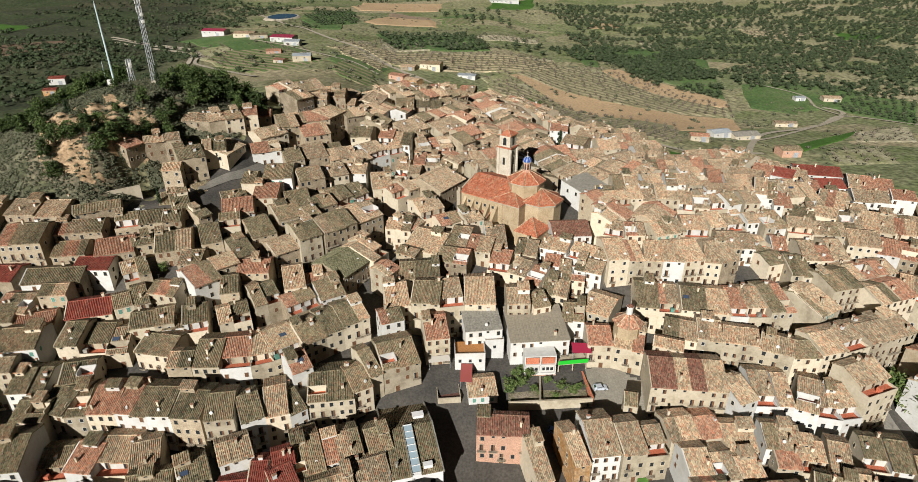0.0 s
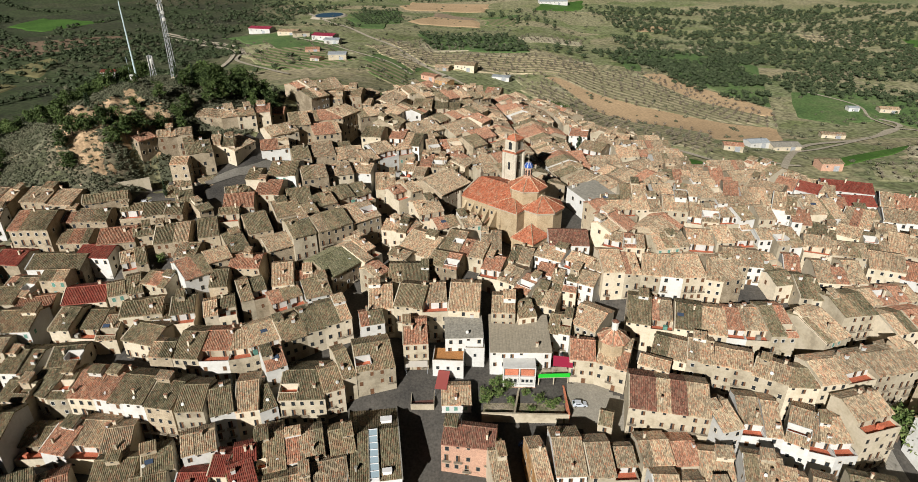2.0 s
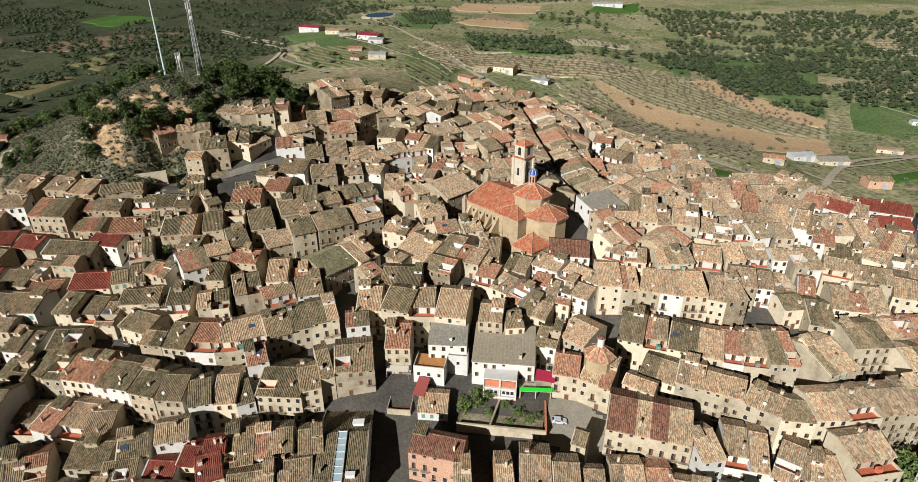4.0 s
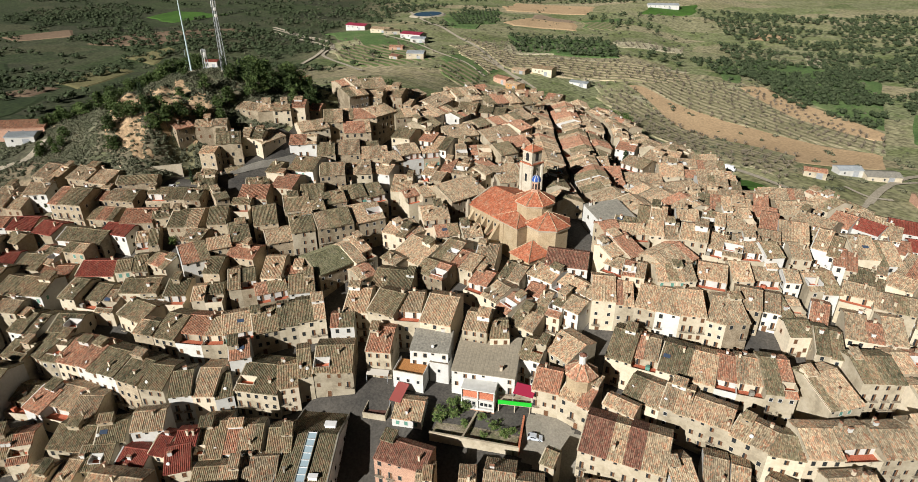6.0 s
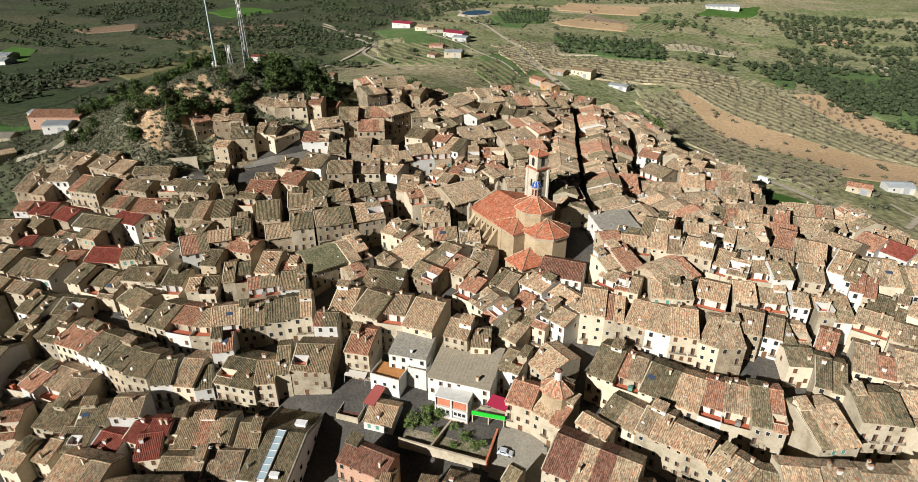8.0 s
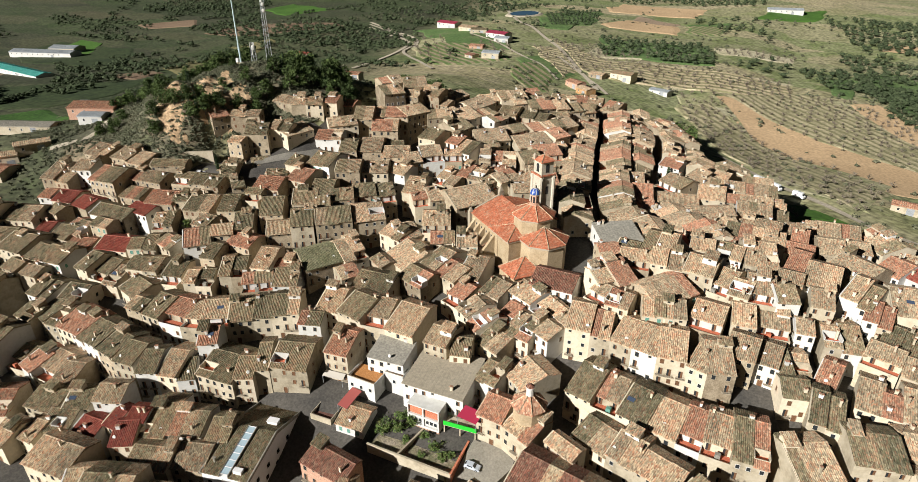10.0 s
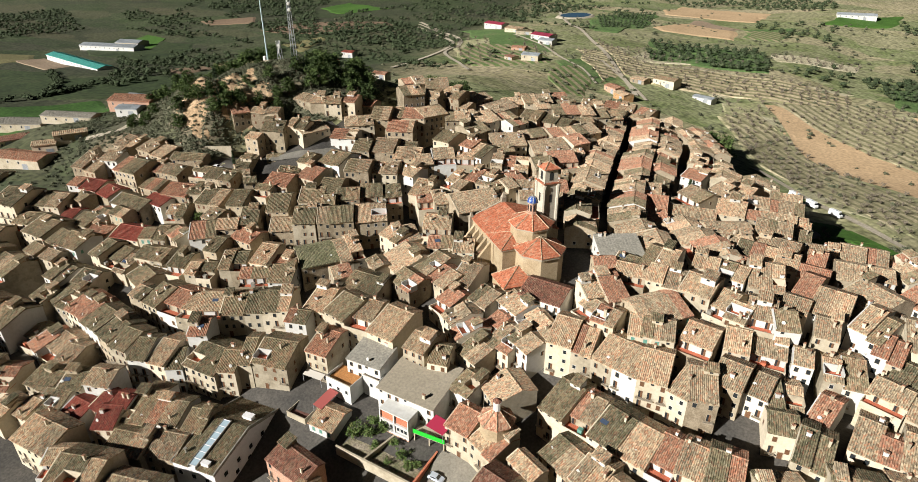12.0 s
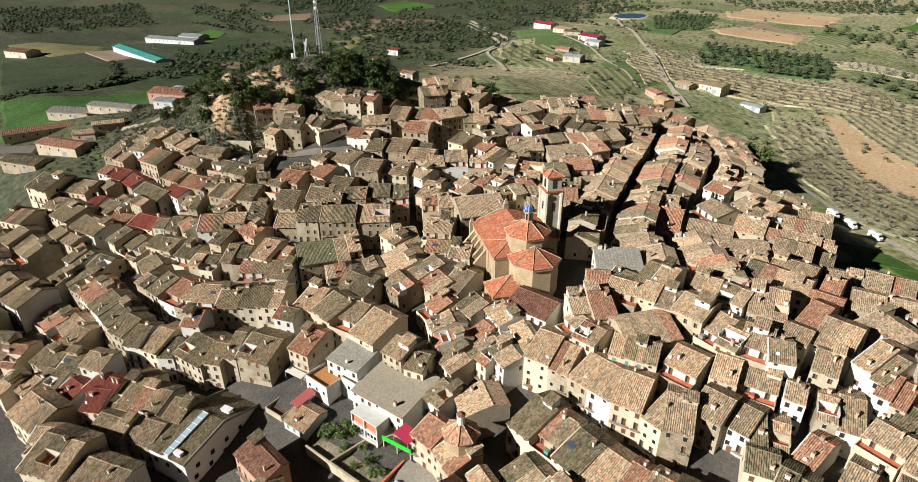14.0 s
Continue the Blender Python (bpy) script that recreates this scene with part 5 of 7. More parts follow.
# drum, lantern and blue dome
drum_ring = ring(8, 6.9, 0, 0, math.pi / 8)
part("drum", Shape().prism(ring(8, 6.6, 0, 0, math.pi / 8), 8, 20.8).mesh("drum", ASHLAR), church)
cornice(drum_ring, 20.9)
cone_roof("drum_roof", drum_ring, 21.0, (0, 0, 24.9))
part("lantern", Shape().prism(ring(8, 1.75, 0, 0, math.pi / 8), 23.6, 24.6).prism(ring(8, 1.45, 0, 0, math.pi / 8), 24.6, 27.6).mesh("lantern", WALL["b"]), church, "brick lantern with narrow openings")
for k in range(8):
    a = k * math.pi / 4
    part("lantern_opening", Shape().box(-0.28, 0.28, -0.05, 0.05, 0, 2.1).mesh("lantern_opening", GLASS), church, at=pose(1.37 * math.cos(a), 1.37 * math.sin(a), 25.0, 0, 0, math.degrees(a) + 90))
part("lantern_cornice", Shape().prism(ring(8, 1.8, 0, 0, math.pi / 8), 27.6, 27.9).mesh("lantern_cornice", STONE_TRIM), church)
BLUE = surface("blue_glazed_tiles", [(0.02, 0.05, 0.22), (0.03, 0.09, 0.32)], 1.5, 6.0, rough=0.3, contrast=0.3, bump=0.2)
dome = Shape()
rings = []
for q in range(6):
    f = q / 5 * math.pi / 2
    rings.append([(1.7 * math.cos(f) * math.cos(t), 1.7 * math.cos(f) * math.sin(t), 27.9 + 1.9 * math.sin(f)) for t in np.linspace(0, 2 * math.pi, 24, endpoint=False)])
dome.add([p for rg in rings for p in rg], [(24 * q + i, 24 * q + (i + 1) % 24, 24 * q + 24 + (i + 1) % 24, 24 * q + 24 + i) for q in range(5) for i in range(24)])
dome_ob = part("blue_dome", dome.mesh("blue_dome", BLUE), church, "blue glazed dome with white ribs")
for k in range(8):
    t = math.pi / 8 + k * math.pi / 4
    pts = [Vector((1.74 * math.cos(f) * math.cos(t), 1.74 * math.cos(f) * math.sin(t), 27.9 + 1.95 * math.sin(f))) for f in np.linspace(0, math.pi / 2 - 0.1, 6)]
    side = Vector((-math.sin(t), math.cos(t), 0)) * 0.11
    vv = [p + sg * side for p in pts for sg in (-1, 1)]
    part("rib", mesh_of("rib", vv, [(2 * i, 2 * i + 1, 2 * i + 3, 2 * i + 2) for i in range(5)], WALL["w"]), dome_ob)
part("finial", Shape().prism(ring(8, 0.35), 29.7, 30.5, top=0.4).box(-0.06, 0.06, -0.06, 0.06, 30.4, 31.9).box(-0.4, 0.4, -0.05, 0.05, 31.2, 31.35).mesh("finial", STONE_TRIM), church)
# apse
apse_ring = ring(8, 7.9, 6.6, 0, math.pi / 8)
part("apse", Shape().prism(ring(8, 7.6, 6.6, 0, math.pi / 8), 0, 14.6).mesh("apse", ASHLAR), church)
cornice(apse_ring, 14.8, h=0.7)
cone_roof("apse_roof", apse_ring, 14.9, (6.6, 0, 18.6))
part("window", SMALL_WINDOW.mesh, church, at=pose(3.2, -7.05, 11.0) @ Matrix.Diagonal((1.2, 1, 1.8, 1)))
# low annex in front
part("annex", Shape().box(4.4, 13.6, -15.0, -5.0, 0, 6.6).mesh("annex", ASHLAR), church)
cone_roof("annex_roof", [(4.4, -15.0), (13.6, -15.0), (13.6, -5.0), (4.4, -5.0)], 6.7, (7.5, -7.5, 10.2))
# tower

TOWER_STONE = surface("pale_tower_stone", [(0.36, 0.315, 0.24), (0.47, 0.42, 0.33), (0.53, 0.475, 0.38)], 0.35, 2.4, contrast=0.15, bump=0.5)
TX, TY = -17.0, 14.4
part("tower_shaft", Shape().box(TX - 2.75, TX + 2.75, TY - 2.75, TY + 2.75, 0, 26.4).mesh("tower_shaft", TOWER_STONE), church)
for sx in (-1, 1):
    for sy in (-1, 1):
        part("tower_pier", Shape().prism(ring(8, 0.75, TX + sx * 2.65, TY + sy * 2.65), 0, 25.0).prism(ring(8, 0.95, TX + sx * 2.65, TY + sy * 2.65), 25.0, 26.0).prism(ring(8, 0.65, TX + sx * 2.65, TY + sy * 2.65), 26.0, 27.2, top=0.2).mesh("tower_pier", TOWER_STONE), church)
part("tower_cornice", Shape().box(TX - 3.2, TX + 3.2, TY - 3.2, TY + 3.2, 26.4, 26.9).mesh("tower_cornice", TILE["C"]), church)
part("belfry", Shape().box(TX - 2.45, TX + 2.45, TY - 2.45, TY + 2.45, 26.9, 31.7).mesh("belfry", TOWER_STONE), church)
for k in range(4):
    a = k * math.pi / 2
    sh = Shape().box(-0.75, 0.75, -0.06, 0.06, 0, 2.4)
    sh.add([(0.75 * math.cos(q), y, 2.4 + 0.75 * math.sin(q)) for y in (-0.06, 0.06) for q in np.linspace(0, math.pi, 9)], [tuple(range(8, -1, -1)), tuple(range(9, 18))])
    part("bell_opening", sh.mesh("bell_opening", GLASS), church, at=pose(TX + 2.45 * math.cos(a), TY + 2.45 * math.sin(a), 27.6, 0, 0, math.degrees(a) + 90))
    part("shaft_window", Shape().box(-0.5, 0.5, -0.06, 0.06, 0, 3.0).mesh("shaft_window", GLASS), church, at=pose(TX + 2.75 * math.cos(a), TY + 2.75 * math.sin(a), 19.5, 0, 0, math.degrees(a) + 90))
bel_ring = [(TX - 2.7, TY - 2.7), (TX + 2.7, TY - 2.7), (TX + 2.7, TY + 2.7), (TX - 2.7, TY + 2.7)]
cone_roof("tower_roof", bel_ring, 31.7, (TX, TY, 33.6))
part("bell_frame", Shape().box(TX - 2.6, TX - 1.4, TY - 3.0, TY - 2.4, 31.6, 33.4).prism(ring(6, 0.5, TX - 2.0, TY - 2.7), 33.4, 34.0, top=0.3).mesh("bell_frame", STONE_TRIM), church)
part("cross", Shape().prism(ring(8, 0.3, TX, TY), 33.4, 34.4, top=0.4).box(TX - 0.06, TX + 0.06, TY - 0.06, TY + 0.06, 34.3, 36.0).box(TX - 0.5, TX + 0.5, TY - 0.05, TY + 0.05, 35.2, 35.35).mesh("cross", STONE_TRIM), church)

# ---- chapel with a small tiled dome and white lantern ----
ch = new("domed_chapel", None)
ch.matrix_basis = pose(50.6, 149.2, -17, 0, 0, 10)
tagged(ch, "small octagonal chapel with ribbed red tile dome and white lantern", "chapel")
part("wall", Shape().prism(ring(8, 4.0, 0, 0, math.pi / 8), 0, 12.6).mesh("wall", ASHLAR), ch)
cone_roof("dome_roof", ring(8, 4.2, 0, 0, math.pi / 8), 12.6, (0, 0, 16.0), parent=ch, mat=TILE["r"])
part("lantern", Shape().prism(ring(12, 0.95), 15.2, 17.8).prism(ring(12, 1.15), 17.8, 18.0).mesh("lantern", WALL["w"]), ch)
part("lantern_cap", Shape().prism(ring(8, 1.15), 18.0, 18.6, top=0.15).mesh("lantern_cap", TILE["D"]), ch)

# ---- long hall with a glazed skylight strip ----
hall = new("hall", None)
hall.matrix_basis = pose(-16.5, 103.0, -30, 0, 0, 14)
tagged(hall, "white hall with a mossy tile roof split by a glazed skylight", "hall")
HW, HD = 13.0, 27.0
prof = [(0, 0), (HD, 0), (HD, 9.3), (14, 13.8), (0, 11.2)]
part("wall", Shape().add([(0, y, z) for y, z in prof] + [(HW, y, z) for y, z in prof], [tuple(range(5)), tuple(reversed(range(5, 10)))] + [((i + 1) % 5, 5 + (i + 1) % 5, 5 + i, i) for i in range(5)]).mesh("wall", WALL["W"]), hall)
r = Shape()
tiled_slope(r, 0, 5.2, -0.3, 11.35, 14, 14.0)
tiled_slope(r, 7.6, HW, -0.3, 11.35, 14, 14.0)
tiled_slope(r, 0, HW, HD + 0.3, 9.4, 14, 14.0)
part("roof", r.mesh("roof", TILE["m"]), hall)
SKYGLASS = plain("skylight_glass", (0.30, 0.38, 0.42), 0.12)
for k in range(7):
    y0, y1 = 0.2 + k * 1.95, 0.2 + (k + 1) * 1.95 - 0.12
    z0, z1 = 11.9 + y0 * 0.19, 11.9 + y1 * 0.19
    part("skylight_pane", Shape().add([(5.3, y0, z0 - 0.15), (7.5, y0, z0 - 0.15), (7.5, y1, z1 - 0.15), (5.3, y1, z1 - 0.15), (5.3, y0, z0), (7.5, y0, z0), (7.5, y1, z1), (5.3, y1, z1)],
         [(3, 2, 1, 0), (4, 5, 6, 7), (0, 1, 5, 4), (1, 2, 6, 5), (2, 3, 7, 6), (3, 0, 4, 7)]).mesh("skylight_pane", SKYGLASS), hall)
for x0 in (5.15, 7.5):
    part("skylight_rail", Shape().add([(x0, -0.2, 11.4), (x0 + 0.15, -0.2, 11.4), (x0 + 0.15, 14, 14.05), (x0, 14, 14.05), (x0, -0.2, 12.1), (x0 + 0.15, -0.2, 12.1), (x0 + 0.15, 14, 14.75), (x0, 14, 14.75)],
         [(3, 2, 1, 0), (4, 5, 6, 7), (0, 1, 5, 4), (1, 2, 6, 5), (2, 3, 7, 6), (3, 0, 4, 7)]).mesh("skylight_rail", TILE["G"]), hall)
for k in range(5):
    for z in (4.3, 7.3):
        part("window", HALL_WINDOW.mesh, hall, at=pose(HW, 2.4 + k * 4.9 + (1.2 if z > 5 else 0), z, 0, 0, 90))
for k in range(3):
    part("window", HALL_WINDOW.mesh, hall, at=pose(2.0 + k * 4.2, 0, 7.4))
part("dormer", Shape().box(8.6, 11.4, 17.0, 18.6, 11.5, 13.9).box(8.45, 11.55, 16.85, 18.75, 13.9, 14.05).mesh("dormer", WALL["W"]), hall)
for x0, x1 in ((-0.25, 0.05), (HW - 0.05, HW + 0.25)):          # raised verges
    part("verge", Shape().add([(x, y, z) for x in (x0, x1) for y, z in ((-0.35, 10.9), (14, 13.5), (HD + 0.35, 9.0), (HD + 0.35, 9.95), (14, 14.5), (-0.35, 11.75))],
         [(5, 4, 3, 2, 1, 0), (6, 7, 8, 9, 10, 11), (0, 1, 7, 6), (1, 2, 8, 7), (2, 3, 9, 8), (3, 4, 10, 9), (4, 5, 11, 10), (5, 0, 6, 11)]).mesh("verge", TILE["G"]), hall)
for k in range(8):
    y = 0.2 + k * 1.95 - 0.06
    part("skylight_bar", Shape().box(5.3, 7.5, y - 0.06, y + 0.06, 11.85 + y * 0.19, 12.05 + y * 0.19).mesh("skylight_bar", WALL["W"]), hall)
part("roof_unit", Shape().box(8.4, 10.6, 1.0, 2.2, 11.5, 12.7).box(8.3, 10.7, 0.9, 2.3, 12.7, 12.8).mesh("roof_unit", WALL["W"]), hall)
part("vent_pipe", Shape().prism(ring(8, 0.3, 2.0, 3.0), 11.5, 13.2).prism(ring(8, 0.45, 2.0, 3.0), 13.2, 13.5).mesh("vent_pipe", TILE["G"]), hall)

# ---- fields, lanes and pond ----
FIELD = {
    "tan": surface("ploughed_tan_earth", [(0.40, 0.275, 0.155), (0.50, 0.35, 0.205)], 0.03, 0.6, contrast=0.2, vary=0.1, bump=0.3),
    "orch": surface("dry_orchard_soil", [(0.236, 0.228, 0.127), (0.414, 0.365, 0.240), (0.513, 0.467, 0.328)], 0.05, 0.5, contrast=0.35, vary=0.15, bump=0.3),
    "orch2": surface("orchard_grass", [(0.148, 0.170, 0.069), (0.275, 0.262, 0.140), (0.414, 0.375, 0.253)], 0.06, 0.5, contrast=0.35, vary=0.15, bump=0.3),
    "green": surface("meadow", [(0.066, 0.116, 0.038), (0.092, 0.148, 0.047), (0.140, 0.164, 0.074)], 0.04, 0.5, contrast=0.3, vary=0.15, bump=0.3),
    "bright": surface("young_crop", [(0.040, 0.090, 0.014), (0.058, 0.130, 0.020), (0.075, 0.150, 0.026)], 0.03, 0.5, contrast=0.2, vary=0.15, bump=0.2),
    "lush": surface("lush_meadow", [(0.026, 0.062, 0.012), (0.040, 0.092, 0.016), (0.054, 0.112, 0.022)], 0.03, 0.5, contrast=0.35, vary=0.1, bump=0.2),
    "red": surface("red_earth", [(0.147, 0.100, 0.064), (0.191, 0.132, 0.086)], 0.03, 0.5, contrast=0.2, vary=0.1, bump=0.2),
    "earth": surface("orange_earth", [(0.249, 0.183, 0.120), (0.301, 0.222, 0.154)], 0.03, 0.5, contrast=0.2, vary=0.1, bump=0.2),
    "dull": surface("dark_olive_plain", [(0.022, 0.034, 0.014), (0.036, 0.052, 0.019), (0.050, 0.060, 0.026)], 0.03, 0.3, contrast=0.35, vary=0.15, bump=0.3),
    "dry": surface("dry_tan_slope", [(0.117, 0.111, 0.061), (0.191, 0.167, 0.108), (0.264, 0.231, 0.158)], 0.03, 0.3, contrast=0.35, vary=0.15, bump=0.3),
    "straw": surface("stubble", [(0.130, 0.120, 0.052), (0.185, 0.162, 0.075)], 0.04, 0.5, contrast=0.25, vary=0.1, bump=0.2),
}


def striped(name, base, second, spacing, turn):
    """Field rows: bands of a second colour across a field, a little wavy."""
    m = surface(name, base, 0.05, 0.5, contrast=0.3, vary=0.12, bump=0.3)
    n, l = m.node_tree.nodes, m.node_tree.links
    hsv = next(k for k in n if k.type == "HUE_SAT")
    ramp = next(k for k in n if k.type == "VALTORGB")
    tc = next(k for k in n if k.type == "TEX_COORD")
    mp, wave, mix, gate = n.new("ShaderNodeMapping"), n.new("ShaderNodeTexWave"), n.new("ShaderNodeMixRGB"), n.new("ShaderNodeMapRange")
    mp.inputs["Rotation"].default_value = (0, 0, radians(-turn))
    wave.bands_direction = "Y"
    wave.inputs["Scale"].default_value = 0.314 / spacing
    wave.inputs["Distortion"].default_value, wave.inputs["Detail"].default_value, wave.inputs["Detail Scale"].default_value = 2.5, 3, 0.6
    gate.inputs["From Min"].default_value, gate.inputs["From Max"].default_value = 0.45, 0.7
    mix.inputs[2].default_value = (*second, 1)
    l.new(tc.outputs["Object"], mp.inputs["Vector"])
    l.new(mp.outputs[0], wave.inputs["Vector"])
    l.new(wave.outputs["Fac"], gate.inputs["Value"])
    l.new(gate.outputs[0], mix.inputs["Fac"])
    l.new(ramp.outputs["Color"], mix.inputs[1])
    l.new(mix.outputs[0], hsv.inputs["Color"])
    return m


# dark bands of terraces and slope: grass strips together with painted twig shadows
FIELD["terraces"] = striped("terraced_dry_rows", [(0.30, 0.24, 0.14), (0.44, 0.36, 0.225), (0.52, 0.435, 0.28)], (0.21, 0.195, 0.10), 7.5, 12)
FIELD["crops"] = striped("green_rows", [(0.085, 0.125, 0.045), (0.12, 0.165, 0.055), (0.16, 0.175, 0.075)], (0.27, 0.225, 0.135), 7.0, -35)
FIELD["slope"] = striped("dry_slope_rows", [(0.22, 0.205, 0.11), (0.35, 0.305, 0.185), (0.44, 0.375, 0.24)], (0.20, 0.185, 0.098), 6.5, -42)
FIELD["oliverow"], FIELD["greenrow"], FIELD["earthrow"] = FIELD["green"], FIELD["green"], FIELD["orch2"]
FIELD_WORDS = {"lush": "deep green meadow on the plain", "terraces": "dry terraced almond field in rows", "crops": "green field tilled in rows", "slope": "dry hillside orchard in rows", "dull": "dark olive-green grass plain", "dry": "dry tan grass slope", "tan": "bare ploughed tan field", "orch": "dry orchard field with leafless trees", "orch2": "grassy orchard slope", "green": "green meadow", "bright": "bright green young crop",
               "red": "red-brown ploughed field", "earth": "orange ploughed field", "straw": "straw-coloured stubble field", "oliverow": "meadow with olive rows", "greenrow": "green olive plantation", "earthrow": "brown orchard field"}


TREES = {"olive": [], "bare": [], "bush": []}


FIELD_ORDER = [0]


def across(q, u, v):
    """A point of a field whose first half of corners runs along one side and whose second half runs back along the other."""
    m = len(q) // 2
    one, two = q[:m], q[m:][::-1]
    k = min(int(u * (m - 1)), m - 2)
    f = u * (m - 1) - k
    (ax, ay), (bx, by), (cx, cy), (dx, dy) = one[k], one[k + 1], two[k], two[k + 1]
    ax, ay, cx, cy = ax + (bx - ax) * f, ay + (by - ay) * f, cx + (dx - cx) * f, cy + (dy - cy) * f
    return ax + (cx - ax) * v, ay + (cy - ay) * v


def field(kind, *q):
    n = min(44, max(12, int(max(math.dist(a, b) for a in q for b in q) / 6)))
    FIELD_ORDER[0] += 1
    v = []
    for j in range(n + 1):
        for i in range(n + 1):
            x, y = across(q, i / n, j / n)
            e = 1.5 * noise.noise(Vector((x * 0.03, y * 0.03, 0)))
            e *= 1 + max(0.0, y - 300) / 150
            x, y = x + e, y + e
            rim = i in (0, n) or j in (0, n)
            v.append((x, y, float(ground_height(x, y)) + (-0.15 if rim else (0.22 if y < 480 else 0.4) + 0.007 * FIELD_ORDER[0])))
    me = mesh_of("field", v, [(j * (n + 1) + i, j * (n + 1) + i + 1, (j + 1) * (n + 1) + i + 1, (j + 1) * (n + 1) + i) for j in range(n) for i in range(n)], FIELD[kind])
    flip = sum(p.normal.z for p in me.polygons) < 0
    if flip:
        me.flip_normals()
    tagged(part("field", me), FIELD_WORDS[kind], "field", kind="structure")
    half = len(q) // 2
    lu = sum(math.dist(q[k], q[k + 1]) for k in range(half - 1))
    lv = math.dist(q[0], q[-1])
    if kind in ("orch", "orch2", "oliverow", "greenrow", "earthrow", "terraces", "slope"):
        sp = 9.5 if kind in ("terraces", "slope") else 7.0 if "oliv" not in kind else 8.0
        nu, nv = int(lu / sp), int(lv / sp)
        for j in range(nv):
            for i in range(nu):
                if rng.random() < 0.85:
                    x, y = across(q, (i + 0.5 + rng.uniform(-0.15, 0.15)) / nu, (j + 0.5 + rng.uniform(-0.1, 0.1)) / nv)
                    TREES["olive" if kind in ("oliverow", "greenrow") else "bare"].append((x, y, rng.uniform(0.9, 1.35) * (0.6 if kind == "greenrow" else 1)))


def grove(sp, *q):
    """An olive grove: trees in loose lines over a four-cornered piece of land."""
    xs, ys = [p[0] for p in q], [p[1] for p in q]
    test = inside(list(q))
    x = min(xs)
    while x < max(xs):
        y = min(ys)
        while y < max(ys):
            if test(x, y) and rng.random() < 0.8 and noise.noise(Vector((x * 0.018, y * 0.03, 3))) > -0.28:
                TREES["olive"].append((x + rng.uniform(-2.5, 2.5), y + rng.uniform(-2.5, 2.5), rng.uniform(0.7, 1.35)))
            y += sp
        x += sp


def ribbon(name, width, line, lift, mat):
    pts = [Vector((*p, 0)) for p in line]
    fine = []
    for k in range(len(pts) - 1):
        p0, p1, p2, p3 = pts[max(k - 1, 0)], pts[k], pts[k + 1], pts[min(k + 2, len(pts) - 1)]
        for s_ in range(10):
            t = s_ / 10
            fine.append(0.5 * ((2 * p1) + (p2 - p0) * t + (2 * p0 - 5 * p1 + 4 * p2 - p3) * t * t + (3 * p1 - p0 - 3 * p2 + p3) * t ** 3))
    fine.append(pts[-1])
    v = []
    for k, p in enumerate(fine):
        d = (fine[min(k + 1, len(fine) - 1)] - fine[max(k - 1, 0)]).normalized()
        nrm = Vector((-d.y, d.x, 0)) * width / 2
        for q in (p + nrm, p - nrm):
            v.append((q.x, q.y, float(ground_height(q.x, q.y)) + lift))
    return mesh_of(name, v, [(2 * k + 1, 2 * k + 3, 2 * k + 2, 2 * k) for k in range(len(fine) - 1)], mat)


ASPHALT = surface("pale_worn_asphalt", [(0.155, 0.142, 0.120), (0.20, 0.185, 0.155)], 0.1, 1.5, contrast=0.15, bump=0.1)
TRACK = surface("pale_dirt_track", [(0.36, 0.31, 0.23), (0.46, 0.40, 0.31)], 0.05, 1.0, contrast=0.2, bump=0.1)


def lane(width, *line):
    tagged(part("road", ribbon("road", width * 0.95, line, 0.75 if line[0][1] < 500 else 0.95, TRACK)), "pale dirt country lane", "lane", kind="structure")


field("orch2", (68, 547), (134, 583), (218, 479), (209, 441))
field("orch2", (21, 487), (46, 524), (85, 432), (64, 395))
field("tan", (44, 527), (55, 485), (69, 452), (90, 424), (113, 395), (147, 392), (201, 412), (210, 448), (174, 455), (148, 466), (127, 483), (109, 506), (88, 533), (68, 544))
field("tan", (132, 578), (150, 589), (222, 494), (219, 484))
field("green", (129, 657), (173, 574), (223, 498), (257, 642), (215, 698), (165, 712))
field("green", (116, 639), (135, 658), (137, 585), (121, 590))
field("tan", (171, 836), (220, 839), (204, 808), (161, 797))
field("orch", (210, 734), (230, 727), (218, 687), (205, 695))
field("orch", (236, 681), (269, 704), (260, 666), (229, 650))
field("green", (-277, 613), (-218, 619), (-131, 528), (-138, 468))
field("orch2", (-239, 545), (-213, 568), (-137, 456), (-188, 474))
field("green", (-102, 493), (-85, 516), (-61, 456), (-68, 422))
field("green", (-179, 740), (-134, 799), (-132, 690), (-157, 666))
field("orch", (-78, 557), (5, 582), (95, 606), (11, 512))
field("orch2", (16, 509), (41, 533), (87, 443), (66, 394))
field("orch2", (66, 394), (87, 437), (154, 414), (129, 334))
field("green", (-110, 495), (-91, 535), (-57, 498), (-69, 446))
field("greenrow", (-188, 764), (-143, 849), (-111, 724), (-150, 685))
field("oliverow", (-88, 653), (17, 682), (21, 643), (-73, 623))
field("orch", (17, 682), (92, 713), (88, 686), (27, 647))
field("earth", (-91, 768), (-92, 823), (-32, 794), (-46, 744))
field("tan", (-147, 943), (-27, 915), (-23, 875), (-128, 878))
field("green", (-26, 797), (13, 827), (16, 764), (-22, 746))
field("orch2", (-112, 588), (-75, 613), (-25, 585), (-80, 563))
field("orch2", (-186, 579), (-165, 601), (-112, 510), (-144, 510))
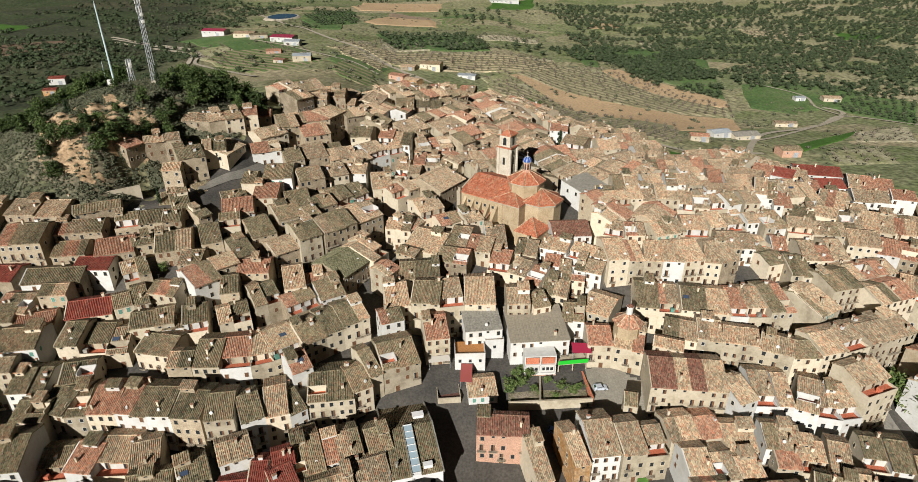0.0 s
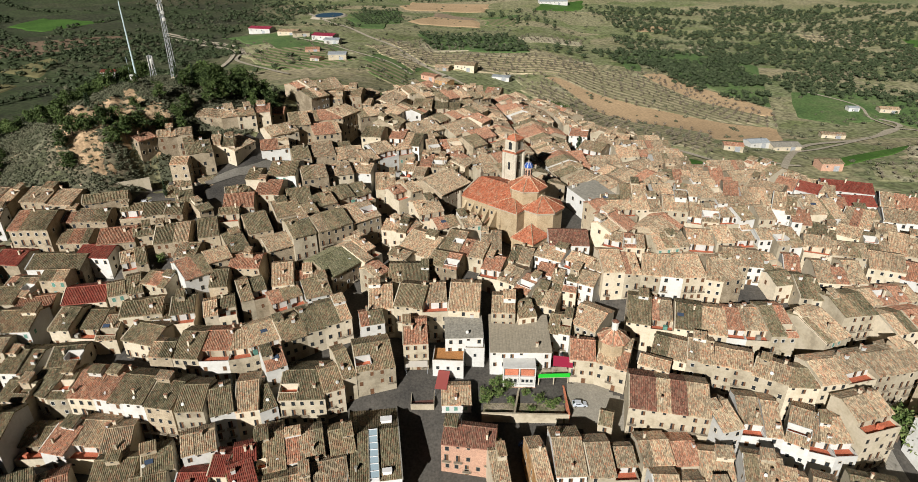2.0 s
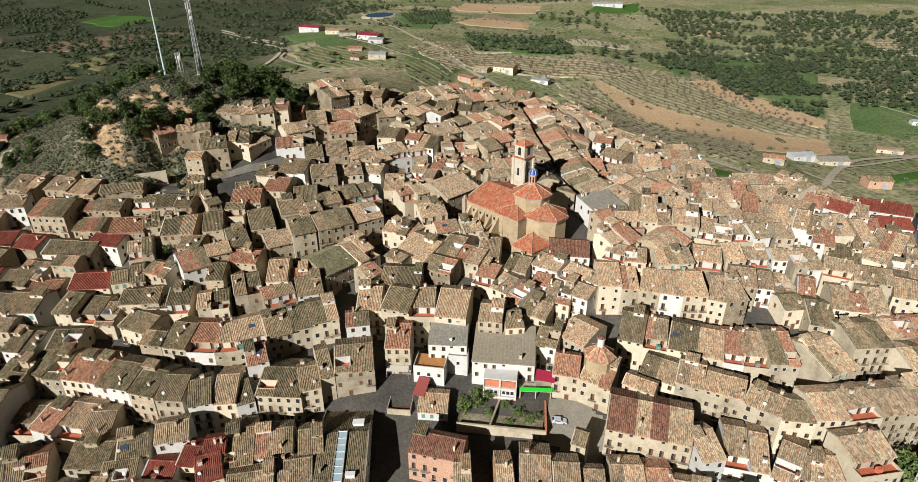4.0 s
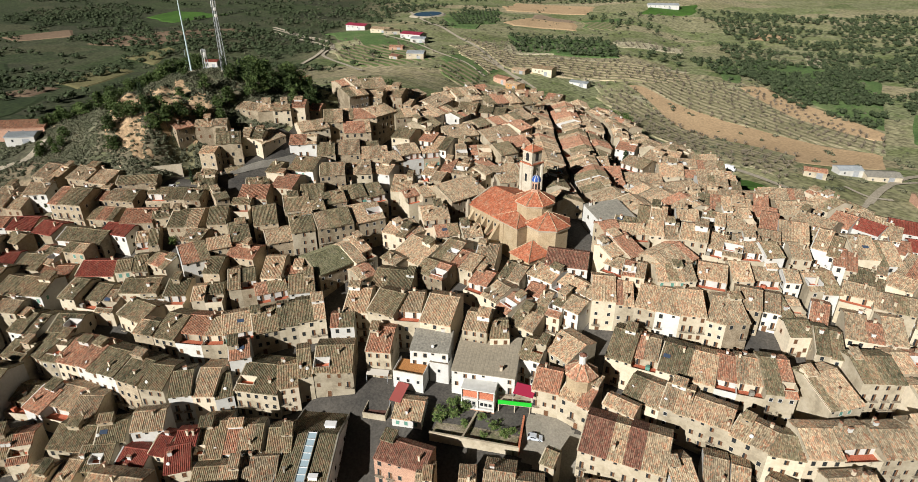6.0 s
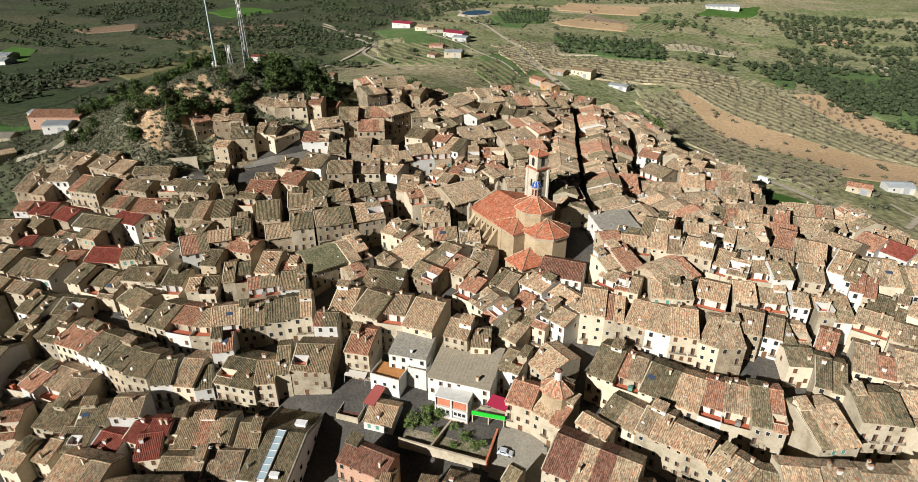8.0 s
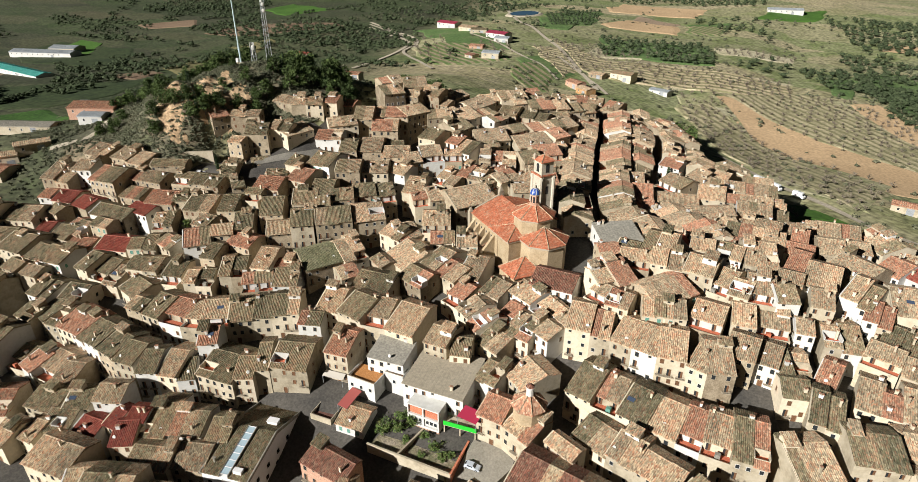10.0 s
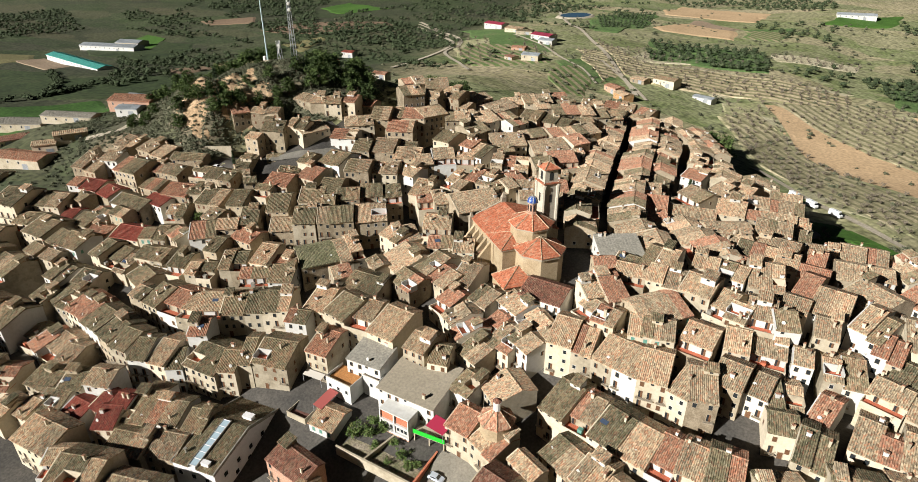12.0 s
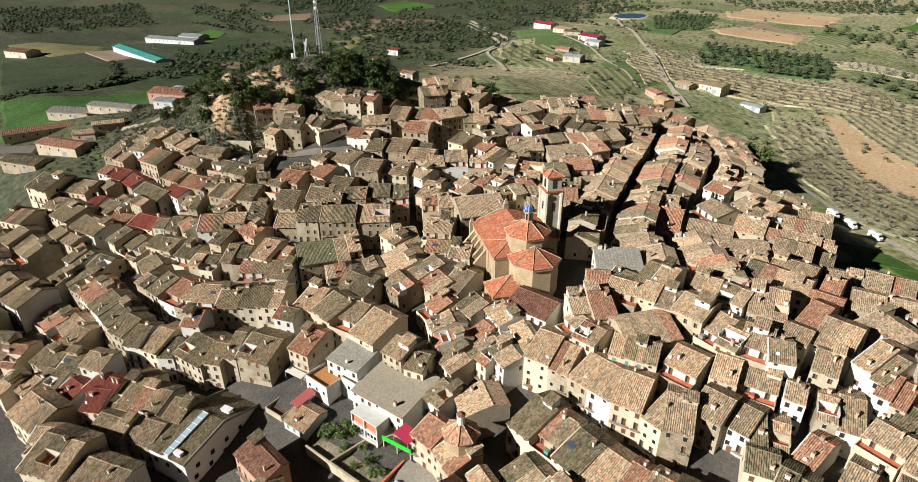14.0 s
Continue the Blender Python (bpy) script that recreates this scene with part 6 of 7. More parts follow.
field("green", (-215, 596), (-179, 629), (-122, 521), (-160, 519))
field("green", (253, 547), (316, 549), (261, 457), (233, 477))
field("greenrow", (317, 541), (386, 504), (341, 437), (301, 474))
field("bright", (464, 790), (531, 785), (514, 757), (463, 756))
field("earthrow", (359, 810), (449, 799), (402, 733), (360, 747))
field("bright", (203, 360), (288, 419), (253, 383), (199, 343))
field("earthrow", (225, 354), (265, 366), (258, 332), (212, 324))
field("orch", (275, 411), (331, 433), (304, 384), (258, 377))
field("orch", (-79, 597), (15, 634), (15, 603), (-71, 562))
field("bright", (103, 326), (111, 334), (136, 322), (126, 309))
field("bright", (34, 860), (49, 919), (112, 972), (102, 898))
field("orch2", (73, 389), (127, 381), (136, 344), (93, 360))

field("dull", (-595, 229), (-579, 263), (-470, 285), (-394, 253), (-371, 208), (-381, 174))
field("dull", (-461, 247), (-413, 304), (-356, 350), (-330, 300), (-332, 254), (-362, 225))
field("lush", (-372, 172), (-345, 204), (-330, 253), (-229, 221), (-264, 176), (-273, 145))
field("straw", (-690, 261), (-683, 291), (-627, 338), (-571, 310), (-572, 267), (-644, 259))
field("earth", (-584, 298), (-598, 332), (-501, 314), (-492, 288))
field("dull", (-647, 397), (-681, 468), (-547, 469), (-413, 364), (-520, 370), (-573, 363))
field("red", (-535, 553), (-506, 608), (-394, 632), (-373, 612), (-440, 550), (-487, 543))
field("straw", (-437, 499), (-411, 547), (-396, 528), (-376, 473))
field("red", (-406, 339), (-397, 376), (-373, 373), (-367, 342))
field("straw", (-400, 390), (-418, 470), (-375, 452), (-352, 372))
field("bright", (-607, 721), (-602, 780), (-493, 751), (-526, 681))
field("bright", (-651, 456), (-667, 486), (-624, 479), (-546, 415))
field("red", (-677, 567), (-627, 618), (-583, 585), (-642, 553))
field("terraces", (-126, 617), (-54, 560), (37, 591), (91, 594), (97, 550), (47, 536), (-26, 503), (-57, 513))
field("oliverow", (-80, 618), (-24, 634), (26, 641), (31, 602), (-9, 585), (-61, 577))
field("tan", (-109, 737), (-94, 786), (-32, 781), (-21, 725), (-71, 724), (-95, 718))
field("tan", (-149, 890), (-113, 932), (-28, 892), (-25, 847), (-85, 838), (-131, 848))
field("green", (-181, 727), (-130, 791), (-125, 671), (-150, 663))
field("crops", (-28, 792), (17, 805), (14, 747), (-19, 744))
field("crops", (-100, 471), (-93, 502), (-66, 475), (-53, 436), (-69, 424), (-86, 445))
field("crops", (-206, 497), (-206, 537), (-151, 552), (-107, 486), (-128, 453), (-157, 446))
field("terraces", (-120, 560), (-97, 565), (-58, 511), (-61, 479), (-80, 505), (-91, 515))
field("slope", (47, 530), (96, 583), (128, 564), (184, 507), (217, 475), (203, 452), (157, 458), (113, 474))
field("tan", (131, 577), (179, 529), (220, 483), (215, 477), (171, 504), (133, 554))
field("green", (297, 558), (346, 544), (371, 484), (338, 435), (313, 480), (268, 468))
field("terraces", (358, 811), (446, 795), (398, 730), (352, 765))
field("slope", (22, 480), (40, 505), (84, 440), (150, 395), (128, 345), (66, 395))

lane(3, (-346, 628), (-295, 596), (-227, 540), (-208, 487), (-167, 450), (-141, 424))
lane(2.5, (-197, 587), (-149, 554), (-107, 507), (-82, 492), (-62, 471))
lane(4, (-262, 815), (-190, 689), (-157, 654), (-114, 592), (-63, 517), (-45, 491), (-30, 465))
lane(4, (168, 333), (185, 366), (209, 398), (255, 423), (301, 465), (289, 488), (306, 517), (304, 537))
lane(2.5, (182, 344), (170, 343), (162, 353))
lane(4, (64, 386), (78, 375), (98, 355), (120, 339), (136, 327), (157, 320))
lane(4, (-354, 641), (-252, 568), (-211, 511))
lane(4, (-193, 179), (-185, 189), (-186, 197), (-192, 208))
lane(2.6, (341, 437), (297, 457), (264, 430), (213, 389), (187, 370), (163, 323))
lane(2.2, (267, 547), (293, 514), (288, 481), (297, 457))
lane(4, (-201, 408), (-233, 534), (-337, 615))
lane(3, (-84, 532), (-53, 501), (-21, 461))

grove(7.5, (102, 929), (715, 1005), (570, 782), (153, 760))
grove(6.8, (122, 746), (570, 782), (426, 564), (147, 604))
grove(7, (133, 623), (426, 564), (386, 504), (176, 561))
grove(7, (83, 668), (136, 676), (169, 541), (129, 581))
grove(6.5, (132, 621), (270, 693), (223, 498), (169, 541))
grove(12, (-502, 687), (-334, 611), (-267, 467), (-306, 396))
grove(14, (-557, 939), (-296, 921), (-239, 712), (-459, 761))
grove(9, (-1131, 375), (-984, 537), (-775, 458), (-774, 279))
grove(11, (-874, 572), (-663, 592), (-576, 488), (-711, 484))
grove(10, (-421, 551), (-276, 600), (-210, 504), (-320, 505))
grove(10, (-206, 1031), (26, 1080), (43, 947), (-150, 938))
grove(11, (-38, 846), (56, 855), (71, 752), (7, 765))
grove(12, (34, 615), (78, 701), (90, 608), (64, 607))
grove(14, (-482, 764), (-281, 791), (-223, 676), (-349, 630))
grove(12, (-786, 738), (-631, 749), (-524, 632), (-692, 627))
grove(13, (-388, 601), (-280, 631), (-222, 527), (-338, 543))

tagged(part("road", ribbon("road", 7.0, [(127, 96), (124, 118), (121, 135), (127, 148), (150, 160), (190, 172)], 0.5, ASPHALT)), "pale worn asphalt road round the edge of the town", "road", kind="structure")
tagged(part("ramp", ribbon("ramp", 4.0, [(-96, 206), (-90, 213), (-83, 220), (-78, 229), (-73, 244)], 0.5, ASPHALT)), "sloping paved lane below the castle houses", "lane", kind="structure")
field("bright", (84, 312), (86, 331), (108, 335), (124, 324), (110, 316), (100, 300))
plaza = mesh_of("plaza", [(x, y, float(ground_height(x, y)) + 1.1) for x, y in ring(24, 7.5, 95, 313)], [tuple(range(24))], ASPHALT)
tagged(part("plaza", plaza), "round pale paved plaza in the small park", "plaza", kind="structure")
for k in range(9):
    TREES["bare"].append((95 + 10 * math.cos(k * 0.7), 314 + 10 * math.sin(k * 0.7), 1.25))

pond_ring = [(x * 16 - 207, y * 24 + 748) for x, y in ring(20, 1.0)]
pm = mesh_of("pond", [(x, y, float(ground_height(-207, 748)) + 1.7) for x, y in pond_ring], [tuple(range(20))], plain("pond_water", (0.05, 0.12, 0.20), 0.08))
tagged(part("water", pm), "small blue irrigation pond with pale banks", "pond", kind="structure")
bank = [(x * 18.5 - 207, y * 27 + 748) for x, y in ring(20, 1.0)]
bm_ = mesh_of("bank", [(x, y, float(ground_height(-207, 748)) + 1.5) for x, y in bank] + [(x * 23 - 207, y * 32 + 748, float(ground_height(x * 23 - 207, y * 32 + 748)) - 1) for x, y in ring(20, 1.0)],
              [tuple(range(20))] + [(i, 20 + i, 20 + (i + 1) % 20, (i + 1) % 20) for i in range(20)], TRACK)
tagged(part("pond_bank", bm_), "pale earth bank round the pond", "bank", kind="structure")

# ---- trees ----
LEAF = {
    "olive": surface("olive_leaves", [(0.022, 0.034, 0.014), (0.04, 0.055, 0.024), (0.065, 0.08, 0.038)], 0.15, 1.5, contrast=0.4, vary=0.2, bump=0),
    "bare": surface("bare_twigs", [(0.135, 0.112, 0.082), (0.20, 0.168, 0.125)], 0.2, 2.0, contrast=0.3, vary=0.2, bump=0),
    "bush": surface("scrub_leaves", [(0.060, 0.067, 0.038), (0.092, 0.096, 0.056), (0.135, 0.125, 0.080)], 0.1, 1.5, contrast=0.4, vary=0.2, bump=0),
    "pine": surface("pine_needles", [(0.030, 0.050, 0.013), (0.060, 0.090, 0.024), (0.086, 0.116, 0.034)], 0.4, 2.0, contrast=0.5, vary=0.4, bump=0),
    "cypress": surface("cypress_leaves", [(0.02, 0.035, 0.015), (0.04, 0.06, 0.025)], 0.5, 2.0, contrast=0.4, vary=0.2, bump=0),
    "shrub": surface("garden_leaves", [(0.06, 0.10, 0.025), (0.10, 0.15, 0.04), (0.16, 0.15, 0.06)], 0.5, 2.0, contrast=0.4, vary=0.2, bump=0),
}
BARK = surface("bark", [(0.09, 0.065, 0.045), (0.15, 0.11, 0.08)], 1.0, 5.0, contrast=0.3)


def spray(prng, count, size, shape_fn):
    """Loose leaf clumps: small triangles turned every way, at points that shape_fn gives."""
    v, f = [], []
    for _ in range(count):
        c = Vector(shape_fn(prng))
        for _ in range(3):
            v.append(tuple(c + Vector((prng.gauss(0, 1), prng.gauss(0, 1), prng.gauss(0, 0.8))) * size))
        f.append((len(v) - 3, len(v) - 2, len(v) - 1))
    return v, f


def stuff_trees(name, kind, label, category, prototypes):
    """All trees of a kind as one object."""
    rows = TREES[kind]
    if not rows:
        return
    V, F, base = [], [], 0
    for k, (x, y, sc) in enumerate(rows):
        pv, pf = prototypes[k % len(prototypes)]
        a = (k * 2.39996) % (2 * math.pi)
        c_, s_ = math.cos(a) * sc, math.sin(a) * sc
        W = np.stack([pv[:, 0] * c_ - pv[:, 1] * s_ + x, pv[:, 0] * s_ + pv[:, 1] * c_ + y, pv[:, 2] * sc + float(ground_height(x, y)) + 0.2], 1)
        V.append(W)
        F.append(pf + base)
        base += len(pv)
    V, F = np.concatenate(V), np.concatenate(F)
    me = bpy.data.meshes.new(name)
    me.from_pydata(V.tolist(), [], F.tolist())
    me.materials.append(LEAF[kind])
    me.update()
    tagged(part(name, me), label, category, kind="stuff")


def blob_proto(seed, r, h, z0, leaves, size, core=0.72):
    p = random.Random(seed)
    bm = bmesh.new()
    bmesh.ops.create_icosphere(bm, subdivisions=1, radius=1.0)
    v = [(q.co.x * r * core * p.uniform(0.8, 1.15), q.co.y * r * core * p.uniform(0.8, 1.15), z0 + h / 2 + q.co.z * h / 2 * core * p.uniform(0.8, 1.1)) for q in bm.verts]
    f = [tuple(x.index for x in q.verts) for q in bm.faces]
    bm.free()

    def on(pr):
        d = Vector((pr.gauss(0, 1), pr.gauss(0, 1), pr.gauss(0, 1))).normalized() * pr.uniform(0.7, 1.05)
        return (d.x * r, d.y * r, z0 + h / 2 + d.z * h / 2)
    lv, lf = spray(p, leaves, size, on)
    f += [tuple(len(v) + i for i in t) for t in lf]
    v += lv
    k = len(v)
    v += [(0.2, 0, -0.3), (-0.12, 0.18, -0.3), (-0.12, -0.18, -0.3), (0.12, 0, z0 + h * 0.4), (-0.07, 0.1, z0 + h * 0.4), (-0.07, -0.1, z0 + h * 0.4)]
    f += [(k, k + 1, k + 4), (k, k + 4, k + 3), (k + 1, k + 2, k + 5), (k + 1, k + 5, k + 4), (k + 2, k, k + 3), (k + 2, k + 3, k + 5)]
    return np.array(v), np.array(f)


def twig_proto(seed):
    p = random.Random(seed)
    v, f = [], []

    def stick(a, b, w):
        k = len(v)
        d = (b - a).normalized()
        s_ = d.cross(Vector((0.3, 0.5, 0.8))).normalized() * w
        t_ = d.cross(s_).normalized() * w
        v.extend([tuple(a + s_), tuple(a - s_ * 0.5 + t_), tuple(a - s_ * 0.5 - t_), tuple(b)])
        f.extend([(k, k + 1, k + 3), (k + 1, k + 2, k + 3), (k + 2, k, k + 3)])
    stick(Vector((0, 0, -0.2)), Vector((0, 0, 1.4)), 0.16)
    for _ in range(9):
        a = Vector((0, 0, p.uniform(0.8, 1.3)))
        b = a + Vector((p.gauss(0, 1.2), p.gauss(0, 1.2), p.uniform(0.8, 2.0)))
        stick(a, b, 0.13)
        for _ in range(7):
            c = a.lerp(b, p.uniform(0.4, 1.0))
            stick(c, c + Vector((p.gauss(0, 0.6), p.gauss(0, 0.6), p.uniform(0.2, 0.9))), 0.09)
    return np.array(v), np.array(f)


for _ in range(15000):
    x, y = -145 + rng.gauss(0, 36), 224 + rng.gauss(0, 30)
    if not TOWN(x, y) and y < 300 and noise.noise(Vector((x * 0.05, y * 0.05, 5))) < 0.34 and (not bare_rock(x, y) or rng.random() < 0.2):
        TREES["bush"].append((x, y, rng.uniform(0.25, 0.7)))
for _ in range(2600):
    x, y = rng.uniform(-500, 420), rng.uniform(300, 900)
    if noise.noise(Vector((x * 0.02, y * 0.02, 9))) > 0.12 and not TOWN(x, y) and x > -0.75 * y - 60 and x < 0.75 * y:
        TREES["bush"].append((x, y, rng.uniform(0.5, 1.5)))
for _ in range(3800):
    x, y = rng.uniform(-120, 430), rng.uniform(300, 800)
    c = noise.noise(Vector((x * 0.008 + y * 0.006, y * 0.03 - x * 0.012, 2)))
    if abs(c) < 0.035 and not TOWN(x, y) and x < 0.75 * y:
        TREES["bush"].append((x, y, rng.uniform(0.6, 1.5)))


def hedge(*line):
    """Bushes and low trees along a line."""
    for (x0, y0), (x1, y1) in zip(line, line[1:]):
        for k in range(int(math.dist((x0, y0), (x1, y1)) / 1.6)):
            f = rng.random()
            TREES["olive"].append((x0 + (x1 - x0) * f + rng.gauss(0, 1.5), y0 + (y1 - y0) * f + rng.gauss(0, 1.5), rng.uniform(0.5, 0.95)))


hedge((-372, 172), (-371, 183), (-369, 212), (-370, 245), (-397, 294), (-411, 344), (-482, 410))
hedge((-479, 287), (-413, 264), (-366, 236))
hedge((-520, 370), (-470, 345), (-440, 350))
for _ in range(9000):
    x, y = rng.uniform(-1000, -150), rng.uniform(250, 950)
    c = noise.noise(Vector((x * 0.006, y * 0.006, 12)))
    if (abs(c) < 0.03 or c > 0.3) and x > -1.35 * y:
        TREES["olive"].append((x, y, rng.uniform(0.6, 1.3)))
stuff_trees("olive_grove", "olive", "grey-green olive trees planted in loose rows", "olive grove", [blob_proto(k, 3.0, 3.8, 0.5, 30, 0.6) for k in range(5)])
cells_taken, thinned = set(), []
for x, y, sc in TREES["bare"]:
    if (round(x / 6.5), round(y / 6.5)) not in cells_taken:
        cells_taken.add((round(x / 6.5), round(y / 6.5)))
        thinned.append((x, y, sc * 0.75))
TREES["bare"] = thinned
stuff_trees("bare_orchard", "bare", "leafless brown almond trees on dry ground", "orchard", [twig_proto(k + 20) for k in range(5)])
stuff_trees("scrub", "bush", "low dry green scrub on the slopes", "scrub", [blob_proto(k + 40, 1.5, 1.5, 0.0, 22, 0.42) for k in range(5)])


def tree_meshes(kind, seed):
    """Trunk with limbs, and a crown of loose clumps."""
    p = random.Random(seed)
    if kind == "pine":
        H, R = 9.0, 2.9
        cents = [(p.gauss(0, 1.15), p.gauss(0, 1.15), p.uniform(2.6, 8.4)) for _ in range(26)]

        def pt(pr):
            c = pr.choice(cents)
            k = 1.0 - max(0, (c[2] - 5.0) / 5.5)
            return (c[0] * k * 1.2 + pr.gauss(0, 0.6), c[1] * k * 1.2 + pr.gauss(0, 0.6), c[2] + pr.gauss(0, 0.45))
        lv, lf = spray(p, 1100, 0.34, pt)
    elif kind == "cypress":
        H = 9.0

        def pt(pr):
            z = pr.uniform(0.5, 9.0)
            r = 0.95 * math.sin(min(1.0, z / 2.5) * math.pi / 2) * (1 - max(0, z - 3) / 6.2) + 0.05
            a = pr.uniform(0, 2 * math.pi)
            q = pr.uniform(0.5, 1.05)
            return (math.cos(a) * r * q, math.sin(a) * r * q, z)
        lv, lf = spray(p, 750, 0.26, pt)
    else:
        H = 5.0
        cents = [(p.gauss(0, 1.3), p.gauss(0, 1.3), p.uniform(1.2, 4.4)) for _ in range(16)]

        def pt(pr):
            c = pr.choice(cents)
            return (c[0] + pr.gauss(0, 0.5), c[1] + pr.gauss(0, 0.5), c[2] + pr.gauss(0, 0.4))
        lv, lf = spray(p, 800, 0.28, pt)
    crown = mesh_of("crown", lv, lf, LEAF["shrub" if kind == "round" else kind])
    s = Shape()
    s.prism(ring(7, 0.24), -0.6, H * 0.75, top=0.35)
    if kind != "cypress":
        for k in range(5):
            a, z = k * 1.9, H * (0.3 + 0.09 * k)
            d = Vector((math.cos(a), math.sin(a), 0.6))
            b0, b1 = Vector((0, 0, z)), Vector((0, 0, z)) + d * 1.8
            sd = Vector((-math.sin(a), math.cos(a), 0)) * 0.07
            s.add([tuple(b0 - sd), tuple(b0 + sd), tuple(b0 + Vector((0, 0, 0.14))), tuple(b1)], [(0, 1, 3), (1, 2, 3), (2, 0, 3)])
    return s.mesh("trunk", BARK), crown


TREE_WORDS = {"pine": ("dark green pine with a ragged crown", "pine tree"), "cypress": ("slender dark green cypress tree", "cypress"), "round": ("bushy green garden tree", "tree")}
TREE_KINDS = {k: [tree_meshes(k, 60 + q) for q in range(3)] for k in TREE_WORDS}


def tree(kind, x, y, size=1.0):
    trunk, crown = rng.choice(TREE_KINDS[kind])
    ob = new("tree", None)
    ob.matrix_basis = pose(x, y, float(ground_height(x, y)) + 0.1, 0, 0, rng.uniform(0, 360)) @ Matrix.Diagonal((size, size, size * rng.uniform(0.9, 1.1), 1))
    tagged(ob, *TREE_WORDS[kind], group=TREE_WORDS[kind][1] + "s")
    part("trunk", trunk, ob)
    part("crown", crown, ob)


def copse(kind, count, x, y, rx, ry, size=1.0):
    for _ in range(count):
        for _ in range(8):
            a, b = x + rng.uniform(-rx, rx), y + rng.uniform(-ry, ry)
            if ((a - x) / rx) ** 2 + ((b - y) / ry) ** 2 < 1:
                break
        tree(kind, a, b, size * rng.uniform(0.75, 1.2))


copse("pine", 26, -103, 263, 16, 13, 0.95)
copse("pine", 12, -111, 250, 9, 9, 0.95)
copse("pine", 16, -88, 318, 15, 8)
copse("pine", 7, -143, 251, 8, 4, 0.75)
for tx, ty, ts in ((-126, 211, 1.1), (-123, 216, 1.0), (-130, 213, 0.9), (-132, 208, 0.95), (-137, 205, 0.9), (-141, 203, 0.9), (-145, 204, 0.8), (-149, 209, 0.9), (-154, 207, 0.9), (-143, 199, 0.8),
                   (-140, 195, 0.8), (-129, 225, 0.6), (-123, 233, 0.8), (-119, 223, 0.9), (-114, 236, 1.0), (-116, 231, 0.8), (-135, 238, 0.55), (-108, 244, 1.0), (-113, 228, 0.8), (-128, 206, 0.8)):
    tree("pine", tx, ty, ts)
for k in range(30):          # the belt along the western shoulder
    tree("pine", -205 + k * 1.9 + rng.uniform(-2, 2), 222 + k * 0.8 + rng.uniform(-3, 3), rng.uniform(0.6, 0.85))
copse("pine", 6, -178, 200, 10, 6, 0.6)
copse("cypress", 7, -135, 215, 14, 8, 0.6)
copse("cypress", 4, -118, 250, 6, 5, 0.8)
for tx, ty, ts in ((41, 388, 1.5), (50, 374, 1.4), (46, 396, 1.2)):
    tree("pine", tx, ty, ts)
for tx, ty, ts in ((-74, 243, 0.9), (52, 300, 1.1), (55, 303, 1.2), (-106, 196, 0.7), (145, 179, 1.3), (168, 268, 0.9), (176, 262, 0.8)):
    tree("cypress", tx, ty, ts)
for tx, ty, ts in ((137, 181, 0.9), (133, 179, 1.0), (127, 136, 1.9), (131, 133, 1.5), (30, 137, 0.55), (33, 136, 0.5), (35, 137, 0.45), (19, 143, 0.5), (28, 134, 0.4), (17, 141, 0.6), (22, 136, 0.45), (18, 138, 0.7), (15, 136, 0.8), (21, 141, 0.7), (26, 139, 0.5), (-99, 190, 0.8), (-97, 175, 0.8), (-96, 170, 0.6), (173, 270, 1.0),
                   (-72, 270, 1.0), (-78, 280, 1.1), (-66, 268, 0.8), (-150, 172, 0.7)):
    tree("round", tx, ty, ts)

# ---- masts on the castle hill ----
PALE_STEEL = surface("pale_painted_steel", [(0.36, 0.45, 0.47), (0.46, 0.55, 0.56)], 0.3, 3.0, rough=0.5, contrast=0.1, bump=0.05)
GREY_STEEL = surface("galvanised_steel", [(0.22, 0.23, 0.24), (0.32, 0.33, 0.34)], 0.5, 3.0, rough=0.5, contrast=0.2, bump=0.05)


